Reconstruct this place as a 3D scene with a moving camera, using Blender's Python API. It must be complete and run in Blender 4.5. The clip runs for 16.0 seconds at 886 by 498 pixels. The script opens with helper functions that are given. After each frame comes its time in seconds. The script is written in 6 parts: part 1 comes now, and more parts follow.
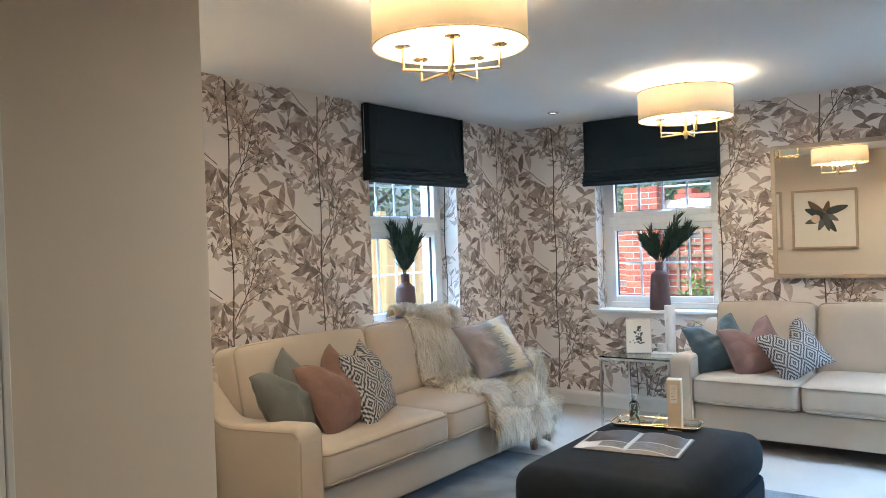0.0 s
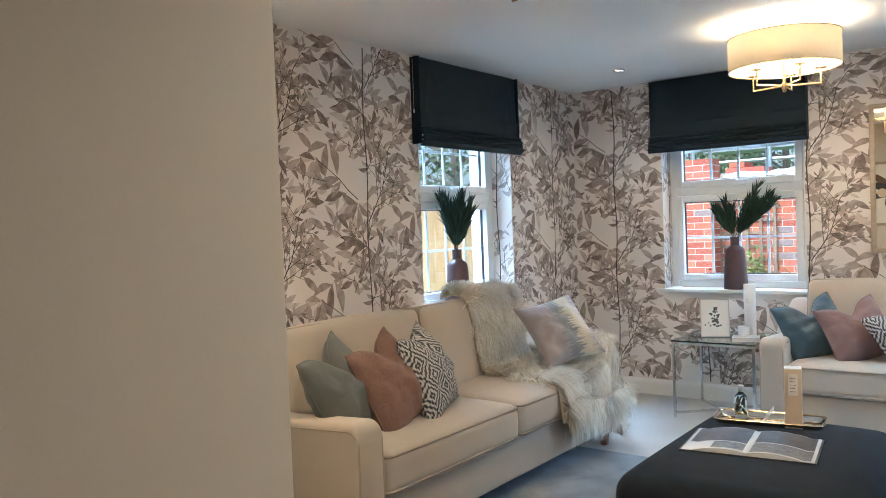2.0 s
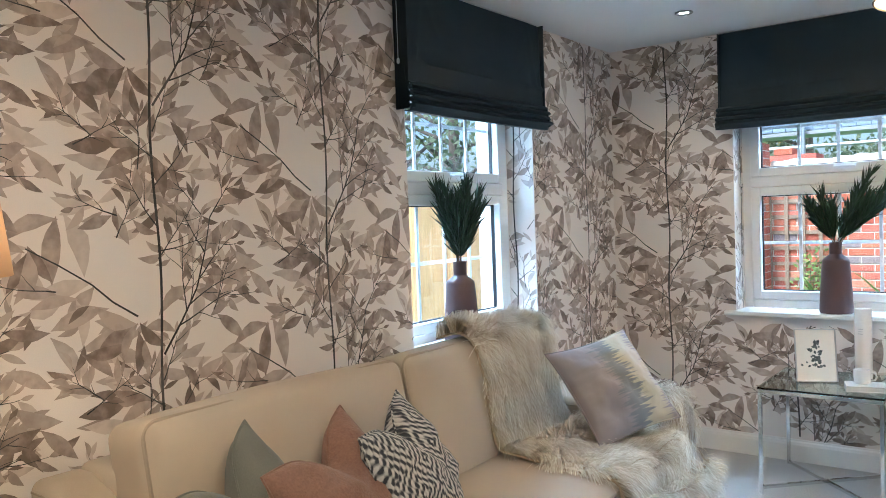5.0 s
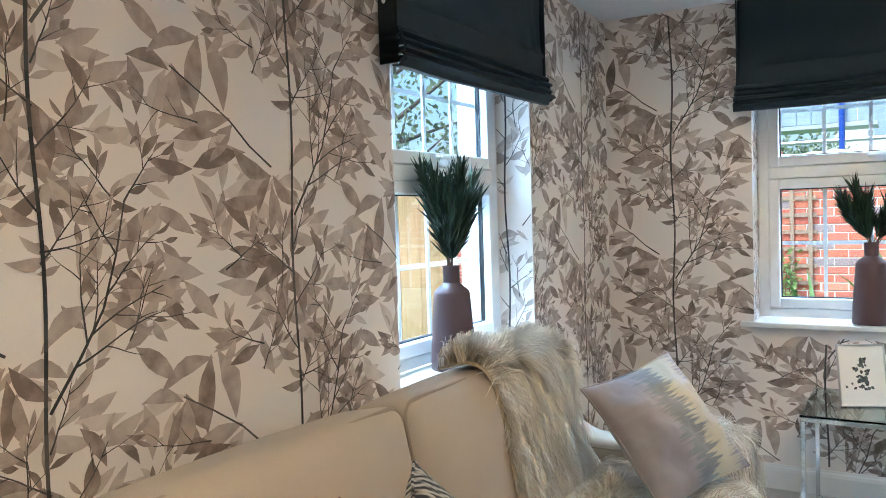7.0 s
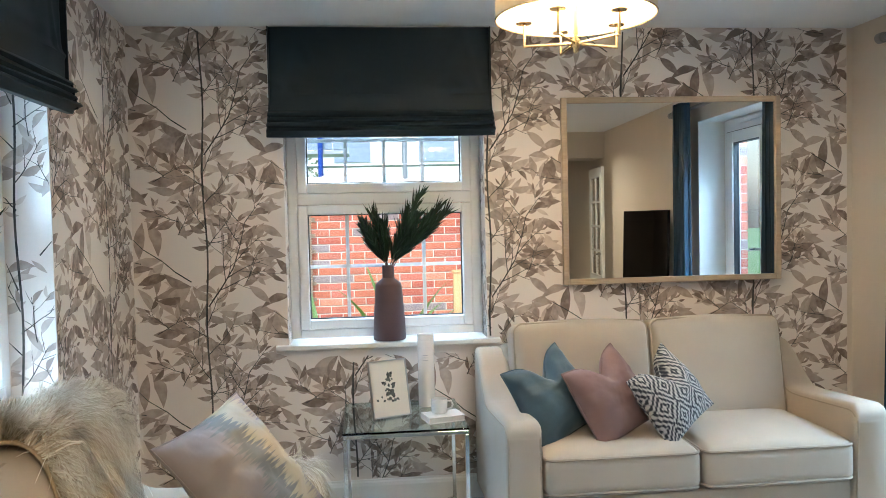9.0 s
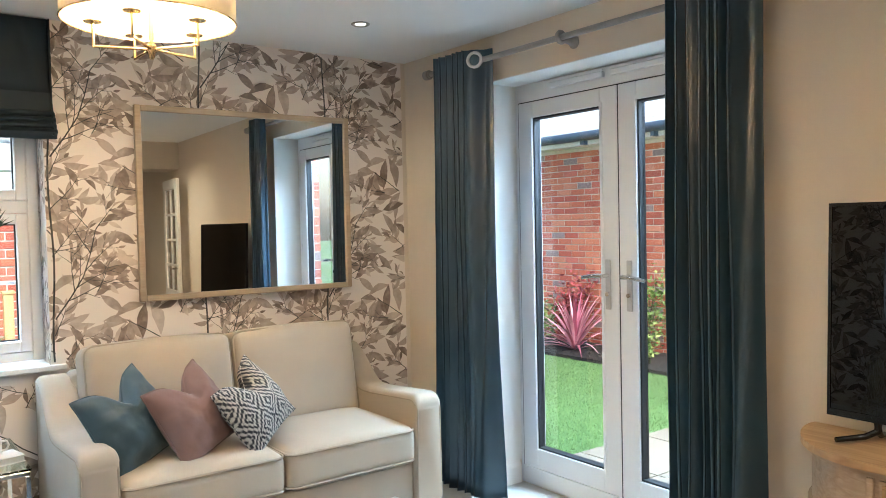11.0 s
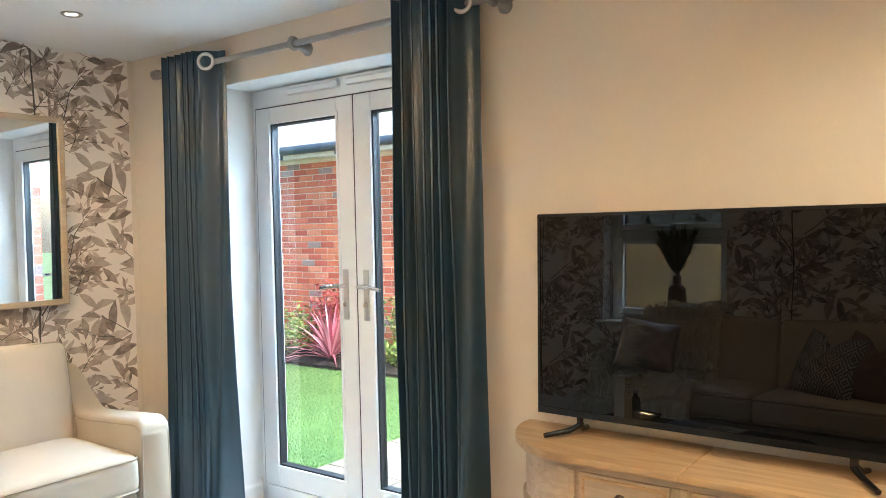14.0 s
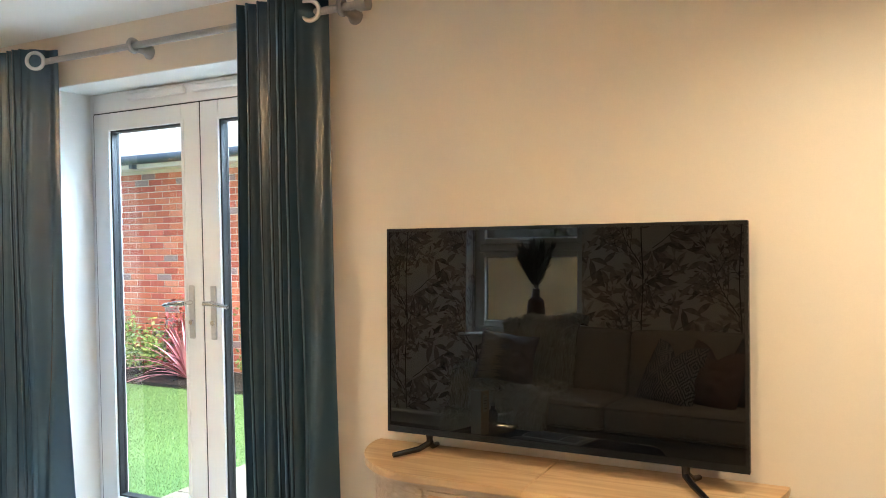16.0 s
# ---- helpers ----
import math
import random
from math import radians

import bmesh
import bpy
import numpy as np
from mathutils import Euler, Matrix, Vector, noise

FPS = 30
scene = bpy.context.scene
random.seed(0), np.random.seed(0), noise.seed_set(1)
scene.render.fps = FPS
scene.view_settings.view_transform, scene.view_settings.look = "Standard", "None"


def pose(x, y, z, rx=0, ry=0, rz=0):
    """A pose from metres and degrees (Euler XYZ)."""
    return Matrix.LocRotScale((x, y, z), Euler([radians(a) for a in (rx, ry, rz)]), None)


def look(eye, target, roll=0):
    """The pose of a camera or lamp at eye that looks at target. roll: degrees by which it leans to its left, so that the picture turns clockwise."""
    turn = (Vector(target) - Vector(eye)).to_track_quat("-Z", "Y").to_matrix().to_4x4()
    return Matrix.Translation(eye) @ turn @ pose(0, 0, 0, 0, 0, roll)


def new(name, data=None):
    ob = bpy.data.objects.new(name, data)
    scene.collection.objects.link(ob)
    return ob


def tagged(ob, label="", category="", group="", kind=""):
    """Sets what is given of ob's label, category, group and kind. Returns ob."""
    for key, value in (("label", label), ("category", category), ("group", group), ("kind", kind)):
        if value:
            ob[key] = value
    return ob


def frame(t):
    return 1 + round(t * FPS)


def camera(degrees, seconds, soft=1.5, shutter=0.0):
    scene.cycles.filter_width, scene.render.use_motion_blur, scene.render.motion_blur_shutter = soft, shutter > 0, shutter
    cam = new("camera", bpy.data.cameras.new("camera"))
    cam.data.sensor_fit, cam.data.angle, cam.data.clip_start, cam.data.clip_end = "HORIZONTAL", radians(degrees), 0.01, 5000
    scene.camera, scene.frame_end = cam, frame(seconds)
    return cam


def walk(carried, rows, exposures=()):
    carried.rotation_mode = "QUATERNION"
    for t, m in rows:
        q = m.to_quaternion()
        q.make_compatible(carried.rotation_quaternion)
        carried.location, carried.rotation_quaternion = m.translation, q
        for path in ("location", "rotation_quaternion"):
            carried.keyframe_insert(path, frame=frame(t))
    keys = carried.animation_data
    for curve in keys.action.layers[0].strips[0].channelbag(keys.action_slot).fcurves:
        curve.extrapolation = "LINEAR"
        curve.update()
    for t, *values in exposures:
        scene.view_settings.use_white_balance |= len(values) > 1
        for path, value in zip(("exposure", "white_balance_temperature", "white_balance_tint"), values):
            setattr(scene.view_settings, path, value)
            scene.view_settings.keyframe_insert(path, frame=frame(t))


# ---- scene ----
cam = camera(59.4, 16.0, soft=0.9)
PATH = [
    (0, (0.536, 0.875, 1.428), (-0.643, 2.491, 1.41), -2.0),
    (0.5, (0.475, 0.92, 1.396), (-0.758, 2.494, 1.373), -2.0),
    (1, (0.385, 0.978, 1.383), (-0.891, 2.518, 1.353), -2.0),
    (1.5, (0.181, 1.068, 1.365), (-1.091, 2.611, 1.326), -2.0),
    (2, (0.001, 1.184, 1.356), (-1.216, 2.77, 1.299), -2.2),
    (2.5, (-0.177, 1.423, 1.367), (-1.326, 3.059, 1.291), -2.3),
    (3, (-0.333, 1.619, 1.36), (-1.467, 3.264, 1.284), -2.2),
    (3.5, (-0.508, 1.822, 1.381), (-1.634, 3.473, 1.303), -2.2),
    (4, (-0.658, 2.025, 1.39), (-1.784, 3.676, 1.318), -2.3),
    (4.5, (-0.791, 2.207, 1.401), (-1.973, 3.818, 1.327), -2.2),
    (4.7, (-0.832, 2.274, 1.406), (-2.044, 3.864, 1.329), -2.1),
    (6.8, (-1.515, 2.804, 1.383), (-2.629, 4.463, 1.304), -1.8),
    (7, (-1.575, 2.844, 1.383), (-2.617, 4.55, 1.301), -1.8),
    (7.5, (-1.717, 2.951, 1.4), (-2.534, 4.775, 1.312), -1.6),
    (8, (-1.784, 2.988, 1.405), (-2.318, 4.913, 1.316), -1.4),
    (8.5, (-1.834, 2.989, 1.419), (-1.989, 4.982, 1.334), -1.3),
    (9, (-1.877, 2.975, 1.434), (-1.674, 4.963, 1.357), -1.3),
    (9.5, (-1.919, 2.961, 1.442), (-1.359, 4.879, 1.368), -1.2),
    (10, (-1.923, 2.965, 1.433), (-1.092, 4.783, 1.359), -1.2),
    (10.2, (-1.929, 2.973, 1.431), (-1.005, 4.745, 1.36), -1.2),
    (12.5, (-1.818, 2.934, 1.436), (-0.39, 4.334, 1.371), -1.2),
    (13, (-1.799, 2.926, 1.429), (-0.304, 4.253, 1.37), -1.2),
    (13.5, (-1.787, 2.917, 1.43), (-0.229, 4.17, 1.369), -1.3),
    (14, (-1.762, 2.907, 1.434), (-0.156, 4.098, 1.377), -1.3),
    (14.5, (-1.737, 2.893, 1.441), (-0.088, 4.023, 1.385), -1.4),
    (15, (-1.724, 2.88, 1.447), (-0.033, 3.945, 1.393), -1.4),
    (15.5, (-1.703, 2.877, 1.445), (0.035, 3.865, 1.401), -1.2),
    (16, (-1.667, 2.868, 1.441), (0.111, 3.782, 1.409), -1.1),
]
walk(cam, [(t, look(eye, target, roll)) for t, eye, target, roll in PATH], [(0, 1.0, 5000, 3), (4.5, 1.05, 4950, 3), (7, 1.12, 4950, 1), (8.5, 0.95, 5150, 1), (10, 1.0, 5500, 3), (12.5, 1.54, 5650, 3), (16, 1.66, 5980, 4)])

# ---- light and exposure ----
world = bpy.data.worlds.new("sky")
scene.world = world
world.use_nodes = True
wn = world.node_tree.nodes
sky = wn.new("ShaderNodeTexSky")
sky.sky_type, sky.sun_disc = "NISHITA", False
sky.sun_elevation, sky.sun_rotation = radians(50), radians(198)
sky.air_density, sky.dust_density = 1.0, 4.0
wn["Background"].inputs["Strength"].default_value = 0.15
world.node_tree.links.new(sky.outputs["Color"], wn["Background"].inputs["Color"])
sun = new("sun", bpy.data.lights.new("sun", "SUN"))
sun.data.energy, sun.data.angle, sun.data.color = 2.0, radians(14), (1.0, 0.97, 0.92)
sun.matrix_world = look((-3, -9, 11.3), (0, 0, 0))


def sky_lamp(eye, target, w, h, power):
    """Stands in for the sky's light above a window or door."""
    d = bpy.data.lights.new("sky_light", "AREA")
    d.shape, d.size, d.size_y, d.energy, d.color = "RECTANGLE", w, h, power, (0.62, 0.81, 1.0)
    o = new("sky_light", d)
    o.matrix_world = look(eye, target)
    return o


sky_lamp((-1.76, 7.75, 2.75), (-1.76, 6.6, 1.1), 1.3, 0.9, 130)
sky_lamp((-3.85, 5.40, 2.75), (-2.7, 5.4, 1.1), 1.3, 0.9, 175)
sky_lamp((2.0, 5.43, 3.0), (-1.9, 4.9, 0.35), 1.7, 1.2, 185)


def bulb_lamp(x, y, z, power, color=(1.0, 0.74, 0.46), r=0.03):
    d = bpy.data.lights.new("bulb_light", "POINT")
    d.energy, d.color, d.shadow_soft_size = power, color, r
    o = new("bulb_light", d)
    o.location = (x, y, z)
    return o


# ---- measures of the room ----
XA, YB, XT, YS, HC = -3.0, 6.9, 0.733, 1.932, 2.4
YH = 1.505         # hall face of the south wall
XJ = -0.864         # end of the south wall beside the entrance
GROUND = -0.07

# ---- materials ----


def nodes_of(name):
    m = bpy.data.materials.new(name)
    m.use_nodes = True
    t = m.node_tree
    return m, t, t.nodes["Principled BSDF"]


def mat(name, c, rough=0.6, var=0.12, scale=8.0, fine=120.0, bump=0.15, metal=0.0, rand=0.0, coat=0.0, sheen=0.0, dist=0.002, spec=0.5):
    """A painted, woven or solid surface: two scales of variation in colour and a fine relief."""
    m, t, b = nodes_of(name)
    n, l = t.nodes, t.links
    tc = n.new("ShaderNodeTexCoord")
    big, small = n.new("ShaderNodeTexNoise"), n.new("ShaderNodeTexNoise")
    big.inputs["Scale"].default_value, small.inputs["Scale"].default_value = scale, fine
    big.inputs["Detail"].default_value = 5
    l.new(tc.outputs["Object"], big.inputs["Vector"])
    l.new(tc.outputs["Object"], small.inputs["Vector"])
    add = n.new("ShaderNodeMath")
    add.operation = "MULTIPLY_ADD"
    add.inputs[1].default_value = 0.6
    l.new(big.outputs["Fac"], add.inputs[0])
    l.new(small.outputs["Fac"], add.inputs[2])
    ramp = n.new("ShaderNodeMapRange")
    ramp.inputs[1].default_value, ramp.inputs[2].default_value = 0.5, 1.1
    ramp.inputs[3].default_value, ramp.inputs[4].default_value = 1 - var, 1 + var
    l.new(add.outputs[0], ramp.inputs[0])
    val = ramp.outputs[0]
    if rand:
        oi = n.new("ShaderNodeObjectInfo")
        r = n.new("ShaderNodeMapRange")
        r.inputs[3].default_value, r.inputs[4].default_value = 1 - rand, 1 + rand
        l.new(oi.outputs["Random"], r.inputs[0])
        mu = n.new("ShaderNodeMath")
        mu.operation = "MULTIPLY"
        l.new(val, mu.inputs[0])
        l.new(r.outputs[0], mu.inputs[1])
        val = mu.outputs[0]
    hsv = n.new("ShaderNodeHueSaturation")
    hsv.inputs["Color"].default_value = (*c, 1)
    l.new(val, hsv.inputs["Value"])
    l.new(hsv.outputs[0], b.inputs["Base Color"])
    b.inputs["Roughness"].default_value, b.inputs["Metallic"].default_value = rough, metal
    b.inputs["Coat Weight"].default_value = coat
    b.inputs["Sheen Weight"].default_value = sheen
    b.inputs["Specular IOR Level"].default_value = spec
    if bump:
        bp = n.new("ShaderNodeBump")
        bp.inputs["Strength"].default_value, bp.inputs["Distance"].default_value = bump, dist
        l.new(small.outputs["Fac"], bp.inputs["Height"])
        l.new(bp.outputs[0], b.inputs["Normal"])
    return m


def island_mat(name, dark, light, rough=0.6, mottle=30.0, mott=0.35, bump=0.0):
    """One mesh of many small pieces, each with its own tone, and a blotchy grain over it."""
    m, t, b = nodes_of(name)
    n, l = t.nodes, t.links
    g = n.new("ShaderNodeNewGeometry")
    tc = n.new("ShaderNodeTexCoord")
    no = n.new("ShaderNodeTexNoise")
    no.inputs["Scale"].default_value, no.inputs["Detail"].default_value = mottle, 6
    l.new(tc.outputs["Object"], no.inputs["Vector"])
    ma = n.new("ShaderNodeMath")
    ma.operation = "MULTIPLY_ADD"
    ma.inputs[1].default_value = mott * 2
    l.new(no.outputs["Fac"], ma.inputs[0])
    s = n.new("ShaderNodeMath")
    s.operation = "SUBTRACT"
    l.new(g.outputs["Random Per Island"], s.inputs[0])
    s.inputs[1].default_value = mott
    l.new(s.outputs[0], ma.inputs[2])
    mix = n.new("ShaderNodeMix")
    mix.data_type = "RGBA"
    mix.inputs["A"].default_value, mix.inputs["B"].default_value = (*dark, 1), (*light, 1)
    l.new(ma.outputs[0], mix.inputs["Factor"])
    l.new(mix.outputs["Result"], b.inputs["Base Color"])
    b.inputs["Roughness"].default_value = rough
    if bump:
        bp = n.new("ShaderNodeBump")
        bp.inputs["Strength"].default_value, bp.inputs["Distance"].default_value = bump, 0.003
        l.new(no.outputs["Fac"], bp.inputs["Height"])
        l.new(bp.outputs[0], b.inputs["Normal"])
    return m


def wood_mat(name, dark, light, axis=0, scale=14.0, rough=0.5):
    m, t, b = nodes_of(name)
    n, l = t.nodes, t.links
    tc = n.new("ShaderNodeTexCoord")
    mp = n.new("ShaderNodeMapping")
    sc = [scale, scale, scale]
    sc[axis] = scale * 0.07
    mp.inputs["Scale"].default_value = sc
    l.new(tc.outputs["Object"], mp.inputs["Vector"])
    no = n.new("ShaderNodeTexNoise")
    no.inputs["Scale"].default_value, no.inputs["Detail"].default_value = 3.0, 8
    no.inputs["Distortion"].default_value = 1.2
    l.new(mp.outputs[0], no.inputs["Vector"])
    big = n.new("ShaderNodeTexNoise")
    big.inputs["Scale"].default_value = 2.5
    l.new(tc.outputs["Object"], big.inputs["Vector"])
    ma = n.new("ShaderNodeMath")
    ma.operation = "MULTIPLY_ADD"
    ma.inputs[1].default_value = 1.4
    l.new(no.outputs["Fac"], ma.inputs[0])
    sb = n.new("ShaderNodeMath")
    sb.operation = "MULTIPLY_ADD"
    sb.inputs[1].default_value, sb.inputs[2].default_value = 0.7, -0.55
    l.new(big.outputs["Fac"], sb.inputs[0])
    l.new(sb.outputs[0], ma.inputs[2])
    mix = n.new("ShaderNodeMix")
    mix.data_type = "RGBA"
    mix.inputs["A"].default_value, mix.inputs["B"].default_value = (*dark, 1), (*light, 1)
    l.new(ma.outputs[0], mix.inputs["Factor"])
    l.new(mix.outputs["Result"], b.inputs["Base Color"])
    b.inputs["Roughness"].default_value = rough
    bp = n.new("ShaderNodeBump")
    bp.inputs["Strength"].default_value, bp.inputs["Distance"].default_value = 0.25, 0.002
    l.new(no.outputs["Fac"], bp.inputs["Height"])
    l.new(bp.outputs[0], b.inputs["Normal"])
    return m


def glass_mat(name, tint=(1, 1, 1), rough=0.0):
    m, t, b = nodes_of(name)
    b.inputs["Base Color"].default_value = (*tint, 1)
    b.inputs["Transmission Weight"].default_value = 1.0
    b.inputs["Roughness"].default_value, b.inputs["IOR"].default_value = rough, 1.45
    return m


def glow_mat(name, c, strength, base=(0.9, 0.85, 0.75)):
    m, t, b = nodes_of(name)
    b.inputs["Base Color"].default_value = (*base, 1)
    b.inputs["Emission Color"].default_value = (*c, 1)
    b.inputs["Emission Strength"].default_value = strength
    return m


def cloth_shade_mat(name, c, trans):
    """Thin lampshade cloth: part of the light passes through it."""
    m, t, b = nodes_of(name)
    n, l = t.nodes, t.links
    tr = n.new("ShaderNodeBsdfTranslucent")
    tr.inputs["Color"].default_value = (*c, 1)
    mx = n.new("ShaderNodeMixShader")
    mx.inputs["Fac"].default_value = trans
    b.inputs["Base Color"].default_value = (*c, 1)
    b.inputs["Roughness"].default_value = 0.9
    wv = n.new("ShaderNodeTexNoise")
    wv.inputs["Scale"].default_value = 300
    bp = n.new("ShaderNodeBump")
    bp.inputs["Strength"].default_value = 0.2
    l.new(wv.outputs["Fac"], bp.inputs["Height"])
    l.new(bp.outputs[0], b.inputs["Normal"])
    l.new(b.outputs[0], mx.inputs[1])
    l.new(tr.outputs[0], mx.inputs[2])
    l.new(mx.outputs[0], n["Material Output"].inputs["Surface"])
    return m


def ikat_mat(name, dark, light):
    """Woven cushion cloth with broken diamond bands."""
    m, t, b = nodes_of(name)
    n, l = t.nodes, t.links
    uv = n.new("ShaderNodeTexCoord")
    sp = n.new("ShaderNodeSeparateXYZ")
    jit = n.new("ShaderNodeTexNoise")
    jit.inputs["Scale"].default_value = 45
    mixv = n.new("ShaderNodeVectorMath")
    mixv.operation = "MULTIPLY_ADD"
    l.new(uv.outputs["Object"], jit.inputs["Vector"])
    l.new(jit.outputs["Color"], mixv.inputs[0])
    mixv.inputs[1].default_value = (0.010, 0.010, 0.0)
    l.new(uv.outputs["Object"], mixv.inputs[2])
    l.new(mixv.outputs[0], sp.inputs[0])

    def math(op, a, bb=None, v=None):
        k = n.new("ShaderNodeMath")
        k.operation = op
        l.new(a, k.inputs[0])
        if bb is not None:
            l.new(bb, k.inputs[1])
        if v is not None:
            k.inputs[1].default_value = v
        return k.outputs[0]
    px = math("PINGPONG", sp.outputs["X"], v=0.055)
    py = math("PINGPONG", sp.outputs["Y"], v=0.075)
    d = math("ADD", math("MULTIPLY", px, v=1.4), py)
    s1 = math("SINE", math("MULTIPLY", d, v=215))
    s2 = math("SINE", math("MULTIPLY", sp.outputs["X"], v=620))
    s = math("ADD", s1, math("MULTIPLY", s2, v=0.6))
    rp = n.new("ShaderNodeMapRange")
    rp.inputs[1].default_value, rp.inputs[2].default_value = -0.7, 0.8
    l.new(s, rp.inputs[0])
    mix = n.new("ShaderNodeMix")
    mix.data_type = "RGBA"
    mix.inputs["A"].default_value, mix.inputs["B"].default_value = (*dark, 1), (*light, 1)
    l.new(rp.outputs[0], mix.inputs["Factor"])
    l.new(mix.outputs["Result"], b.inputs["Base Color"])
    b.inputs["Roughness"].default_value = 0.85
    bp = n.new("ShaderNodeBump")
    bp.inputs["Strength"].default_value, bp.inputs["Distance"].default_value = 0.3, 0.002
    l.new(s2, bp.inputs["Height"])
    l.new(bp.outputs[0], b.inputs["Normal"])
    return m


def band_mat(name, base, mid, gold):
    """Silky cushion cloth with a ragged metallic band down its middle."""
    m, t, b = nodes_of(name)
    n, l = t.nodes, t.links
    tc = n.new("ShaderNodeTexCoord")
    sp = n.new("ShaderNodeSeparateXYZ")
    l.new(tc.outputs["Object"], sp.inputs[0])
    mp = n.new("ShaderNodeMapping")
    mp.inputs["Scale"].default_value = (6, 110, 1)
    l.new(tc.outputs["Object"], mp.inputs["Vector"])
    no = n.new("ShaderNodeTexNoise")
    no.inputs["Scale"].default_value = 1.0
    l.new(mp.outputs[0], no.inputs["Vector"])
    ma = n.new("ShaderNodeMath")
    ma.operation = "MULTIPLY_ADD"
    ma.inputs[1].default_value = 0.22
    l.new(no.outputs["Fac"], ma.inputs[0])
    l.new(sp.outputs["X"], ma.inputs[2])
    rp = n.new("ShaderNodeValToRGB")
    e = rp.color_ramp.elements
    e[0].position, e[0].color = 0.0, (*base, 1)
    e[1].position, e[1].color = 1.0, (*base, 1)
    for p, c in ((0.52, base), (0.54, mid), (0.60, mid), (0.62, gold), (0.72, gold), (0.74, base)):
        k = e.new(p)
        k.color = (*c, 1)
    ad = n.new("ShaderNodeMath")
    ad.inputs[1].default_value = 0.45
    l.new(ma.outputs[0], ad.inputs[0])
    l.new(ad.outputs[0], rp.inputs[0])
    l.new(rp.outputs[0], b.inputs["Base Color"])
    b.inputs["Roughness"].default_value = 0.42
    b.inputs["Sheen Weight"].default_value = 0.1
    return m


def brick_mat(name, rand=True):
    """Red facing bricks, some blue-grey, sand-faced."""
    m, t, b = nodes_of(name)
    n, l = t.nodes, t.links
    src = n.new("ShaderNodeObjectInfo") if rand else n.new("ShaderNodeNewGeometry")
    key = src.outputs["Random"] if rand else src.outputs["Random Per Island"]
    rp = n.new("ShaderNodeValToRGB")
    rp.color_ramp.interpolation = "CONSTANT"
    e = rp.color_ramp.elements
    e[0].position, e[0].color = 0.0, (0.42, 0.12, 0.062, 1)
    e[1].position, e[1].color = 0.25, (0.35, 0.085, 0.05, 1)
    for p, c in ((0.45, (0.47, 0.16, 0.085)), (0.62, (0.40, 0.125, 0.075)), (0.76, (0.25, 0.185, 0.175)), (0.85, (0.45, 0.13, 0.085)), (0.93, (0.50, 0.20, 0.12))):
        k = e.new(p)
        k.color = (*c, 1)
    l.new(key, rp.inputs[0])
    tc = n.new("ShaderNodeTexCoord")
    no = n.new("ShaderNodeTexNoise")
    no.inputs["Scale"].default_value, no.inputs["Detail"].default_value = 40, 6
    l.new(tc.outputs["Object"], no.inputs["Vector"])
    mr = n.new("ShaderNodeMapRange")
    mr.inputs[3].default_value, mr.inputs[4].default_value = 0.8, 1.5
    l.new(no.outputs["Fac"], mr.inputs[0])
    hs = n.new("ShaderNodeHueSaturation")
    l.new(mr.outputs[0], hs.inputs["Value"])
    l.new(rp.outputs[0], hs.inputs["Color"])
    l.new(hs.outputs[0], b.inputs["Base Color"])
    b.inputs["Roughness"].default_value = 0.85
    bp = n.new("ShaderNodeBump")
    bp.inputs["Strength"].default_value, bp.inputs["Distance"].default_value = 0.4, 0.004
    l.new(no.outputs["Fac"], bp.inputs["Height"])
    l.new(bp.outputs[0], b.inputs["Normal"])
    return m


M_PAINT = mat("warm_cream_paint", (0.68, 0.595, 0.49), 0.75, 0.02, 2.0, 260, 0.05, dist=0.001, spec=0.3)
M_CEIL = mat("ceiling_paint", (0.80, 0.80, 0.79), 0.85, 0.02, 1.5, 200, 0.05, dist=0.001, spec=0.2)
M_PAPER = mat("wallpaper_ground", (0.80, 0.735, 0.675), 0.7, 0.035, 5.0, 300, 0.06, dist=0.0006, spec=0.3)
M_LEAF = island_mat("printed_leaf", (0.185, 0.138, 0.112), (0.51, 0.42, 0.355), 0.7, 24, 0.9)
M_LEAFP = island_mat("printed_pale_leaf", (0.34, 0.272, 0.228), (0.65, 0.565, 0.495), 0.7, 22, 0.7)
M_TWIG = island_mat("printed_twig", (0.018, 0.02, 0.022), (0.10, 0.09, 0.08), 0.7, 60, 0.3)
M_WHITE = mat("white_upvc", (0.78, 0.79, 0.79), 0.32, 0.015, 3, 90, 0.02)
M_TRIM = mat("white_satin_paint", (0.76, 0.74, 0.70), 0.45, 0.02, 3, 120, 0.04)
M_BLACKSEAL = mat("black_gasket", (0.012, 0.012, 0.013), 0.5, 0.1, 20, 90, 0)
M_CARPET = mat("pale_carpet", (0.52, 0.49, 0.45), 0.95, 0.16, 3.0, 420, 0.9, sheen=0.1, dist=0.006)
M_RUG = mat("blue_grey_rug", (0.20, 0.22, 0.245), 0.95, 0.75, 4.5, 300, 0.8, sheen=0.05, dist=0.005)
M_SOFA = mat("oatmeal_weave", (0.435, 0.365, 0.28), 0.85, 0.07, 6, 480, 0.35, sheen=0.1, dist=0.0015)
M_PIPE = mat("piping_weave", (0.34, 0.282, 0.212), 0.85, 0.07, 6, 400, 0.3)
M_LEG = wood_mat("stained_wood_leg", (0.15, 0.06, 0.025), (0.33, 0.15, 0.07), 2)
M_SAGE = mat("sage_velvet", (0.115, 0.117, 0.098), 0.75, 0.14, 7, 300, 0.2, sheen=0.12)
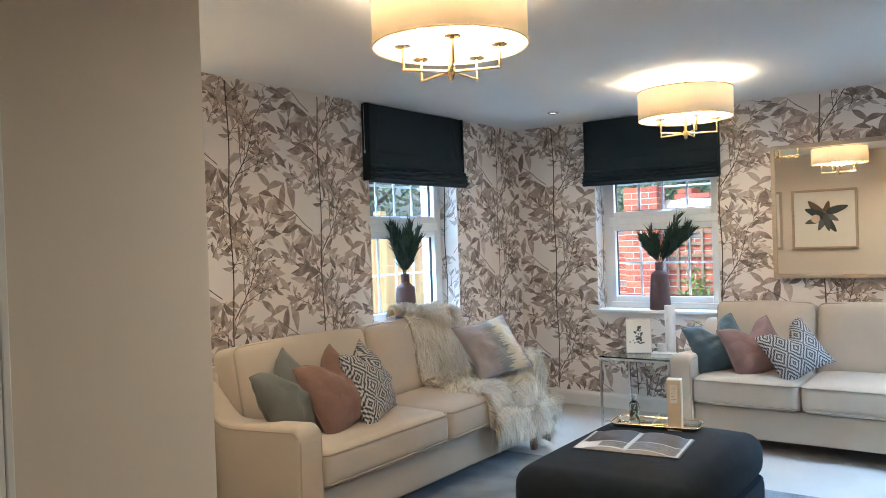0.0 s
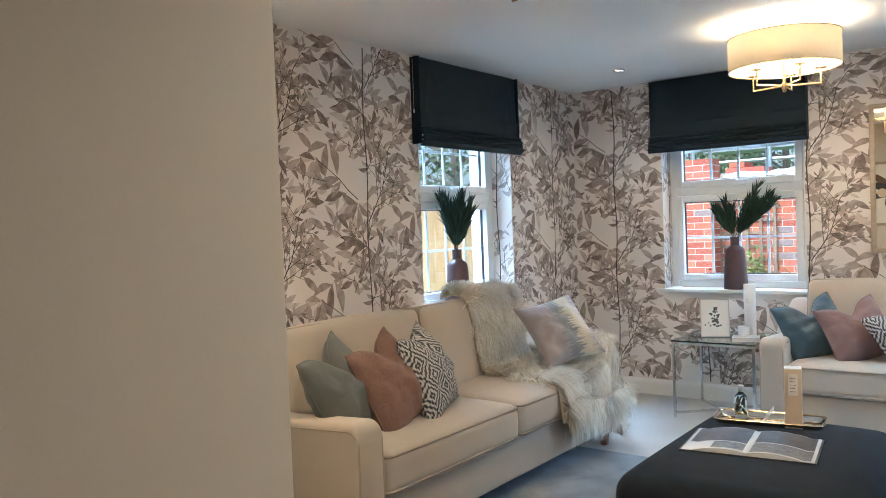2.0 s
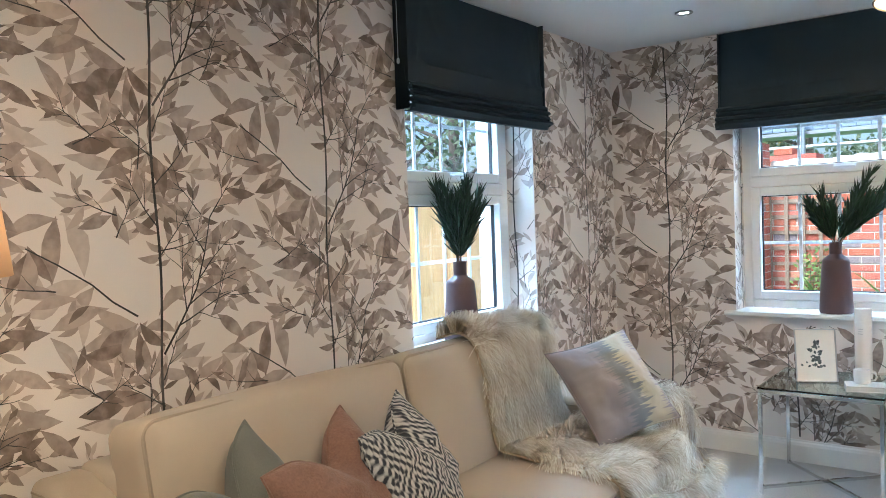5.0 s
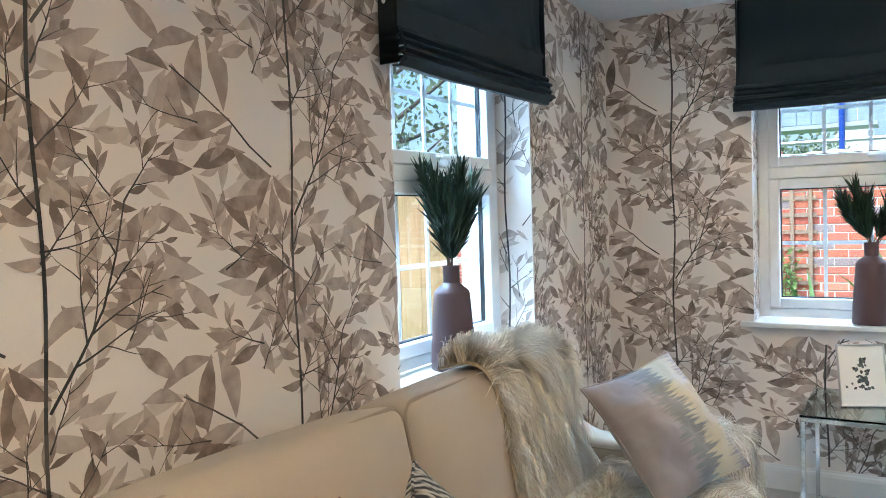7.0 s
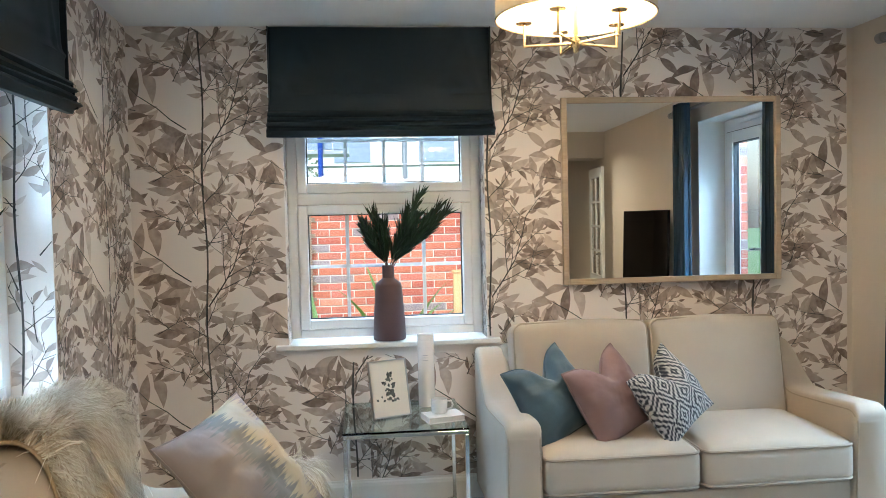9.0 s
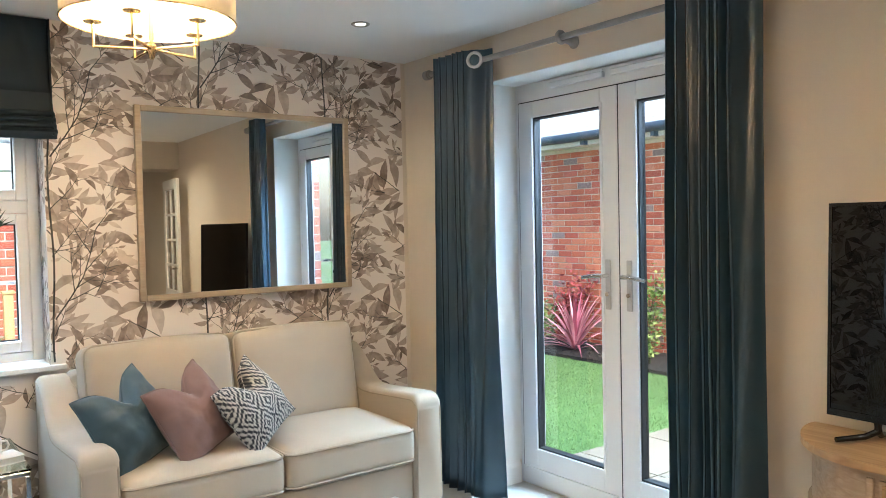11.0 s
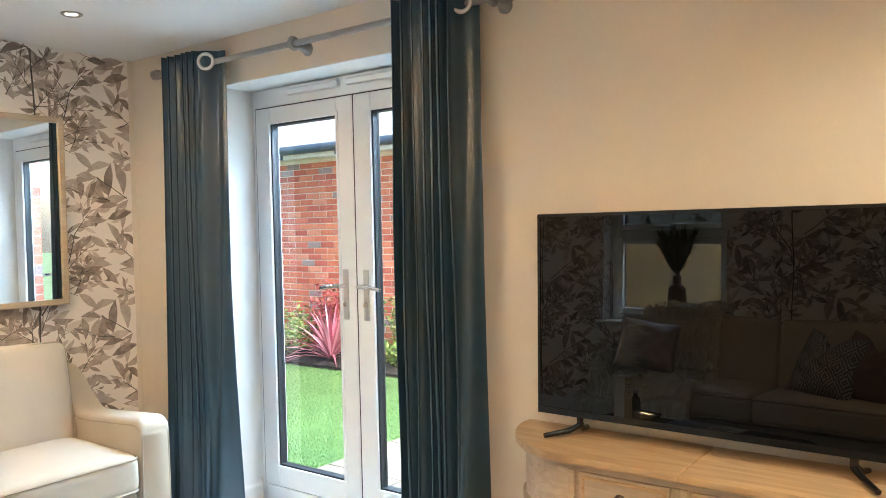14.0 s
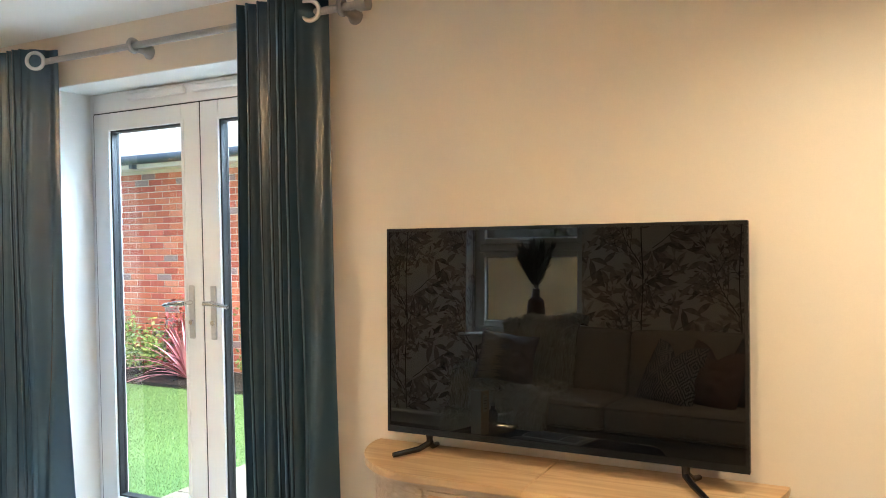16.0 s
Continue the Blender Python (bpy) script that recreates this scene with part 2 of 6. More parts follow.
M_ROSE = mat("rose_velvet", (0.20, 0.108, 0.075), 0.8, 0.16, 60, 170, 0.7, sheen=0.1, dist=0.004)
M_TEALC = mat("teal_velvet", (0.045, 0.080, 0.102), 0.5, 0.2, 7, 300, 0.2, sheen=0.15)
M_PINKC = mat("dusky_pink_velvet", (0.20, 0.118, 0.103), 0.75, 0.14, 7, 300, 0.2, sheen=0.12)
M_IKAT = ikat_mat("ikat_cloth", (0.032, 0.036, 0.046), (0.50, 0.475, 0.44))
M_BAND = band_mat("silver_lilac_silk", (0.25, 0.215, 0.215), (0.17, 0.175, 0.175), (0.44, 0.385, 0.27))
M_FUR = island_mat("fur_strand", (0.50, 0.41, 0.27), (1.0, 0.965, 0.86), 0.55, 10, 0.28)
M_FURB = mat("fur_backing", (0.44, 0.36, 0.25), 0.95, 0.3, 20, 120, 0.6)
M_OTTO = mat("charcoal_velvet", (0.008, 0.0115, 0.0155), 0.85, 0.7, 14, 420, 0.8, sheen=0.01, spec=0.3)
M_BLIND = mat("ink_blue_blind_cloth", (0.014, 0.024, 0.031), 0.6, 0.2, 5, 300, 0.15, spec=0.3)
M_CURT = mat("teal_satin_curtain", (0.022, 0.050, 0.077), 0.27, 0.12, 5, 300, 0.08, sheen=0.05, spec=0.65)
M_CHROME = mat("polished_chrome", (0.75, 0.75, 0.74), 0.08, 0.04, 9, 60, 0.0, metal=1.0)
M_BRASS = mat("brushed_brass", (0.72, 0.55, 0.30), 0.22, 0.06, 9, 90, 0.05, metal=1.0)
M_STEEL = mat("brushed_steel", (0.55, 0.55, 0.55), 0.3, 0.05, 9, 90, 0.05, metal=1.0)
M_RODG = mat("pewter_paint", (0.30, 0.28, 0.26), 0.5, 0.08, 12, 90, 0.05, metal=0.2)
M_GLASS = glass_mat("window_glass")
M_TGLASS = glass_mat("table_glass", (0.80, 0.93, 0.90))
M_MIRROR = mat("mirror_silver", (0.88, 0.89, 0.88), 0.0, 0.0, 3, 30, 0.0, metal=1.0)
M_MFRAME = wood_mat("champagne_frame", (0.33, 0.25, 0.17), (0.50, 0.40, 0.28), 0, 20, 0.4)
M_VASE = mat("mauve_ceramic", (0.085, 0.048, 0.048), 0.5, 0.1, 12, 160, 0.1)
M_NEEDLE = island_mat("dark_green_needle", (0.005, 0.016, 0.009), (0.028, 0.062, 0.028), 0.5, 20, 0.2)
M_TWIGB = mat("twig_brown", (0.13, 0.08, 0.045), 0.8, 0.2, 30, 90, 0.2)
M_TV = mat("gloss_black_plastic", (0.006, 0.006, 0.007), 0.18, 0.02, 9, 60, 0.0)
M_SCREEN = mat("switched_off_screen", (0.002, 0.002, 0.0022), 0.0, 0.0, 9, 60, 0.0, spec=0.38)
M_OAK = wood_mat("limed_oak", (0.33, 0.20, 0.098), (0.60, 0.42, 0.235), 1, 10, 0.5)
M_OAKD = wood_mat("limed_oak_front", (0.31, 0.215, 0.135), (0.56, 0.445, 0.325), 1, 16, 0.55)
M_KNOB = mat("aged_bronze_knob", (0.09, 0.06, 0.04), 0.45, 0.3, 30, 90, 0.2, metal=0.8)
M_PAGE = mat("book_page", (0.70, 0.69, 0.67), 0.6, 0.03, 10, 200, 0.03)
M_INK = mat("printed_photo", (0.05, 0.05, 0.055), 0.28, 0.7, 14, 60, 0.0)
M_INKG = mat("grey_photo", (0.16, 0.155, 0.15), 0.3, 0.7, 16, 60, 0.0)
M_CARD = mat("cream_card", (0.62, 0.50, 0.36), 0.6, 0.03, 8, 200, 0.03)
M_CERAM = mat("white_glazed_ceramic", (0.76, 0.74, 0.71), 0.25, 0.02, 8, 90, 0.02)
M_SHADE = cloth_shade_mat("cream_shade_cloth", (0.84, 0.76, 0.62), 0.30)
M_SHADEI = cloth_shade_mat("warm_lampshade_cloth", (0.82, 0.62, 0.40), 0.45)
# Sleeves give off a faint glow in place of the bulb's light on them.
M_SLEEVE_GLOW = glow_mat("candle_sleeve", (1.0, 0.80, 0.50), 1.2)
M_BULB = glow_mat("lit_bulb", (1.0, 0.80, 0.48), 9.0)
M_SPOT = glow_mat("downlight_lens", (1.0, 0.90, 0.74), 4.0)
M_BRICK = brick_mat("facing_brick")
M_BRICKJ = brick_mat("facing_brick_joined", False)
M_MORTAR = mat("sand_mortar", (0.64, 0.58, 0.49), 0.95, 0.15, 12, 160, 0.5)
M_FENCE = wood_mat("new_fence_board", (0.52, 0.27, 0.10), (0.78, 0.48, 0.22), 2, 9, 0.7)
M_GRASS = island_mat("grass_blade", (0.095, 0.185, 0.045), (0.24, 0.36, 0.12), 0.6, 2.0, 0.3)
M_LAWN = mat("lawn_soil_green", (0.125, 0.22, 0.06), 0.95, 0.3, 2.5, 60, 0.8, dist=0.02)
M_MULCH = island_mat("bark_mulch", (0.018, 0.012, 0.009), (0.075, 0.05, 0.035), 0.9, 20, 0.3)
M_SOIL = mat("dark_soil", (0.03, 0.021, 0.016), 0.95, 0.4, 14, 90, 0.8, dist=0.02)
M_SLAB = mat("buff_paving", (0.27, 0.22, 0.16), 0.85, 0.12, 5, 90, 0.4, rand=0.1)
M_CORD = island_mat("pink_cordyline_leaf", (0.30, 0.03, 0.07), (0.80, 0.42, 0.45), 0.45, 12, 0.2)
M_SHRUB = island_mat("shrub_leaf", (0.06, 0.13, 0.02), (0.30, 0.36, 0.09), 0.55, 8, 0.2)
M_REDL = island_mat("red_shrub_leaf", (0.18, 0.02, 0.025), (0.40, 0.07, 0.06), 0.55, 8, 0.2)
M_TREE = island_mat("far_tree_leaf", (0.08, 0.11, 0.05), (0.24, 0.28, 0.15), 0.6, 4, 0.2)
M_BARK = mat("grey_bark", (0.13, 0.105, 0.08), 0.9, 0.3, 9, 60, 0.7, dist=0.01)
M_SLATE = mat("grey_roof_slate", (0.60, 0.62, 0.65), 0.3, 0.12, 6, 70, 0.2)
M_GUTTER = mat("black_gutter", (0.06, 0.085, 0.12), 0.35, 0.1, 9, 60, 0.05)
M_SOFFIT = mat("white_soffit_board", (0.72, 0.72, 0.70), 0.5, 0.03, 9, 60, 0.05)
M_SLATEB = mat("blue_grey_tile", (0.30, 0.36, 0.46), 0.5, 0.25, 8, 60, 0.3)
M_TRELLIS = wood_mat("weathered_trellis", (0.20, 0.13, 0.08), (0.36, 0.25, 0.17), 2, 12, 0.8)
M_TARP = mat("cream_wrap", (0.66, 0.57, 0.43), 0.6, 0.25, 5, 40, 0.5, dist=0.02)
M_SCAF = mat("galvanised_tube", (0.45, 0.46, 0.47), 0.4, 0.1, 9, 60, 0.05, metal=0.7)
M_BLUE = mat("blue_painted_tube", (0.02, 0.06, 0.32), 0.4, 0.1, 9, 60, 0.05)
M_ART = mat("art_paper", (0.74, 0.70, 0.62), 0.7, 0.03, 8, 200, 0.03)
M_ARTLEAF = island_mat("art_leaf_ink", (0.02, 0.025, 0.025), (0.12, 0.13, 0.12), 0.7, 30, 0.3)

# ---- building helpers ----


def quad_box(bm, x0, x1, y0, y1, z0, z1):
    v = [bm.verts.new((x, y, z)) for x in (x0, x1) for y in (y0, y1) for z in (z0, z1)]
    for f in ((0, 1, 3, 2), (4, 6, 7, 5), (0, 4, 5, 1), (2, 3, 7, 6), (0, 2, 6, 4), (1, 5, 7, 3)):
        bm.faces.new([v[i] for i in f])
    return v


def bev_box(bm, x0, x1, y0, y1, z0, z1, r=0.003, seg=2):
    t = bmesh.new()
    quad_box(t, x0, x1, y0, y1, z0, z1)
    bmesh.ops.recalc_face_normals(t, faces=t.faces)
    bmesh.ops.bevel(t, geom=list(t.edges), offset=r, segments=seg, affect="EDGES", profile=0.5)
    join(bm, t)


def join(bm, t, m=None):
    new_of = {v: bm.verts.new(m @ v.co if m else v.co) for v in t.verts}
    for f in t.faces:
        try:
            bm.faces.new([new_of[v] for v in f.verts])
        except ValueError:
            pass
    t.free()


def lathe(bm, prof, n=32, cx=0, cy=0, cap=True):
    rings = []
    for r, z in prof:
        rings.append([bm.verts.new((cx + r * math.cos(2 * math.pi * k / n), cy + r * math.sin(2 * math.pi * k / n), z)) for k in range(n)])
    for a, b in zip(rings, rings[1:]):
        for k in range(n):
            bm.faces.new((a[k], a[(k + 1) % n], b[(k + 1) % n], b[k]))
    if cap:
        bm.faces.new(rings[0][::-1])
        bm.faces.new(rings[-1])


def tube(bm, pts, r, n=8, closed=False, taper=None):
    pts = [Vector(p) for p in pts]
    rings, m = [], len(pts)
    up = None
    for i, p in enumerate(pts):
        a = pts[(i - 1) % m] if (closed or i > 0) else p
        b = pts[(i + 1) % m] if (closed or i < m - 1) else p
        d = (b - a).normalized()
        if up is None:
            up = Vector((0, 0, 1)) if abs(d.z) < 0.9 else Vector((1, 0, 0))
        s = d.cross(up).normalized()
        up = s.cross(d).normalized()
        rr = r if taper is None else r * (1 + (taper - 1) * i / max(1, m - 1))
        rings.append([bm.verts.new(p + rr * (math.cos(2 * math.pi * k / n) * s + math.sin(2 * math.pi * k / n) * up)) for k in range(n)])
    for i in range(m if closed else m - 1):
        a, b = rings[i], rings[(i + 1) % m]
        for k in range(n):
            bm.faces.new((a[k], a[(k + 1) % n], b[(k + 1) % n], b[k]))
    if not closed:
        bm.faces.new(rings[0][::-1])
        bm.faces.new(rings[-1])


def soft_box(sx, sy, sz, r, top=0.0, front=0.0, n=7, taper=0.0):
    """A padded block about its centre, with rounded edges; top, front: how far those faces swell."""
    def line(h):
        inner = h - r
        edge = [-h, -h + 0.3 * r, -h + 0.65 * r]
        mid = [-inner + 2 * inner * i / n for i in range(n + 1)]
        return edge + mid + [-e for e in edge[::-1]]
    hx, hy, hz = sx / 2, sy / 2, sz / 2
    L = (line(hx), line(hy), line(hz))
    H = (hx, hy, hz)
    bm = bmesh.new()
    cache = {}

    def vert(p):
        q = [max(-h + r, min(h - r, c)) for c, h in zip(p, H)]
        d = Vector([a - b for a, b in zip(p, q)])
        w = Vector(q) + (d.normalized() * r if d.length > 1e-9 else d)
        u, v, s = w.x / hx, w.y / hy, w.z / hz
        if s > 0:
            w.z += top * (1 - u ** 4) * (1 - v ** 4) * s
        else:
            w.z += 0.25 * top * (1 - u ** 4) * (1 - v ** 4) * s
        w.x += front * (1 - v ** 4) * (1 - s ** 4) * u
        w.y *= 1 - taper * (s + 1) / 2
        k = (round(w.x, 5), round(w.y, 5), round(w.z, 5))
        if k not in cache:
            cache[k] = bm.verts.new(w)
        return cache[k]
    for ax in range(3):
        a, b = [(1, 2), (2, 0), (0, 1)][ax]
        for sgn in (-1, 1):
            for i in range(len(L[a]) - 1):
                for j in range(len(L[b]) - 1):
                    vs = []
                    for da, db in ((0, 0), (1, 0), (1, 1), (0, 1)):
                        p = [0, 0, 0]
                        p[ax], p[a], p[b] = sgn * H[ax], L[a][i + da], L[b][j + db]
                        w = vert(p)
                        if w not in vs:
                            vs.append(w)
                    if len(vs) > 2:
                        try:
                            bm.faces.new(vs if sgn > 0 else vs[::-1])
                        except ValueError:
                            pass
    return bm


def rounded_loop(hx, hy, r, z=0.0, n=6):
    pts = []
    for cx, cy, a0 in ((hx - r, hy - r, 0), (-hx + r, hy - r, 90), (-hx + r, -hy + r, 180), (hx - r, -hy + r, 270)):
        for k in range(n + 1):
            a = radians(a0 + 90 * k / n)
            pts.append((cx + r * math.cos(a), cy + r * math.sin(a), z))
    return pts


def part(name, bm, material, parent=None, label="", smooth=False, m=None):
    """Links a bmesh as one mesh object under a thing or a part."""
    if m is not None:
        bmesh.ops.transform(bm, matrix=m, verts=bm.verts)
    bmesh.ops.recalc_face_normals(bm, faces=bm.faces)
    me = bpy.data.meshes.new(name)
    bm.to_mesh(me)
    bm.free()
    me.materials.append(material)
    if smooth:
        me.polygons.foreach_set("use_smooth", [True] * len(me.polygons))
        try:
            me.set_sharp_from_angle(angle=radians(38))
        except AttributeError:
            pass
    o = new(name, me)
    if parent is not None:
        o.parent = parent
    if label:
        o["label"] = label
    return o


def raw(name, verts, faces, material, parent=None, label="", smooth=False):
    me = bpy.data.meshes.new(name)
    me.from_pydata(verts, [], faces)
    me.materials.append(material)
    if smooth:
        me.polygons.foreach_set("use_smooth", [True] * len(me.polygons))
    o = new(name, me)
    if parent is not None:
        o.parent = parent
    if label:
        o["label"] = label
    return o


def thing(name, m, label, category, group="", kind=""):
    o = new(name)
    o.empty_display_size = 0.1
    o.matrix_world = m
    return tagged(o, label, category, group, kind)


def boxes(name, material, parent, *bs, label="", r=0.0):
    bm = bmesh.new()
    for b in bs:
        if r:
            bev_box(bm, *b, r=r)
        else:
            quad_box(bm, *b)
    return part(name, bm, material, parent, label)


def structure(name, material, *bs, label="", category="wall", r=0.0):
    o = boxes(name, material, None, *bs, r=r)
    return tagged(o, label, category, "", "structure")


# ---- the room's shell ----
WB = (-2.262, -1.256, 0.80, 2.08)      # window in the north wall: x0, x1, z0, z1
WA = (4.888, 5.925, 0.80, 2.08)        # window in the west wall: y0, y1, z0, z1
DO = (4.70, 6.145, 0.0, 2.168)         # garden door opening: y0, y1, z0, z1
TH = 0.36
structure("wall_west", M_PAPER, (XA - TH, XA, YH, WA[0], -0.3, 2.7), (XA - TH, XA, WA[1], YB + TH, -0.3, 2.7),
          (XA - TH, XA, WA[0], WA[1], -0.3, WA[2]), (XA - TH, XA, WA[0], WA[1], WA[3], 2.7),
          label="wall papered with taupe leaves on cream ground")
structure("wall_north", M_PAPER, (XA, WB[0], YB, YB + TH, -0.3, 2.7), (WB[1], XT, YB, YB + TH, -0.3, 2.7),
          (WB[0], WB[1], YB, YB + TH, -0.3, WB[2]), (WB[0], WB[1], YB, YB + TH, WB[3], 2.7),
          label="wall papered with taupe leaves around a white window")
structure("wall_east", M_PAINT, (XT, XT + TH, -1.6, DO[0], -0.3, 2.7), (XT, XT + TH, DO[1], YB + TH, -0.3, 2.7),
          (XT, XT + TH, DO[0], DO[1], DO[3], 2.7), (XT, XT + TH, DO[0], DO[1], -0.3, -0.012),
          label="plain cream painted wall behind the television")
structure("wall_south", M_PAINT, (XA, XJ, YH, YS, -0.3, 2.7), (XJ, XT, YH, YS, 2.1, 2.7),
          label="plain cream painted wall ending at the entrance")
structure("wall_hall_west", M_PAINT, (-1.75, -1.6, -1.6, YH, -0.3, 2.7), label="plain cream hall wall beside the entrance")
structure("wall_hall_south", M_PAINT, (-1.75, XT + TH, -1.75, -1.6, -0.3, 2.7), label="plain cream hall wall behind the walker")
structure("ceiling", M_CEIL, (XA - TH, XT + TH, -1.75, YB + TH, HC, HC + 0.2), label="flat white painted ceiling", category="ceiling")
structure("floor", M_CARPET, (XA, XT, -1.6, YB, -0.05, 0.0), (XT, XT + 0.21, DO[0], DO[1], -0.05, 0.0),
          label="pale beige cut-pile fitted carpet", category="floor")
structure("door_lining", M_TRIM, (XJ, XJ + 0.014, YH - 0.011, YH + 0.004, 0, 2.1), label="white painted wooden lining of the entrance", category="door frame", r=0.003)
structure("trim", M_TRIM, (XJ - 0.085, XJ + 0.014, YH - 0.03, YH - 0.012, 0, 2.17), label="white painted upright architrave beside the entrance", category="architrave", r=0.003)
structure("trim", M_TRIM, (XJ + 0.015, XT - 0.001, YH - 0.03, YH - 0.012, 2.1, 2.17), label="white painted architrave over the entrance", category="architrave", r=0.003)



def skirting(name, *runs):
    bm = bmesh.new()
    for (x0, y0, x1, y1, nx, ny) in runs:
        prof = [(0, 0), (0.016, 0), (0.016, 0.09), (0.012, 0.105), (0.006, 0.112), (0.004, 0.12), (0, 0.12)]
        a = [bm.verts.new((x0 + nx * d, y0 + ny * d, z)) for d, z in prof]
        b = [bm.verts.new((x1 + nx * d, y1 + ny * d, z)) for d, z in prof]
        for i in range(len(prof)):
            j = (i + 1) % len(prof)
            bm.faces.new((a[i], a[j], b[j], b[i]))
        bm.faces.new(a)
        bm.faces.new(b[::-1])
    o = part(name, bm, M_TRIM)
    return tagged(o, "white moulded skirting board along the wall", "skirting", "", "structure")


skirting("baseboard", (XA, YS, XA, YB, 1, 0))
skirting("baseboard", (XA + 0.016, YB, XT, YB, 0, -1))
skirting("baseboard", (XT, YB - 0.016, XT, DO[1] + 0.002, -1, 0), (XT, DO[0] - 0.002, XT, YS, -1, 0))
skirting("baseboard", (XA + 0.016, YS, XJ, YS, 0, 1))
skirting("baseboard", (XT + 0.001, DO[1], XT + 0.2, DO[1], 0, -1))

# ---- windows ----


def window(name, m, w, z0, label):
    """White casement with a top light; x across, y outwards from the wall's inner face, z up."""
    o = thing(name, m, label, "window", "", "structure")
    h = w / 2
    zt, zm0, zm1 = 2.10, 1.50, 1.60
    fy0, fy1 = 0.165, 0.235
    boxes("window_frame", M_WHITE, o, (-h, -h + 0.048, fy0, fy1, z0 + 0.03, zt), (h - 0.048, h, fy0, fy1, z0 + 0.03, zt),
          (-h + 0.048, h - 0.048, fy0, fy1, z0 + 0.03, z0 + 0.075), (-h + 0.048, h - 0.048, fy0, fy1, zm0 + 0.022, zm1 - 0.02),
          (-h + 0.048, h - 0.048, fy0, fy1, zt - 0.05, zt), r=0.004)
    for nm, a, b in (("casement", z0 + 0.078, zm0 + 0.02), ("top_light", zm1 - 0.018, zt - 0.052)):
        s = 0.049
        e = 0.05
        sash = boxes(nm, M_WHITE, o, (-h + s, -h + s + e, fy0 - 0.012, fy1 - 0.005, a, b), (h - s - e, h - s, fy0 - 0.012, fy1 - 0.005, a, b),
                     (-h + s + e, h - s - e, fy0 - 0.012, fy1 - 0.005, a, a + e), (-h + s + e, h - s - e, fy0 - 0.012, fy1 - 0.005, b - e, b), r=0.006)
        x0, x1, g0, g1 = -h + s + e, h - s - e, a + e, b - e
        boxes("gasket", M_BLACKSEAL, sash, (x0, x0 + 0.005, 0.19, 0.212, g0, g1), (x1 - 0.005, x1, 0.19, 0.212, g0, g1),
              (x0, x1, 0.19, 0.212, g0, g0 + 0.005), (x0, x1, 0.19, 0.212, g1 - 0.005, g1))
        p = boxes("pane", M_GLASS, sash, (x0 + 0.005, x1 - 0.005, 0.200, 0.206, g0 + 0.005, g1 - 0.005))
        p.visible_shadow = False
        for k in (1, 2, 3):
            xx = x0 + (x1 - x0) * k / 4
            boxes("glazing_bar", M_WHITE, sash, (xx - 0.009, xx + 0.009, 0.210, 0.219, g0 + 0.001, g1 - 0.001))
        zz = g0 + (g1 - g0) * (0.5 if nm == "casement" else 0.62)
        boxes("glazing_bar", M_WHITE, sash, (x0 + 0.001, x1 - 0.001, 0.2195, 0.227, zz - 0.009, zz + 0.009))
    bm = bmesh.new()
    bev_box(bm, -0.012, 0.012, fy0 - 0.03, fy0 - 0.011, zm1 + 0.004, zm1 + 0.022, 0.004)
    bev_box(bm, -0.012, 0.095, fy0 - 0.042, fy0 - 0.028, zm1 + 0.006, zm1 + 0.018, 0.004)
    part("window_handle", bm, M_WHITE, o)
    boxes("window_sill", M_TRIM, o, (-h + 0.002, h - 0.002, -0.03, fy0 + 0.01, z0 + 0.002, z0 + 0.027), (-h - 0.06, h + 0.06, -0.04, -0.003, z0 + 0.002, z0 + 0.027), r=0.005)
    return o


window("window_1", pose((WB[0] + WB[1]) / 2, YB, 0), WB[1] - WB[0], 0.795, "white double-glazed window with glazing bars over a sill")
window("window_2", pose(XA, (WA[0] + WA[1]) / 2, 0, 0, 0, 90), WA[1] - WA[0], 0.795, "white double-glazed window above the long sofa")


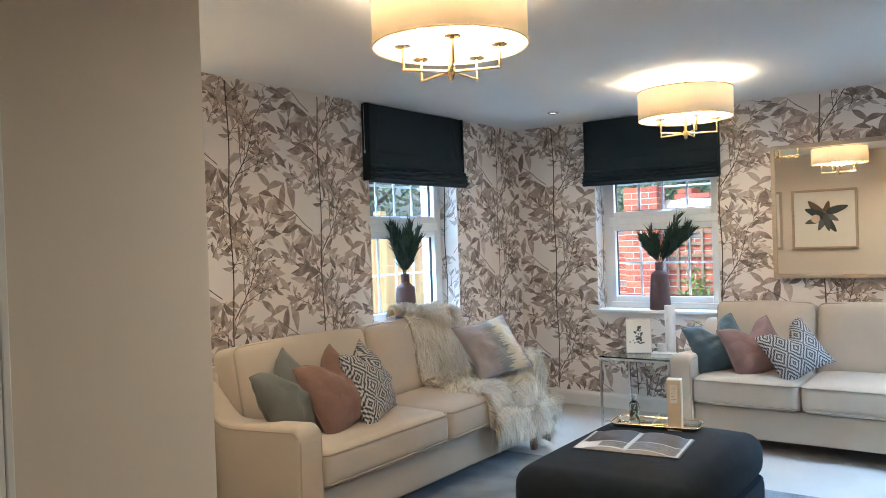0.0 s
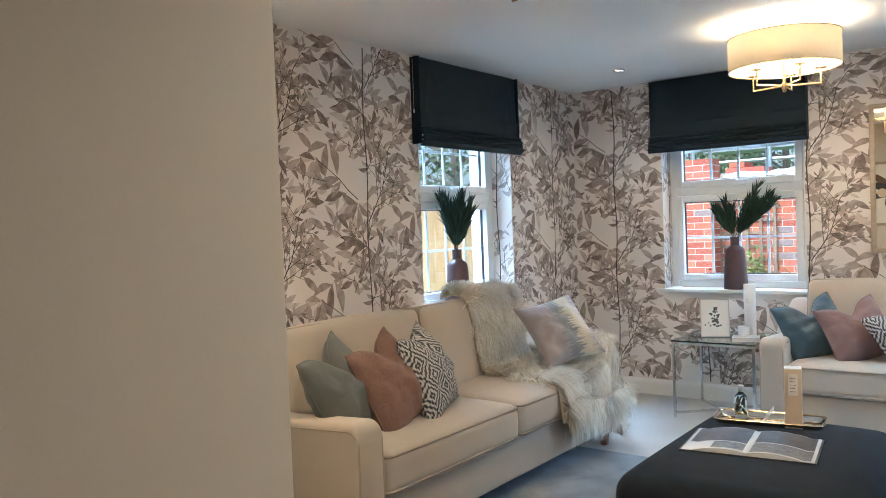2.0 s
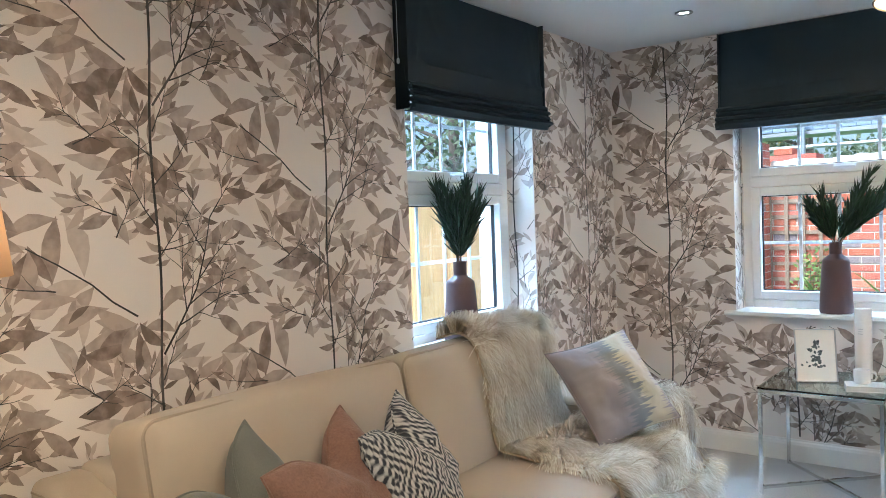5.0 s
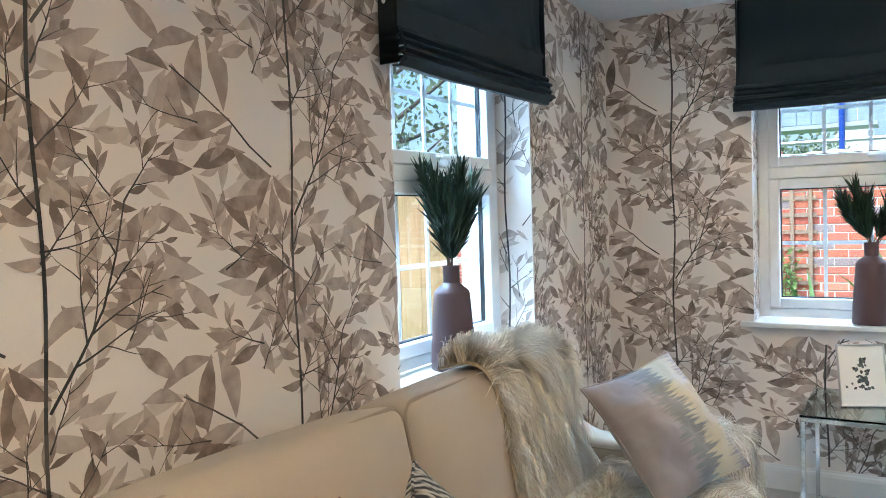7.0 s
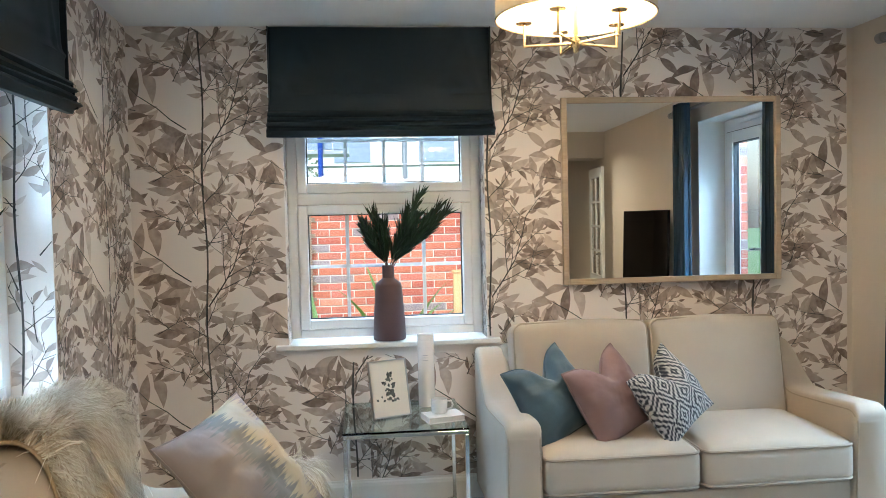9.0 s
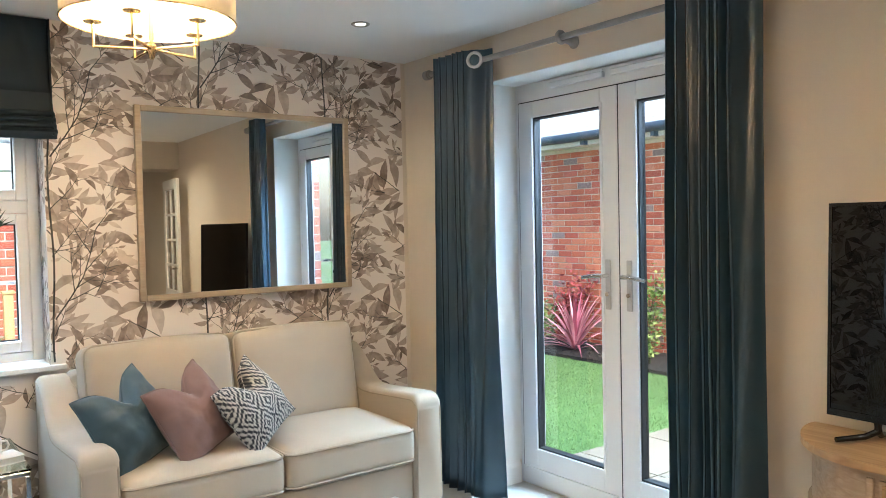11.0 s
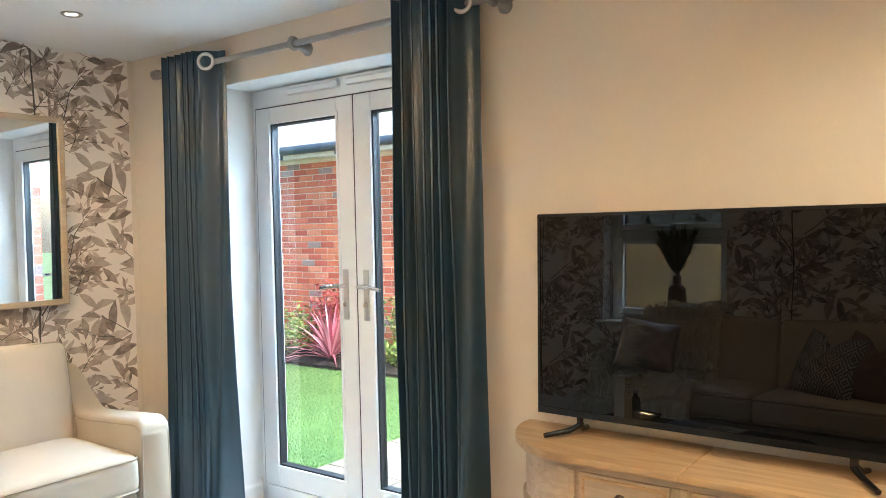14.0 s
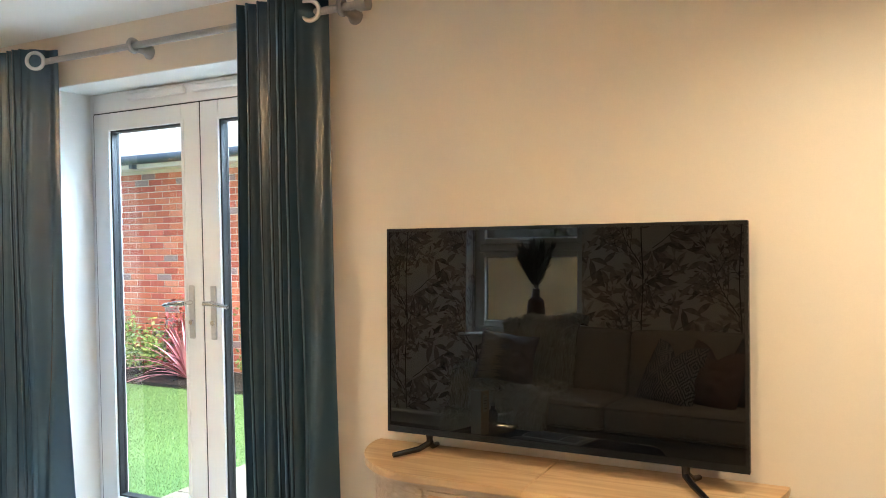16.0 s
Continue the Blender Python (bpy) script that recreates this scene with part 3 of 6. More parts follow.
def garden_doors():
    o = thing("door_1", pose(XT, 0, 0), "white glazed double garden doors, shut", "door", "", "structure")
    y0, y1, zt = DO[0] + 0.002, DO[1] + 0.032, DO[3] - 0.004
    d0, d1 = 0.215, 0.285
    boxes("frame", M_WHITE, o, (d0, d1, y0, y0 + 0.045, 0.0, zt), (d0, d1, y1 - 0.055, y1, 0.0, zt), (d0, d1, y0 + 0.045, y1 - 0.055, 2.071, zt),
          (d0, d1 + 0.02, y0 + 0.045, y1 - 0.055, 0.0, 0.095), r=0.004)
    mid = 5.427
    for a, b, hy in ((mid + 0.003, y1 - 0.058, mid + 0.065), (y0 + 0.048, mid - 0.003, mid - 0.065)):
        z0, z1 = 0.10, 2.066
        e = 0.108
        leaf = boxes("leaf", M_WHITE, o, (d0 - 0.004, d1 - 0.006, a, a + e, z0, z1), (d0 - 0.004, d1 - 0.006, b - e, b, z0, z1),
                     (d0 - 0.004, d1 - 0.006, a + e, b - e, z0, z0 + e), (d0 - 0.004, d1 - 0.006, a + e, b - e, z1 - e * 0.78, z1), r=0.005)
        ga, gb, g0, g1 = a + e, b - e, z0 + e, z1 - e * 0.78
        boxes("bead", M_WHITE, leaf, (d0 - 0.008, d0 - 0.004, ga - 0.016, ga, g0 - 0.016, g1 + 0.016), (d0 - 0.008, d0 - 0.004, gb, gb + 0.016, g0 - 0.016, g1 + 0.016),
              (d0 - 0.008, d0 - 0.004, ga, gb, g0 - 0.016, g0), (d0 - 0.008, d0 - 0.004, ga, gb, g1, g1 + 0.016))
        boxes("gasket", M_BLACKSEAL, leaf, (d0 + 0.004, d1 - 0.02, ga, ga + 0.009, g0, g1), (d0 + 0.004, d1 - 0.02, gb - 0.009, gb, g0, g1),
              (d0 + 0.004, d1 - 0.02, ga + 0.009, gb - 0.009, g0, g0 + 0.009), (d0 + 0.004, d1 - 0.02, ga + 0.009, gb - 0.009, g1 - 0.009, g1))
        p = boxes("pane", M_GLASS, leaf, (d0 + 0.03, d0 + 0.036, ga + 0.009, gb - 0.009, g0 + 0.009, g1 - 0.009))
        p.visible_shadow = False
        bm = bmesh.new()
        bev_box(bm, d0 - 0.014, d0 - 0.004, hy - 0.016, hy + 0.016, 1.0, 1.242, 0.005, 3)
        plate = part("handle_plate", bm, M_STEEL, leaf, "brushed steel handle plate")
        bm = bmesh.new()
        s = 1 if hy > mid else -1
        tube(bm, [(d0 - 0.014, hy, 1.165), (d0 - 0.06, hy, 1.165)], 0.010, 12)
        pts = [(d0 - 0.06, hy - s * 0.008, 1.165), (d0 - 0.062, hy + s * 0.03, 1.165), (d0 - 0.060, hy + s * 0.08, 1.160), (d0 - 0.056, hy + s * 0.125, 1.152)]
        tube(bm, pts, 0.0115, 12, taper=0.8)
        part("lever", bm, M_CHROME, plate, "chrome lever", True)
        bm = bmesh.new()
        tube(bm, [(d0 - 0.014, hy, 1.075), (d0 - 0.022, hy, 1.075)], 0.011, 14)
        part("lock_cylinder", bm, M_CHROME, plate)
    boxes("draught_line", M_BLACKSEAL, o, (d0 - 0.001, d0 + 0.03, mid - 0.003, mid + 0.003, 0.10, 2.066), (d0 - 0.001, d0 + 0.03, y0 + 0.045, y0 + 0.048, 0.10, 2.066),
          (d0 - 0.001, d0 + 0.03, y1 - 0.058, y1 - 0.055, 0.10, 2.066), (d0 - 0.001, d0 + 0.03, y0 + 0.048, y1 - 0.058, 2.066, 2.0705))
    for a, b in ((5.50, 5.86), (5.02, 5.45)):
        bm = bmesh.new()
        bev_box(bm, d0 - 0.028, d0 - 0.001, a, b, 2.112, 2.142, 0.007, 3)
        quad_box(bm, d0 - 0.031, d0 - 0.026, a - 0.006, b + 0.006, 2.142, 2.150)
        part("trickle_vent", bm, M_WHITE, o)
    return o


garden_doors()
jamb = thing("door_jamb", pose(XT + 0.29, DO[0] - 0.08, GROUND), "red brick outer jamb beside the garden doors", "jamb", "", "structure")
boxes("mortar", M_MORTAR, jamb, (0.0, 0.098, 0.0, 0.105, 0.0, 2.24))
for k in range(29):
    boxes("brick", M_BRICK, jamb, (-0.002, 0.102, -0.002, 0.112, 0.075 * k + 0.01, 0.075 * k + 0.075))
structure("trim", M_TRIM, (XT + 0.001, XT + 0.214, DO[1] - 0.004, DO[1] - 0.0005, 0.121, DO[3] - 0.005), (XT + 0.001, XT + 0.214, DO[0] + 0.0005, DO[0] + 0.004, 0.0, DO[3] - 0.005),
          (XT + 0.001, XT + 0.214, DO[0] + 0.001, DO[1] - 0.001, DO[3] - 0.0045, DO[3] - 0.0005), label="white painted reveal round the garden doors", category="reveal")

# ---- wallpaper print ----


class Print:
    """Leaves and twigs printed on a flat wall; origin and along give the plane, out its normal."""

    def __init__(self, origin, along, out, u0, u1, z0, z1, holes=()):
        self.o, self.a, self.n = Vector(origin), Vector(along), Vector(out)
        self.lim, self.holes = (u0, u1, z0, z1), holes
        self.sets = {"leaf": ([], []), "pale": ([], []), "twig": ([], [])}

    def ok(self, pts):
        u0, u1, z0, z1 = self.lim
        if any(u < u0 or u > u1 or z < z0 or z > z1 for u, z in pts):
            return False
        return not any(h[0] - 0.001 < u < h[1] + 0.001 and h[2] - 0.001 < z < h[3] + 0.001 for h in self.holes for u, z in pts)

    def put(self, kind, pts, lift):
        if not self.ok(pts):
            u0, u1, z0, z1 = self.lim
            c = sum(p[0] for p in pts) / len(pts), sum(p[1] for p in pts) / len(pts)
            if not self.ok([c]):
                return
            pts = [(min(u1, max(u0, u)), min(z1, max(z0, z))) for u, z in pts]
            for h in self.holes:
                if any(h[0] < u < h[1] and h[2] < z < h[3] for u, z in pts):
                    if c[0] < h[0]:
                        pts = [(min(u, h[0]), z) for u, z in pts]
                    elif c[0] > h[1]:
                        pts = [(max(u, h[1]), z) for u, z in pts]
                    else:
                        return
        vs, fs = self.sets[kind]
        b = len(vs)
        vs.extend(self.o + self.a * u + Vector((0, 0, z)) + self.n * lift for u, z in pts)
        fs.append(tuple(range(b, b + len(pts))))

    def leaf(self, u, z, ang, ln, wd, kind, rng):
        ca, sa = math.cos(ang), math.sin(ang)
        bend = rng.uniform(-0.16, 0.16)
        prof = ((0.0, 0.02), (0.1, 0.28), (0.25, 0.72), (0.42, 1.0), (0.6, 0.92), (0.78, 0.6), (0.92, 0.22), (1.0, 0.0))
        up, dn = [], []
        for s, w in prof:
            c = bend * ln * math.sin(math.pi * s)
            j = rng.uniform(0.93, 1.07)
            for lst, q in ((up, 1), (dn, -1)):
                x, y = s * ln, c + q * w * wd * j / 2
                lst.append((u + x * ca - y * sa, z + x * sa + y * ca))
        self.put(kind, up + dn[-2::-1], (0.0008 if kind == "pale" else 0.0014) + rng.random() * 0.0005)

    def line(self, pts, w0, w1, rng):
        lift = 0.0021 + rng.random() * 0.0004
        n = len(pts) - 1
        for i in range(n):
            (ua, za), (ub, zb) = pts[i], pts[i + 1]
            d = math.hypot(ub - ua, zb - za) or 1
            nx, nz = -(zb - za) / d, (ub - ua) / d
            wa, wb = w0 + (w1 - w0) * i / n, w0 + (w1 - w0) * (i + 1) / n
            self.put("twig", [(ua + nx * wa / 2, za + nz * wa / 2), (ub + nx * wb / 2, zb + nz * wb / 2),
                              (ub - nx * wb / 2, zb - nz * wb / 2), (ua - nx * wa / 2, za - nz * wa / 2)], lift)

    def branch(self, u, z, ang, ln, w, depth, rng, leafy=0.7):
        """A thin crooked twig with forks; small narrow leaves along it."""
        pts, a = [(u, z)], ang
        steps = 6
        for i in range(steps):
            a += rng.uniform(-0.14, 0.14)
            u, z = u + math.cos(a) * ln / steps, z + math.sin(a) * ln / steps
            pts.append((u, z))
            if depth > 0 and i in (1, 3, 4):
                self.branch(u, z, a + (1 if i == 3 else -1) * rng.uniform(0.5, 0.9), ln * rng.uniform(0.28, 0.5), w * 0.6, depth - 1, rng, leafy)
            if rng.random() < leafy * (0.55 if depth else 0.4):
                big = rng.uniform(0.05, 0.095)
                la = a + rng.choice((-1, 1)) * rng.uniform(0.35, 1.1)
                self.leaf(u, z, la, big, big * rng.uniform(0.26, 0.36), "leaf" if rng.random() < 0.5 else "pale", rng)
        self.line(pts, w, w * 0.4, rng)
        self.leaf(u, z, a + rng.uniform(-0.4, 0.4), rng.uniform(0.03, 0.06), rng.uniform(0.010, 0.018), "leaf", rng)

    def whorl(self, u, z, heads, size, rng):
        """Leaves fanning out of one joint; heads in degrees."""
        for h in heads:
            ln = size * rng.uniform(0.95, 1.3)
            self.leaf(u + rng.uniform(-0.012, 0.012), z + rng.uniform(-0.012, 0.012), radians(h) + rng.uniform(-0.1, 0.1), ln, ln * rng.uniform(0.25, 0.33), rng.choice(("leaf", "leaf", "pale")), rng)

    def panel(self, u, z):
        """One repeat of the motif: a cane at u, a whorl of broad leaves beside it at z, forked twigs on both sides."""
        rng = random.Random(17)
        self.line([(u + 0.007 * math.sin(2 * math.pi * i / 14), z - 0.02 + self.RISE * i / 14) for i in range(15)], 0.0085, 0.0085, rng)
        # long bare twig climbing to the left from the whorl, leaves hanging off its end
        self.line([(u - 0.075, z + 0.035), (u - 0.15, z + 0.085), (u - 0.21, z + 0.14), (u - 0.30, z + 0.20), (u - 0.385, z + 0.25)], 0.006, 0.0035, rng)
        self.whorl(u - 0.07, z + 0.005, (150, 172, 205, 248, 262, 310, 345), 0.115, rng)
        self.whorl(u - 0.21, z + 0.14, (194, 236), 0.14, rng)
        self.whorl(u - 0.385, z + 0.25, (200, 245, 258, 300), 0.12, rng)
        # hanging and lying leaves in the open ground
        self.whorl(u - 0.245, z - 0.045, (-47,), 0.115, rng)
        self.whorl(u - 0.115, z - 0.215, (188, 160), 0.12, rng)
        self.whorl(u - 0.06, z - 0.285, (195, 330, 352, 262), 0.12, rng)
        self.whorl(u - 0.37, z - 0.23, (-52, 190), 0.125, rng)
        self.whorl(u - 0.29, z - 0.41, (264, 286, 205), 0.155, rng)
        self.whorl(u - 0.13, z - 0.415, (292, 200), 0.10, rng)
        # forked branch climbing to the right, with clouds of small twigs
        self.line([(u + 0.005, z - 0.09), (u + 0.075, z + 0.01), (u + 0.13, z + 0.10), (u + 0.165, z + 0.21), (u + 0.19, z + 0.32)], 0.0075, 0.004, rng)
        for q, (du, dz, head, ln) in enumerate(((0.06, -0.01, 20, 0.24), (0.10, 0.05, 32, 0.20), (0.14, 0.13, 48, 0.17), (0.165, 0.21, 112, 0.15), (0.19, 0.32, 60, 0.13), (0.09, 0.03, 100, 0.20))):
            self.branch(u + du, z + dz, radians(head), ln, 0.005, 1, rng)
        for du, dz, head, ln in ((0.0, 0.20, 50, 0.17), (0.0, 0.30, 128, 0.18), (0.0, 0.42, 40, 0.20), (0.0, 0.50, 140, 0.15), (0.0, 0.58, 62, 0.14), (-0.125, -0.415, 160, 0.13)):
            self.branch(u + du, z + dz, radians(head), ln, 0.0045, 1, rng, 0.85)
        self.whorl(u + 0.02, z + 0.36, (20, 335, 215), 0.10, rng)
        self.whorl(u + 0.21, z + 0.02, (-42, 15), 0.11, rng)
        self.whorl(u + 0.13, z + 0.10, (215, 255, 330), 0.12, rng)
        self.whorl(u - 0.02, z + 0.52, (205, 160, 240, 290), 0.12, rng)
        self.whorl(u + 0.06, z + 0.62, (350, 30, 300), 0.11, rng)
        self.whorl(u + 0.26, z + 0.30, (200, 250, 330), 0.11, rng)
        self.whorl(u - 0.33, z + 0.02, (170, 20, 300), 0.12, rng)
        self.whorl(u + 0.22, z - 0.12, (345, 200, 280), 0.12, rng)
        for k in range(34):
            ln = rng.uniform(0.07, 0.15)
            self.leaf(u + rng.uniform(-0.35, 0.35), z + rng.uniform(0, self.RISE), rng.choice((0.2, 2.9, 3.5, 5.9, 4.6)) + rng.uniform(-0.4, 0.4), ln, ln * rng.uniform(0.24, 0.32), rng.choice(("pale", "pale", "leaf")), rng)
        for k in range(9):
            self.branch(u + rng.uniform(-0.33, 0.33), z + rng.uniform(0, self.RISE), rng.choice((0.5, 2.6, 1.2)) + rng.uniform(-0.4, 0.4), rng.uniform(0.10, 0.17), 0.0042, 1, rng, 0.6)

    RISE, GAP = 0.747, 0.707

    def fill(self, first, level):
        """Half-drop repeat: first places a cane, level the whorl beside it."""
        u0, u1, z0, z1 = self.lim
        lo, hi = math.floor((u0 - first) / self.GAP) - 1, math.ceil((u1 - first) / self.GAP) + 1
        for k in range(lo, hi + 1):
            for j in range(-2, 4):
                self.panel(first + k * self.GAP, level + self.RISE * (j + (0.5 if k % 2 else 0.0)))

    def build(self, wall):
        for key, nm, mt in (("pale", "printed_pale_leaves", M_LEAFP), ("leaf", "printed_leaves", M_LEAF), ("twig", "printed_twigs", M_TWIG)):
            vs, fs = self.sets[key]
            if fs:
                tagged(raw(nm, vs, fs, mt, wall), kind="stuff")


west, north = bpy.data.objects["wall_west"], bpy.data.objects["wall_north"]
p = Print((XA, 0, 0), (0, 1, 0), (1, 0, 0), YS + 0.01, YB - 0.003, 0.122, HC - 0.002, [(WA[0], WA[1], 0.76, WA[3])])
p.fill(3.703, 1.117)
p.build(west)
p = Print((0, YB, 0), (1, 0, 0), (0, -1, 0), XA + 0.003, XT - 0.03, 0.122, HC - 0.002, [(WB[0] - 0.062, WB[1] + 0.062, 0.78, 0.83), (WB[0], WB[1], 0.76, WB[3])])
p.fill(-2.650, 1.117)
p.build(north)
for org, al, out, wl in (((XA, WA[1], 0), (-1, 0, 0), (0, -1, 0), west), ((XA, WA[0], 0), (-1, 0, 0), (0, 1, 0), west),
                         ((WB[0], YB, 0), (0, 1, 0), (1, 0, 0), north), ((WB[1], YB, 0), (0, 1, 0), (-1, 0, 0), north)):
    p = Print(org, al, out, 0.002, 0.163, 0.825, 2.075)
    p.fill(0.12, 1.3)
    # Dark leaves left out so the reveals look paler, as daylight makes them.
    p.sets["leaf"] = ([], [])
    p.build(wl)
boxes("paper_edge", M_PAINT, north, (XT - 0.028, XT, YB - 0.0012, YB, 0.12, HC))

# ---- roman blinds ----


def roman_blind(m, w, label):
    o = thing("roman_blind", m, label, "blind", "blinds over the windows")
    prof = [(0.03, 2.392), (0.045, 2.385), (0.05, 2.30), (0.052, 2.16), (0.056, 2.075), (0.066, 2.055), (0.060, 2.04), (0.064, 1.975)]
    z = 1.965
    for k in range(4):
        prof += [(0.086 + 0.006 * k, z), (0.094 + 0.006 * k, z - 0.011), (0.078 + 0.006 * k, z - 0.019)]
        z -= 0.026
    prof += [(0.088, z), (0.084, z - 0.012), (0.06, z - 0.012)]
    fine = prof[:2]
    for (d0, z0), (d1, z1) in zip(prof[1:5], prof[2:6]):
        steps = max(1, int((z0 - z1) / 0.018))
        fine += [(d0 + (d1 - d0) * q / steps, z0 + (z1 - z0) * q / steps) for q in range(1, steps + 1)]
    lead = len(fine) - 6
    prof = fine + prof[6:]
    bm = bmesh.new()
    nx = 72
    rows = []
    for q, (d, zz) in enumerate(prof):
        i = max(0, q - lead)
        row = []
        for k in range(nx + 1):
            t = k / nx
            flare = 0.018 * max(0, (2.1 - zz) / 0.25) if zz > 1.86 else 0.018
            x = (t - 0.5) * (w + 2 * min(flare, 0.02))
            wob = 0.005 * math.sin(t * 9 + i) + 0.007 * math.exp(-((t - 0.86) / 0.05) ** 2) * (1 if i < 6 else 0.3) + 0.004 * math.exp(-((t - 0.07) / 0.04) ** 2)
            if 2.07 < zz < 2.38:
                fade = min(1, (2.38 - zz) / 0.04, (zz - 2.06) / 0.03)
                e = min(t, 1 - t)
                wob += fade * (0.012 * abs(noise.noise(Vector((t * 7 + zz * 5, zz * 9, w)))) + 0.010 * math.exp(-((e - 0.05 - (zz - 2.07) * 0.22) / 0.012) ** 2) + 0.007 * math.exp(-((e - 0.20 + (zz - 2.2) * 0.5) / 0.018) ** 2) * (zz > 2.16))
            sag = 0.004 * math.sin(math.pi * t) if i > 7 else 0
            row.append(bm.verts.new((x, -d - wob * (0.4 if i < 2 else 1), zz - sag)))
        rows.append(row)
    for a, b in zip(rows, rows[1:]):
        for k in range(nx):
            bm.faces.new((a[k], a[k + 1], b[k + 1], b[k]))
    cloth = part("cloth", bm, M_BLIND, o, "", True)
    sol = cloth.modifiers.new("thick", "SOLIDIFY")
    sol.thickness = 0.005
    for s in (-1, 1):
        bm = bmesh.new()
        x = s * (w / 2 + 0.004)
        for k in range(4):
            zz = 1.96 - 0.026 * k
            bev_box(bm, min(x, x - s * 0.008), max(x, x - s * 0.008), -0.09 - 0.005 * k, -0.004, zz - 0.02, zz, 0.003)
        quad_box(bm, min(x, x - s * 0.005), max(x, x - s * 0.005), -0.075, -0.004, 1.862, 2.385)
        part("side_return", bm, M_BLIND, o)
    boxes("headrail", M_TRIM, o, (-w / 2 + 0.01, w / 2 - 0.01, -0.03, -0.003, 2.365, 2.397))
    bm = bmesh.new()
    lathe(bm, [(0.002, 2.045), (0.006, 2.05), (0.007, 2.062), (0.003, 2.07)], 10, -w / 2 - 0.010, -0.03)
    quad_box(bm, -w / 2 - 0.011, -w / 2 - 0.009, -0.031, -0.029, 2.07, 2.37)
    part("pull_cord", bm, M_WHITE, o)
    return o


roman_blind(pose(-1.770, YB, 0), 1.085, "ink blue roman blind half drawn up over the window")
roman_blind(pose(XA, 5.385, 0, 0, 0, 90), 1.105, "ink blue roman blind half drawn up above the long sofa")

# ---- curtains and rod ----


def curtain(y0, y1, seed, spread, panel, label):
    """Eyelet curtain pushed together: deep soft folds behind one flat leading panel that carries the visible eyelet."""
    o = thing("curtain", pose(XT - 0.09, (y0 + y1) / 2, 0), label, "curtain", "curtains at the garden doors")
    rng = random.Random(seed)
    w, n, nz = y1 - y0, 260, 40
    folds = 7.5
    bm = bmesh.new()
    rows = []
    ph = rng.uniform(0, 6)
    drift = [rng.uniform(-1, 1) for _ in range(4)]
    for j in range(nz + 1):
        z = 0.012 + (2.314 - 0.012) * j / nz
        s = 1 - j / nz
        row = []
        for k in range(n + 1):
            t = k / n
            live = min(1, max(0.0, (t - panel * 0.8) / 0.10))
            live = live * live * (3 - 2 * live)
            q = min(1.0, t / panel)
            q = q * q * (3 - 2 * q)
            a = 2 * math.pi * folds * (t + 0.022 * math.sin(11 * t + ph) + 0.014 * s * drift[0] * math.sin(6 * t + 2.2 * z)) + ph
            amp = (0.038 + 0.012 * math.sin(5 * t + ph)) * (0.75 + 0.45 * s)
            wav = math.sin(a)
            # the leading panel passes from behind the rod to before it; the rest hangs in folds
            x = 0.030 - 0.088 * q + live * amp * math.copysign(abs(wav) ** 0.85, wav)
            x += (1 - live) * s * (0.026 * math.sin(16 * t + 2.4 * z + ph) - 0.020) + (1 - live) * 0.007 * math.sin(34 * t + 1.5 * z)
            x += 0.012 * live * s * math.sin(2.3 * t * 6.28 + 4 * z * drift[1] + ph) + 0.003 * noise.noise(Vector((t * 9, z * 3.0, seed)))
            y = (t - 0.5) * w * (1 + spread * s ** 2.6) + 0.010 * live * math.sin(2 * a) + 0.010 * s * math.sin(2.6 * z + ph + 3 * t)
            row.append(bm.verts.new((x, y, z)))
        rows.append(row)
    for a, b in zip(rows, rows[1:]):
        for k in range(n):
            bm.faces.new((a[k], a[k + 1], b[k + 1], b[k]))
    c = part("drape", bm, M_CURT, o, "", True)
    sol = c.modifiers.new("thick", "SOLIDIFY")
    sol.thickness = 0.004
    ye, xe = -w / 2 + 0.55 * panel * w, -0.032
    bm = bmesh.new()
    tube(bm, [(xe - 0.020 * math.cos(a), ye + 0.030 * math.cos(a), 2.262 + 0.036 * math.sin(a)) for a in [2 * math.pi * i / 28 for i in range(28)]], 0.0085, 10, True)
    part("eyelet", bm, M_STEEL, o, "brushed steel eyelet ring", True)
    return o


curtain(6.0, 6.352, 3, 0.30, 0.38, "teal satin eyelet curtain drawn back beside the doors")
curtain(4.518, 4.846, 8, 0.10, 0.24, "teal satin eyelet curtain drawn back near the television")

o = thing("curtain_rod", pose(XT - 0.09, 0, 2.262), "grey metal curtain rod on two brackets above the doors", "curtain rod")
bm = bmesh.new()
tube(bm, [(0, 4.38, 0), (0, 6.50, 0)], 0.014, 14)
part("rod", bm, M_RODG, o, "", True)
for ye, s in ((6.50, 1), (4.38, -1)):
    bm = bmesh.new()
    tube(bm, [(0, ye, 0), (0, ye + s * 0.012, 0)], 0.02, 14)
    tube(bm, [(0, ye + s * 0.014, 0), (0, ye + s * 0.05, 0)], 0.026, 14)
    part("finial", bm, M_RODG, o, "", True)
for yb in (5.49, 4.44):
    bm = bmesh.new()
    lathe(bm, [(0.030, 0), (0.030, 0.006), (0.018, 0.018), (0.012, 0.05), (0.014, 0.075)], 16)
    bmesh.ops.transform(bm, matrix=pose(0.088, yb, -0.012, 0, -90, 0), verts=bm.verts)
    tube(bm, [(0.024 * math.cos(a), yb, 0.024 * math.sin(a)) for a in [2 * math.pi * i / 16 for i in range(16)]], 0.010, 8, True)
    part("bracket", bm, M_RODG, o, "", True)

# ---- sofas ----


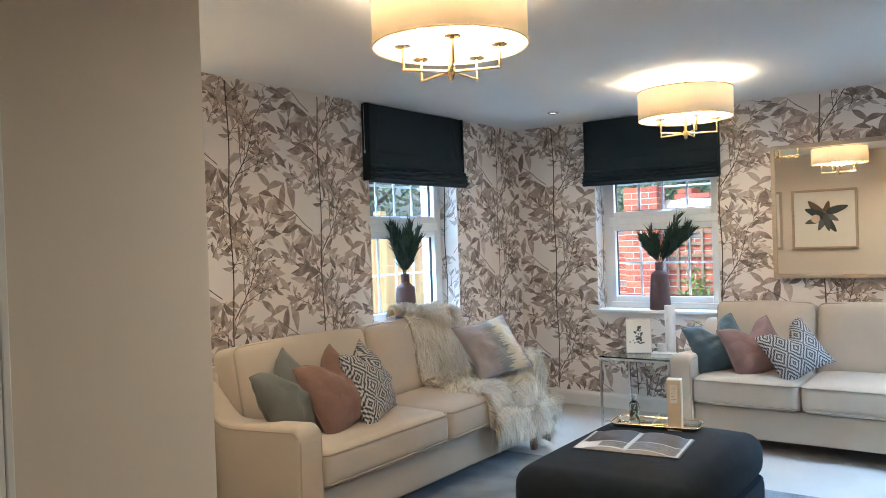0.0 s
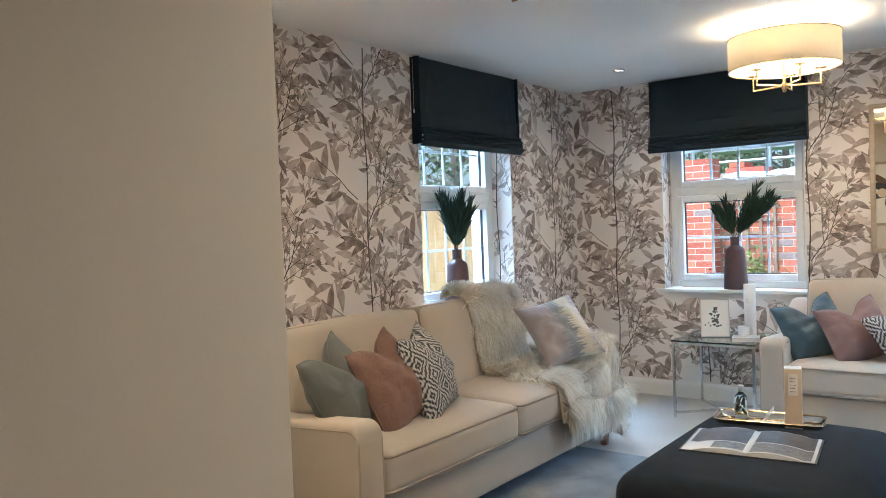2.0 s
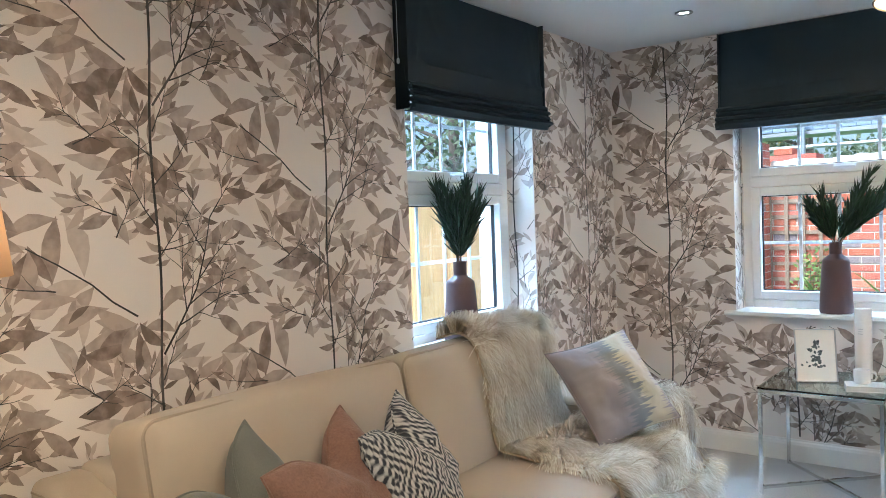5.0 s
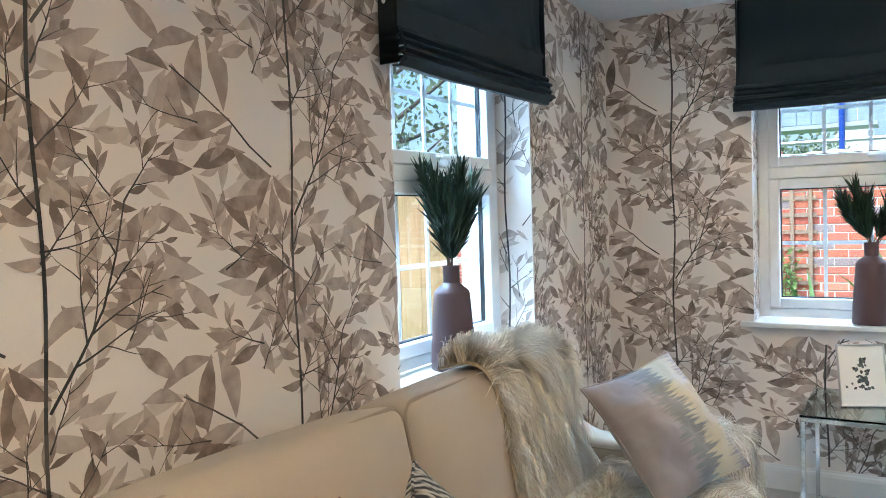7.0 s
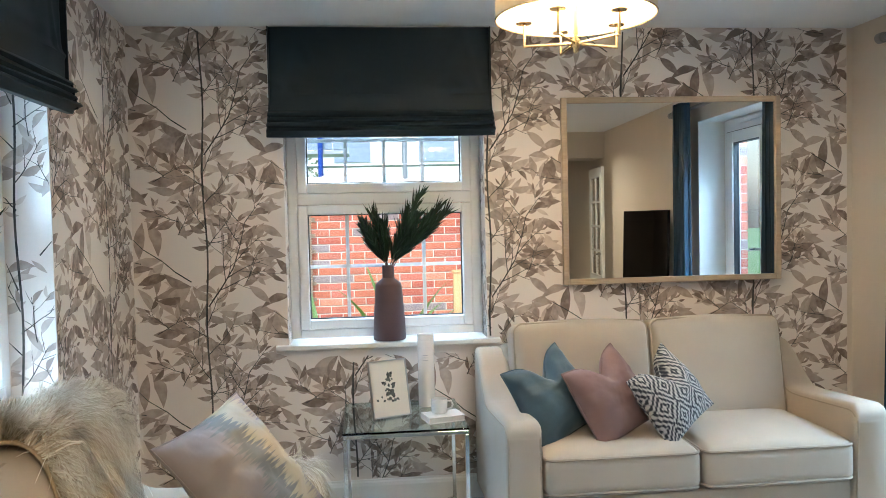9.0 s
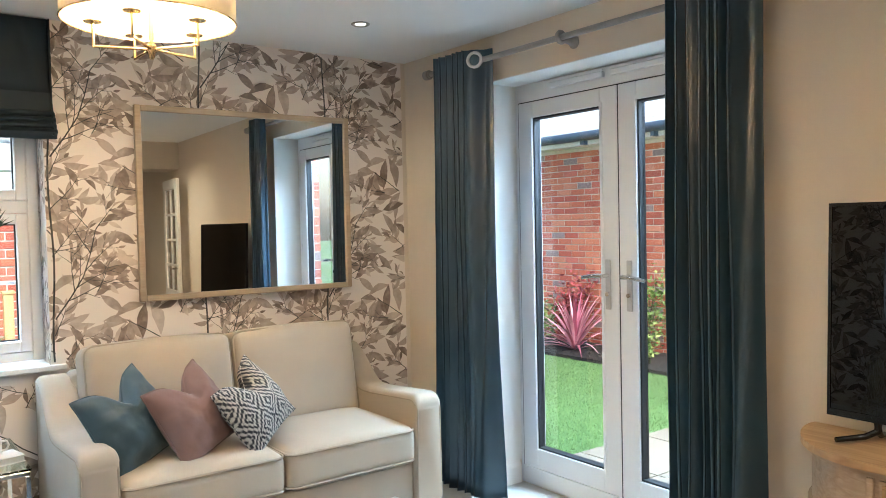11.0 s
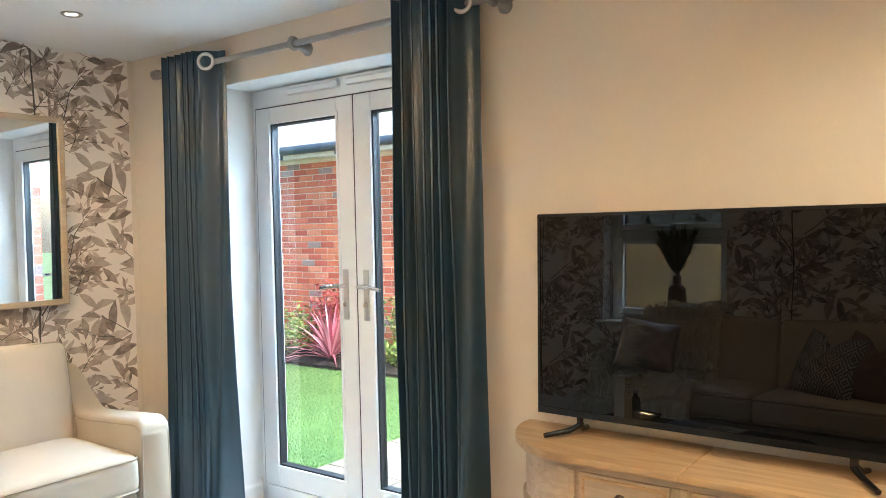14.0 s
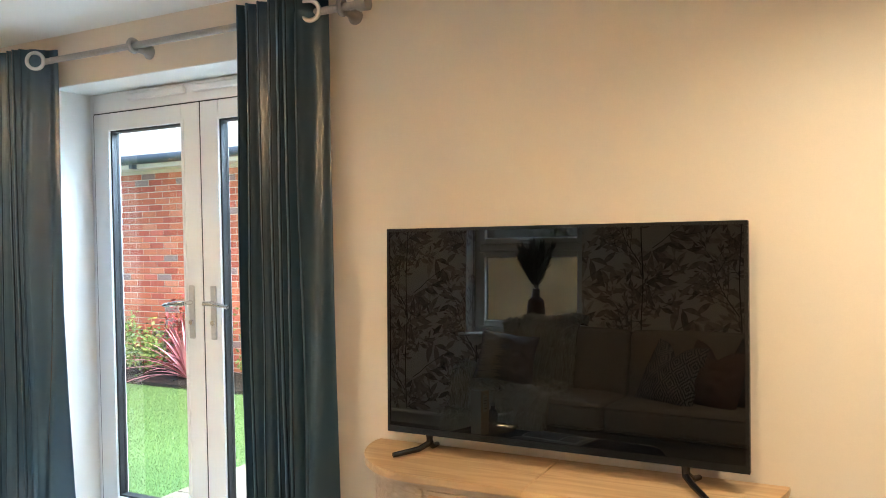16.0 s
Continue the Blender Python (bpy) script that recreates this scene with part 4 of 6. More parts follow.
def swoop_arm(depth, thick, h_front, h_back, z0):
    """Arm panel: flat over the front, sweeping up into the back. y: 0 at the front, depth at the back; x across."""
    top = []
    roll = 0.055
    for y in [roll * (1 - math.cos(math.pi / 2 * i / 7)) for i in range(7)] + [roll + (depth - roll) * i / 30 for i in range(31)]:
        t = y / depth
        k = min(1, max(0, (t - 0.58) / 0.36))
        z = h_front - 0.03 * min(1, t / 0.5) + (h_back - h_front + 0.03) * (3 * k * k - 2 * k ** 3)
        if y < roll:
            z -= roll * (1 - math.sqrt(max(0.0, 1 - (1 - y / roll) ** 2)))
        top.append((y, z))
    bm = bmesh.new()
    cols = []
    r, e = thick / 2, 0.030
    arc = [(r - e + e * math.sin(math.pi / 2 * i / 5), e - e * math.cos(math.pi / 2 * i / 5)) for i in range(6)]
    for (y, z) in top:
        col = []
        sec = [(-r, z0)] + [(-x, z - d) for x, d in arc[::-1]] + [(x, z - d) for x, d in arc] + [(r, z0)]
        f = 1 - 0.07 * (1 - min(1, y / 0.02)) ** 2
        for x, zz in sec:
            col.append(bm.verts.new((x * f, y, zz)))
        cols.append(col)
    for a, b in zip(cols, cols[1:]):
        for k in range(len(a)):
            j = (k + 1) % len(a)
            bm.faces.new((a[k], b[k], b[j], a[j]))
    bm.faces.new(cols[0])
    bm.faces.new(cols[-1][::-1])
    return bm, top


def sofa(m, w, depth, label, swap=False):
    """x along its width, y from the front edge back, z up; centred on x."""
    o = thing("sofa", m, label, "sofa", "matching sofas")
    at = 0.145
    inner = w - 2 * at
    bm = bmesh.new()
    bev_box(bm, -w / 2 + at + 0.002, w / 2 - at - 0.002, 0.03, depth - 0.05, 0.10, 0.30, 0.014, 3)
    part("base", bm, M_SOFA, o, "", True)
    bm = bmesh.new()
    bev_box(bm, -w / 2 + at - 0.02, w / 2 - at + 0.02, depth - 0.16, depth, 0.10, 0.80, 0.03, 3)
    part("back_frame", bm, M_SOFA, o, "", True)
    for s in (-1, 1):
        bm, top = swoop_arm(depth - 0.02, at, 0.625, 0.785, 0.10)
        arm = part("arm", bm, M_SOFA, o, "", True, pose(s * (w / 2 - at / 2), 0, 0))
        for e in (-1, 1):
            bm = bmesh.new()
            tube(bm, [(s * (w / 2 - at / 2) + e * (at / 2 * 0.93), 0.004, 0.11)] + [(s * (w / 2 - at / 2) + e * (at / 2 - 0.003 - (0.005 if y < 0.01 else 0)), y + 0.002, z - 0.028) for y, z in top], 0.0045, 6)
            part("piping", bm, M_PIPE, arm, "", True)
    n = 2
    cw = inner / n
    for k in range(n):
        cx = -inner / 2 + cw * (k + 0.5)
        sy, sz = depth - 0.25, 0.175
        bm = soft_box(cw - 0.006, sy, sz, 0.045, top=0.028, n=8)
        cush = part("seat_cushion", bm, M_SOFA, o, "", True, pose(cx, sy / 2 - 0.012, 0.302 + sz / 2))
        for zz in (0.302 + sz - 0.016, 0.302 + 0.018):
            bm = bmesh.new()
            tube(bm, [(x + cx, y + sy / 2 - 0.012, zz) for x, y, _ in rounded_loop((cw - 0.006) / 2 - 0.004, sy / 2 - 0.004, 0.045)], 0.006, 6, True)
            part("piping", bm, M_PIPE, cush, "", True)
        bt, bh = 0.20, 0.50
        bm = soft_box(cw - 0.004, bh, bt, 0.045, top=0.045, n=10)
        for v in bm.verts:
            fall = max(0.0, v.co.z / (bt / 2))
            v.co.z += 0.010 * fall * noise.noise(Vector((v.co.x * 4 + cx * 9, v.co.y * 5, w)))
            v.co.y += 0.012 * math.cos(math.pi * v.co.x / cw) * max(0.0, v.co.y / bh) * 2
        mm = pose(cx, depth - 0.235, 0.470 + bh / 2 - 0.05, 79, 0, 0)
        bc = part("back_cushion", bm, M_SOFA, o, "", True, mm)
        bm = bmesh.new()
        tube(bm, [(x, y + 0.024 * math.cos(math.pi * x / cw) * max(0.0, y / bh), zz) for x, y, zz in rounded_loop((cw - 0.004) / 2 - 0.008, bh / 2 - 0.008, 0.045, bt / 2 - 0.016)], 0.006, 6, True)
        part("piping", bm, M_PIPE, bc, "", True, mm)
    for sx in (-1, 1):
        for y in (0.07, depth - 0.08):
            bm = bmesh.new()
            lathe(bm, [(0.020, 0.0), (0.024, 0.004), (0.034, 0.101)], 4)
            part("leg", bm, M_LEG, o, "reddish stained wooden leg", False, pose(sx * (w / 2 - 0.075), y, 0, 0, 0, 45) )
    return o


SA = sofa(pose(-2.03, 4.395, 0, 0, 0, 90), 2.27, 0.90, "long oatmeal fabric sofa below the west window")
SB = sofa(pose(-0.525, 5.98, 0, 0, 0, 0), 1.62, 0.88, "two-seat oatmeal fabric sofa below the mirror")

# ---- fur throw ----


def fur_throw():
    o = thing("fur_throw", pose(0, 0, 0), "long-haired cream faux-fur throw draped over the sofa", "throw")
    n, m = 60, 34
    dg = bpy.context.evaluated_depsgraph_get()

    def width(s):
        k = min(1, max(0, (s - 0.35) / 0.4))
        return 4.755 + 0.02 * math.sin(6 * s) + 0.02 * k, 5.34 + 0.20 * k + 0.04 * math.sin(9 * s + 1)
    table = []
    for i in range(n + 1):
        s = i / n
        row = []
        f = s * 51
        y0, y1 = width(s)
        for j in range(m + 1):
            t = j / m
            y = y0 + (y1 - y0) * t
            if f <= 47:
                x = -2.775 + 0.765 * f / 47
                hit, p, nn, _, _, _ = scene.ray_cast(dg, Vector((x, y, 1.2)), Vector((0, 0, -1)))
                z = (p.z if hit else 0.5) + 0.012
            else:
                g = (f - 47) / 4
                x, z = -2.005 + 0.025 * min(1, 3 * g), 0.50 - 0.28 * g + 0.03 * math.sin(7 * t)
            row.append([x, y, z])
        table.append(row)
    for q in range(3):
        old = [[c[2] for c in r] for r in table]
        for i in range(1, n):
            for j in range(m + 1):
                a, b = max(0, j - 1), min(m, j + 1)
                z = (old[i - 1][j] + old[i + 1][j] + old[i][a] + old[i][b] + 2 * old[i][j]) / 6
                table[i][j][2] = max(z, old[i][j] - 0.02) if i * 51 / n <= 46 else z
    for i in range(n + 1):
        for j in range(m + 1):
            c = table[i][j]
            c[2] += 0.010 * math.sin(11 * j / m + 7 * i / n) + 0.004
            if i * 51 / n > 44:
                c[0] += 0.012 + 0.012 * math.sin(9 * j / m + 2)

    def point(s, t):
        f, g = s * n, t * m
        i, j = min(int(f), n - 1), min(int(g), m - 1)
        u, v = f - i, g - j
        a = Vector(table[i][j]).lerp(Vector(table[i + 1][j]), u)
        b = Vector(table[i][j + 1]).lerp(Vector(table[i + 1][j + 1]), u)
        return a.lerp(b, v)
    vs, fs = [], []
    for i in range(n + 1):
        for j in range(m + 1):
            vs.append(point(i / n, j / m))
    for i in range(n):
        for j in range(m):
            a = i * (m + 1) + j
            fs.append((a, a + 1, a + m + 2, a + m + 1))
    b = raw("backing", vs, fs, M_FURB, o, "", True)
    sol = b.modifiers.new("thick", "SOLIDIFY")
    sol.thickness, sol.offset = 0.006, 0.0
    rng = random.Random(5)
    vs, fs = [], []
    for q in range(52000):
        s, t = rng.uniform(0.0, 1.0), rng.uniform(0.0, 1.0)
        p0 = point(s, t)
        du = point(min(1, s + 0.02), t) - point(max(0, s - 0.02), t)
        dv = point(s, min(1, t + 0.02)) - point(s, max(0, t - 0.02))
        nr = dv.cross(du).normalized()
        if nr.z < -0.3 or (nr.z < 0.3 and nr.x < 0):
            nr = -nr
        # strands lie in locks that share a heading and gather at their tips
        cell = Vector((math.floor(p0.x * 38) / 38, math.floor(p0.y * 38 + 0.5 * (math.floor(p0.x * 38) % 2)) / 38, math.floor(p0.z * 20) / 20))
        lock = noise.noise_vector(p0 * 5.0) * 1.1 + noise.noise_vector(cell * 91) * 0.75
        down = Vector((0, 0, -0.55)) if nr.z < 0.75 else Vector((0, 0, 0))
        d = (du.normalized() * 0.75 + lock + down + nr * rng.uniform(0.12, 0.42) + Vector((rng.gauss(0, 0.12), rng.gauss(0, 0.12), rng.gauss(0, 0.12)))).normalized()
        ln = rng.uniform(0.05, 0.105)
        w = d.cross(nr)
        w = (w.normalized() if w.length > 1e-4 else dv.normalized()) * rng.uniform(0.0009, 0.0019)
        p0 = p0 + nr * 0.006
        p1 = p0 + d * ln * 0.40 + nr * 0.016
        p2 = p0 + d * ln * 0.75 + nr * 0.012 - Vector((0, 0, 0.008))
        p3 = p0 + d * ln - Vector((0, 0, 0.022)) + nr * 0.002
        k = len(vs)
        vs.extend((p0 - w, p0 + w, p1 - w, p1 + w, p2 - w * 0.7, p2 + w * 0.7, p3))
        fs.extend(((k, k + 1, k + 3, k + 2), (k + 2, k + 3, k + 5, k + 4), (k + 4, k + 5, k + 6)))
    tagged(raw("fur", vs, fs, M_FUR, o), kind="stuff")


fur_throw()

# ---- cushions ----


def cushion(m, size, material, label, chop=0.0, plump=0.075, seed=0):
    """x across, y up the cushion, z through it; chop: depth of the dent in its top edge."""
    rng = random.Random(seed)
    n = 40
    bm = bmesh.new()
    h = size / 2
    grid = {}
    for side in (1, -1):
        for i in range(n + 1):
            for j in range(n + 1):
                u, v = -1 + 2 * i / n, -1 + 2 * j / n
                if side < 0 and (i in (0, n) or j in (0, n)):
                    grid[(side, i, j)] = grid[(1, i, j)]
                    continue
                x = h * u * (1 - 0.085 * (1 - v * v))
                y = h * v * (1 - 0.085 * (1 - u * u))
                e = max(0.0, (1 - u * u)) ** 0.55 * max(0.0, (1 - v * v)) ** 0.55
                z, lap = plump * e, 0.0
                if chop and v > -0.2:
                    k = ((v + 0.2) / 1.2) ** 1.6
                    g = math.exp(-(abs(u - 0.05) / 0.30) ** 1.6)
                    y -= chop * k * g
                    z *= 1 - 0.35 * k * g
                    x *= 1 - (0.10 if u > 0.05 else 0.03) * k * abs(u)
                    lap += 0.022 * k * math.tanh((u - 0.08) * 5) * (0.4 + 0.6 * abs(u))
                z += 0.006 * e * (math.sin(7 * u + 3 * v + seed) + math.sin(9 * v - 4 * u + 2 * seed)) * (0.5 + 0.5 * abs(v))
                wr = noise.noise(Vector((u * 3.2 + seed * 7, v * 3.2, side * 2.0))) + 0.6 * abs(noise.noise(Vector((u * 7 + v * 4 + seed, v * 6, side))))
                z += 0.018 * e * wr * (0.6 + 0.6 * abs(u))
                grid[(side, i, j)] = bm.verts.new((x, y, side * z - lap))
    for side in (1, -1):
        for i in range(n):
            for j in range(n):
                vs = [grid[(side, i, j)], grid[(side, i + 1, j)], grid[(side, i + 1, j + 1)], grid[(side, i, j + 1)]]
                bm.faces.new(vs if side > 0 else vs[::-1])
    edge = [grid[(1, i, 0)].co.copy() for i in range(n)] + [grid[(1, n, j)].co.copy() for j in range(n)] + [grid[(1, n - i, n)].co.copy() for i in range(n)] + [grid[(1, 0, n - j)].co.copy() for j in range(n)]
    o = thing("cushion", m, label, "cushion", "scatter cushions")
    part("cover", bm, material, o, "", True)
    bm = bmesh.new()
    tube(bm, edge, 0.0035, 5, True)
    part("seam", bm, material, o, "", True)
    return o


def lean(x, y, z, face, tilt, turn=0.0):
    """Pose of a cushion whose face looks along the heading face (degrees from +x), leaning back by tilt."""
    return pose(x, y, z, 0, 0, face + 90) @ pose(0, 0, 0, 90 - tilt, 0, 0) @ pose(0, 0, 0, 0, 0, turn)


ZS = 0.49
cushion(lean(-2.36, 3.51, ZS + 0.185, 14, 22, 15), 0.44, M_SAGE, "sage green velvet cushion with a dented top", 0.125, 0.10, 1)
cushion(lean(-2.30, 3.76, ZS + 0.185, 6, 24, 14), 0.43, M_ROSE, "terracotta pink textured cushion with a dented top", 0.085, 0.105, 2)
cushion(lean(-2.29, 4.01, ZS + 0.19, 18, 22, 8), 0.43, M_IKAT, "black and cream diamond-woven cushion, dented top", 0.09, 0.10, 3)
cushion(lean(-2.225, 5.17, ZS + 0.236, -28, 38, 10), 0.42, M_BAND, "silver lilac silk cushion with a gold band", 0.0, 0.08, 4)
cushion(lean(-1.085, 6.24, ZS + 0.17, -70, 24, 20), 0.38, M_TEALC, "teal velvet cushion with a dented top", 0.10, 0.095, 5)
cushion(lean(-0.84, 6.20, ZS + 0.17, -70, 24, 20), 0.37, M_PINKC, "dusky pink velvet cushion with a dented top", 0.085, 0.095, 6)
cushion(lean(-0.59, 6.165, ZS + 0.172, -68, 22, 28), 0.345, M_IKAT, "black and cream diamond-woven cushion on the small sofa", 0.09, 0.09, 7)

# ---- rug and ottoman ----
bm = bmesh.new()
bev_box(bm, -2.28, -0.25, 3.25, 5.32, 0.001, 0.012, 0.004)
tagged(part("rug", bm, M_RUG), "faded blue-grey low-pile rug under the ottoman", "rug")

o = thing("ottoman", pose(-0.86, 4.33, 0.012), "square charcoal velvet ottoman with rounded edges", "ottoman")
bm = soft_box(0.80, 1.14, 0.22, 0.085, top=0.022, n=8)
part("seat_pad", bm, M_OTTO, o, "", True, pose(0, 0, 0.31))
bm = soft_box(0.79, 1.13, 0.17, 0.04, n=6)
part("base", bm, M_OTTO, o, "", True, pose(0, 0, 0.125))
bm = bmesh.new()
tube(bm, rounded_loop(0.395, 0.565, 0.085, 0.205), 0.007, 6, True)
part("piping", bm, M_OTTO, o, "", True)
for sx in (-1, 1):
    for sy in (-1, 1):
        bm = bmesh.new()
        lathe(bm, [(0.018, 0), (0.026, 0.05)], 12, sx * 0.34, sy * 0.48)
        part("leg", bm, M_LEG, o)
ZO = 0.012 + 0.44

# ---- tray, bottle, box and book on the ottoman ----


def tray():
    o = thing("tray", pose(-0.94, 4.70, ZO, 0, 0, 9), "slim polished silver tray with rounded corners", "tray")
    bm = bmesh.new()
    a = rounded_loop(0.205, 0.082, 0.03, 0.001)
    b = rounded_loop(0.218, 0.095, 0.035, 0.018)
    b2 = rounded_loop(0.222, 0.099, 0.036, 0.019)
    a2 = rounded_loop(0.208, 0.085, 0.03, -0.001)
    rings = [[bm.verts.new(p) for p in ring] for ring in (a, b, b2, a2)]
    for r, s in zip(rings, rings[1:]):
        for k in range(len(r)):
            bm.faces.new((r[k], r[(k + 1) % len(r)], s[(k + 1) % len(r)], s[k]))
    bm.faces.new(rings[0])
    bm.faces.new(rings[-1])
    part("dish", bm, M_CHROME, o, "", True)
    bm = bmesh.new()
    tube(bm, [(x, y, 0.0195) for x, y, _ in rounded_loop(0.220, 0.097, 0.036)], 0.0035, 6, True)
    part("rim", bm, M_BRASS, o, "", True)


tray()
o = thing("bottle", pose(-1.06, 4.70, ZO + 0.0015), "small clear glass bottle with dried botanicals inside", "bottle")
bm = bmesh.new()
lathe(bm, [(0.026, 0.0), (0.028, 0.004), (0.028, 0.085), (0.024, 0.102), (0.012, 0.115), (0.011, 0.13)], 24)
part("glass", bm, M_TGLASS, o, "", True)
bm = bmesh.new()
lathe(bm, [(0.013, 0.1305), (0.014, 0.132), (0.014, 0.146), (0.012, 0.149)], 20)
part("stopper", bm, M_STEEL, o, "", True)
bm = bmesh.new()
rng = random.Random(2)
for k in range(14):
    a = rng.uniform(0, 6.28)
    z = rng.uniform(0.02, 0.08)
    tube(bm, [(0.014 * math.cos(a), 0.014 * math.sin(a), z), (0.008 * math.cos(a + 1), 0.008 * math.sin(a + 1), z + 0.02)], 0.0035, 5)
part("botanicals", bm, M_TWIGB, o)

o = thing("diffuser_reeds", pose(-0.965, 4.685, ZO + 0.001), "few pale curled reeds lying on the tray", "reeds")
rng = random.Random(4)
for k in range(4):
    bm = bmesh.new()
    a = rng.uniform(-0.4, 0.5)
    tube(bm, [(0, 0.01 * k - 0.015, 0.004), (0.02, 0.006 * k - 0.01, 0.02 + 0.005 * k), (0.045, a * 0.03, 0.05 + 0.006 * k), (0.05, a * 0.05, 0.062 + 0.004 * k)], 0.002, 6)
    part("reed", bm, M_PAGE, o)

o = thing("gift_box", pose(-0.83, 4.66, ZO + 0.0015, 0, 0, 12), "tall cream cardboard carton standing on the tray", "box")
boxes("carton", M_CARD, o, (-0.034, 0.034, -0.034, 0.034, 0, 0.250), r=0.002)
boxes("lid_flap", M_PAGE, o, (-0.0335, 0.0335, -0.0335, 0.0335, 0.2505, 0.253))
lab = boxes("label_panel", M_CERAM, o, (-0.018, 0.018, -0.0348, -0.0342, 0.14, 0.23))
boxes("text_bar", M_BRASS, lab, *[(-0.013, 0.013 - 0.004 * (k % 2), -0.0354, -0.0349, 0.155 + 0.014 * k, 0.158 + 0.014 * k) for k in range(5)])

o = thing("open_book", pose(-0.90, 4.30, ZO + 0.004, 0, 0, 7), "large illustrated book lying open on the ottoman", "book")
for s in (-1, 1):
    bm = bmesh.new()
    rows = []
    for i in range(13):
        t = i / 12
        z = 0.020 * math.sin(math.pi * min(1, t * 1.15 + 0.06)) ** 0.6 * (1 - 0.45 * t) + 0.003
        rows.append([bm.verts.new((s * 0.235 * t, y, zz)) for y, zz in ((-0.165, 0.002), (-0.165, z), (0.165, z), (0.165, 0.002))])
    for a, b in zip(rows, rows[1:]):
        for k in range(4):
            bm.faces.new((a[k], a[(k + 1) % 4], b[(k + 1) % 4], b[k]))
    bm.faces.new(rows[0])
    bm.faces.new(rows[-1])
    blk = part("page_block", bm, M_PAGE, o, "", True)
    for (t0, t1, v0, v1, mt) in (((0.05, 0.95, -0.05, 0.158, M_INK), (0.05, 0.55, -0.15, -0.06, M_INKG)) if s < 0 else ((0.05, 0.95, -0.02, 0.158, M_INK), (0.05, 0.95, -0.155, -0.03, M_INKG))):
        bm = bmesh.new()
        rows = []
        for i in range(9):
            t = t0 + (t1 - t0) * i / 8
            z = 0.020 * math.sin(math.pi * min(1, t * 1.15 + 0.06)) ** 0.6 * (1 - 0.45 * t) + 0.0042
            rows.append([bm.verts.new((s * 0.235 * t, v, z)) for v in (v0, v1)])
        for a, b in zip(rows, rows[1:]):
            bm.faces.new((a[0], b[0], b[1], a[1]))
        part("photo", bm, mt, blk, "", True)
boxes("cover", M_INK, o, (-0.242, 0.242, -0.17, 0.17, -0.003, 0.0015))

# ---- glass side table and what stands on it ----
TX0, TX1, TY0, TY1, TZ = -1.99, -1.44, 6.28, 6.84, 0.528
o = thing("side_table", pose((TX0 + TX1) / 2, (TY0 + TY1) / 2, 0), "square clear glass side table on chrome legs", "side table")
hx, hy = (TX1 - TX0) / 2, (TY1 - TY0) / 2
g = boxes("tabletop", M_TGLASS, o, (-hx, hx, -hy, hy, TZ - 0.010, TZ), r=0.002)
boxes("top_frame", M_CHROME, o, (-hx + 0.004, hx - 0.004, -hy + 0.004, -hy + 0.02, TZ - 0.028, TZ - 0.0105), (-hx + 0.004, hx - 0.004, hy - 0.02, hy - 0.004, TZ - 0.028, TZ - 0.0105),
      (-hx + 0.004, -hx + 0.02, -hy + 0.02, hy - 0.02, TZ - 0.028, TZ - 0.0105), (hx - 0.02, hx - 0.004, -hy + 0.02, hy - 0.02, TZ - 0.028, TZ - 0.0105), r=0.0015)
for sx in (-1, 1):
    for sy in (-1, 1):
        boxes("leg", M_CHROME, o, (sx * (hx - 0.012) - 0.009, sx * (hx - 0.012) + 0.009, sy * (hy - 0.012) - 0.009, sy * (hy - 0.012) + 0.009, 0, TZ - 0.0285), r=0.0015)
for s in (-1, 1):
    bm = bmesh.new()
    ln = math.hypot(hx, hy) - 0.02
    bev_box(bm, -ln, ln, -0.008, 0.008, 0.006 + (0.0 if s < 0 else 0.0165), 0.022 + (0.0 if s < 0 else 0.0165), 0.0015)
    part("cross_brace", bm, M_CHROME, o, "", False, pose(0, 0, 0, 0, 0, s * math.degrees(math.atan2(hy, hx))))

o = thing("picture_frame", pose(-1.765, 6.52, TZ + 0.002, 0, 0, 22) @ pose(0, 0, 0, -13, 0, 0), "small silver frame with a botanical print", "picture frame")
FW, FH = 0.19, 0.262
boxes("frame", M_STEEL, o, (-FW / 2, -FW / 2 + 0.006, -0.008, 0.008, 0, FH), (FW / 2 - 0.006, FW / 2, -0.008, 0.008, 0, FH),
      (-FW / 2 + 0.006, FW / 2 - 0.006, -0.008, 0.008, 0, 0.006), (-FW / 2 + 0.006, FW / 2 - 0.006, -0.008, 0.008, FH - 0.006, FH), r=0.001)
pr = boxes("print", M_ART, o, (-FW / 2 + 0.006, FW / 2 - 0.006, -0.003, 0.006, 0.006, FH - 0.006))
vs, fs = [], []
rng = random.Random(9)
for k in range(48):
    t = rng.random()
    x, z = rng.gauss(0, 0.024 * (1.3 - t)), 0.065 + 0.13 * t
    a, ln = rng.uniform(0.2, 2.9), rng.uniform(0.014, 0.026)
    b = len(vs)
    for s, w in ((0, 0), (0.5, 0.35), (1, 0), (0.5, -0.35)):
        vs.append((x + ln * (s * math.cos(a) - w * math.sin(a)), -0.0036 - 0.0004 * rng.random(), z + ln * (s * math.sin(a) + w * math.cos(a))))
    fs.append((b, b + 1, b + 2, b + 3))
raw("drawn_leaves", vs, fs, M_ARTLEAF, pr)
bm = bmesh.new()
bev_box(bm, -0.045, 0.045, -0.002, 0.002, -0.18, 0.0, 0.001)
part("strut", bm, M_INK, o, "black card easel strut", False, pose(0, 0.012, 0.172, 30, 0, 0))

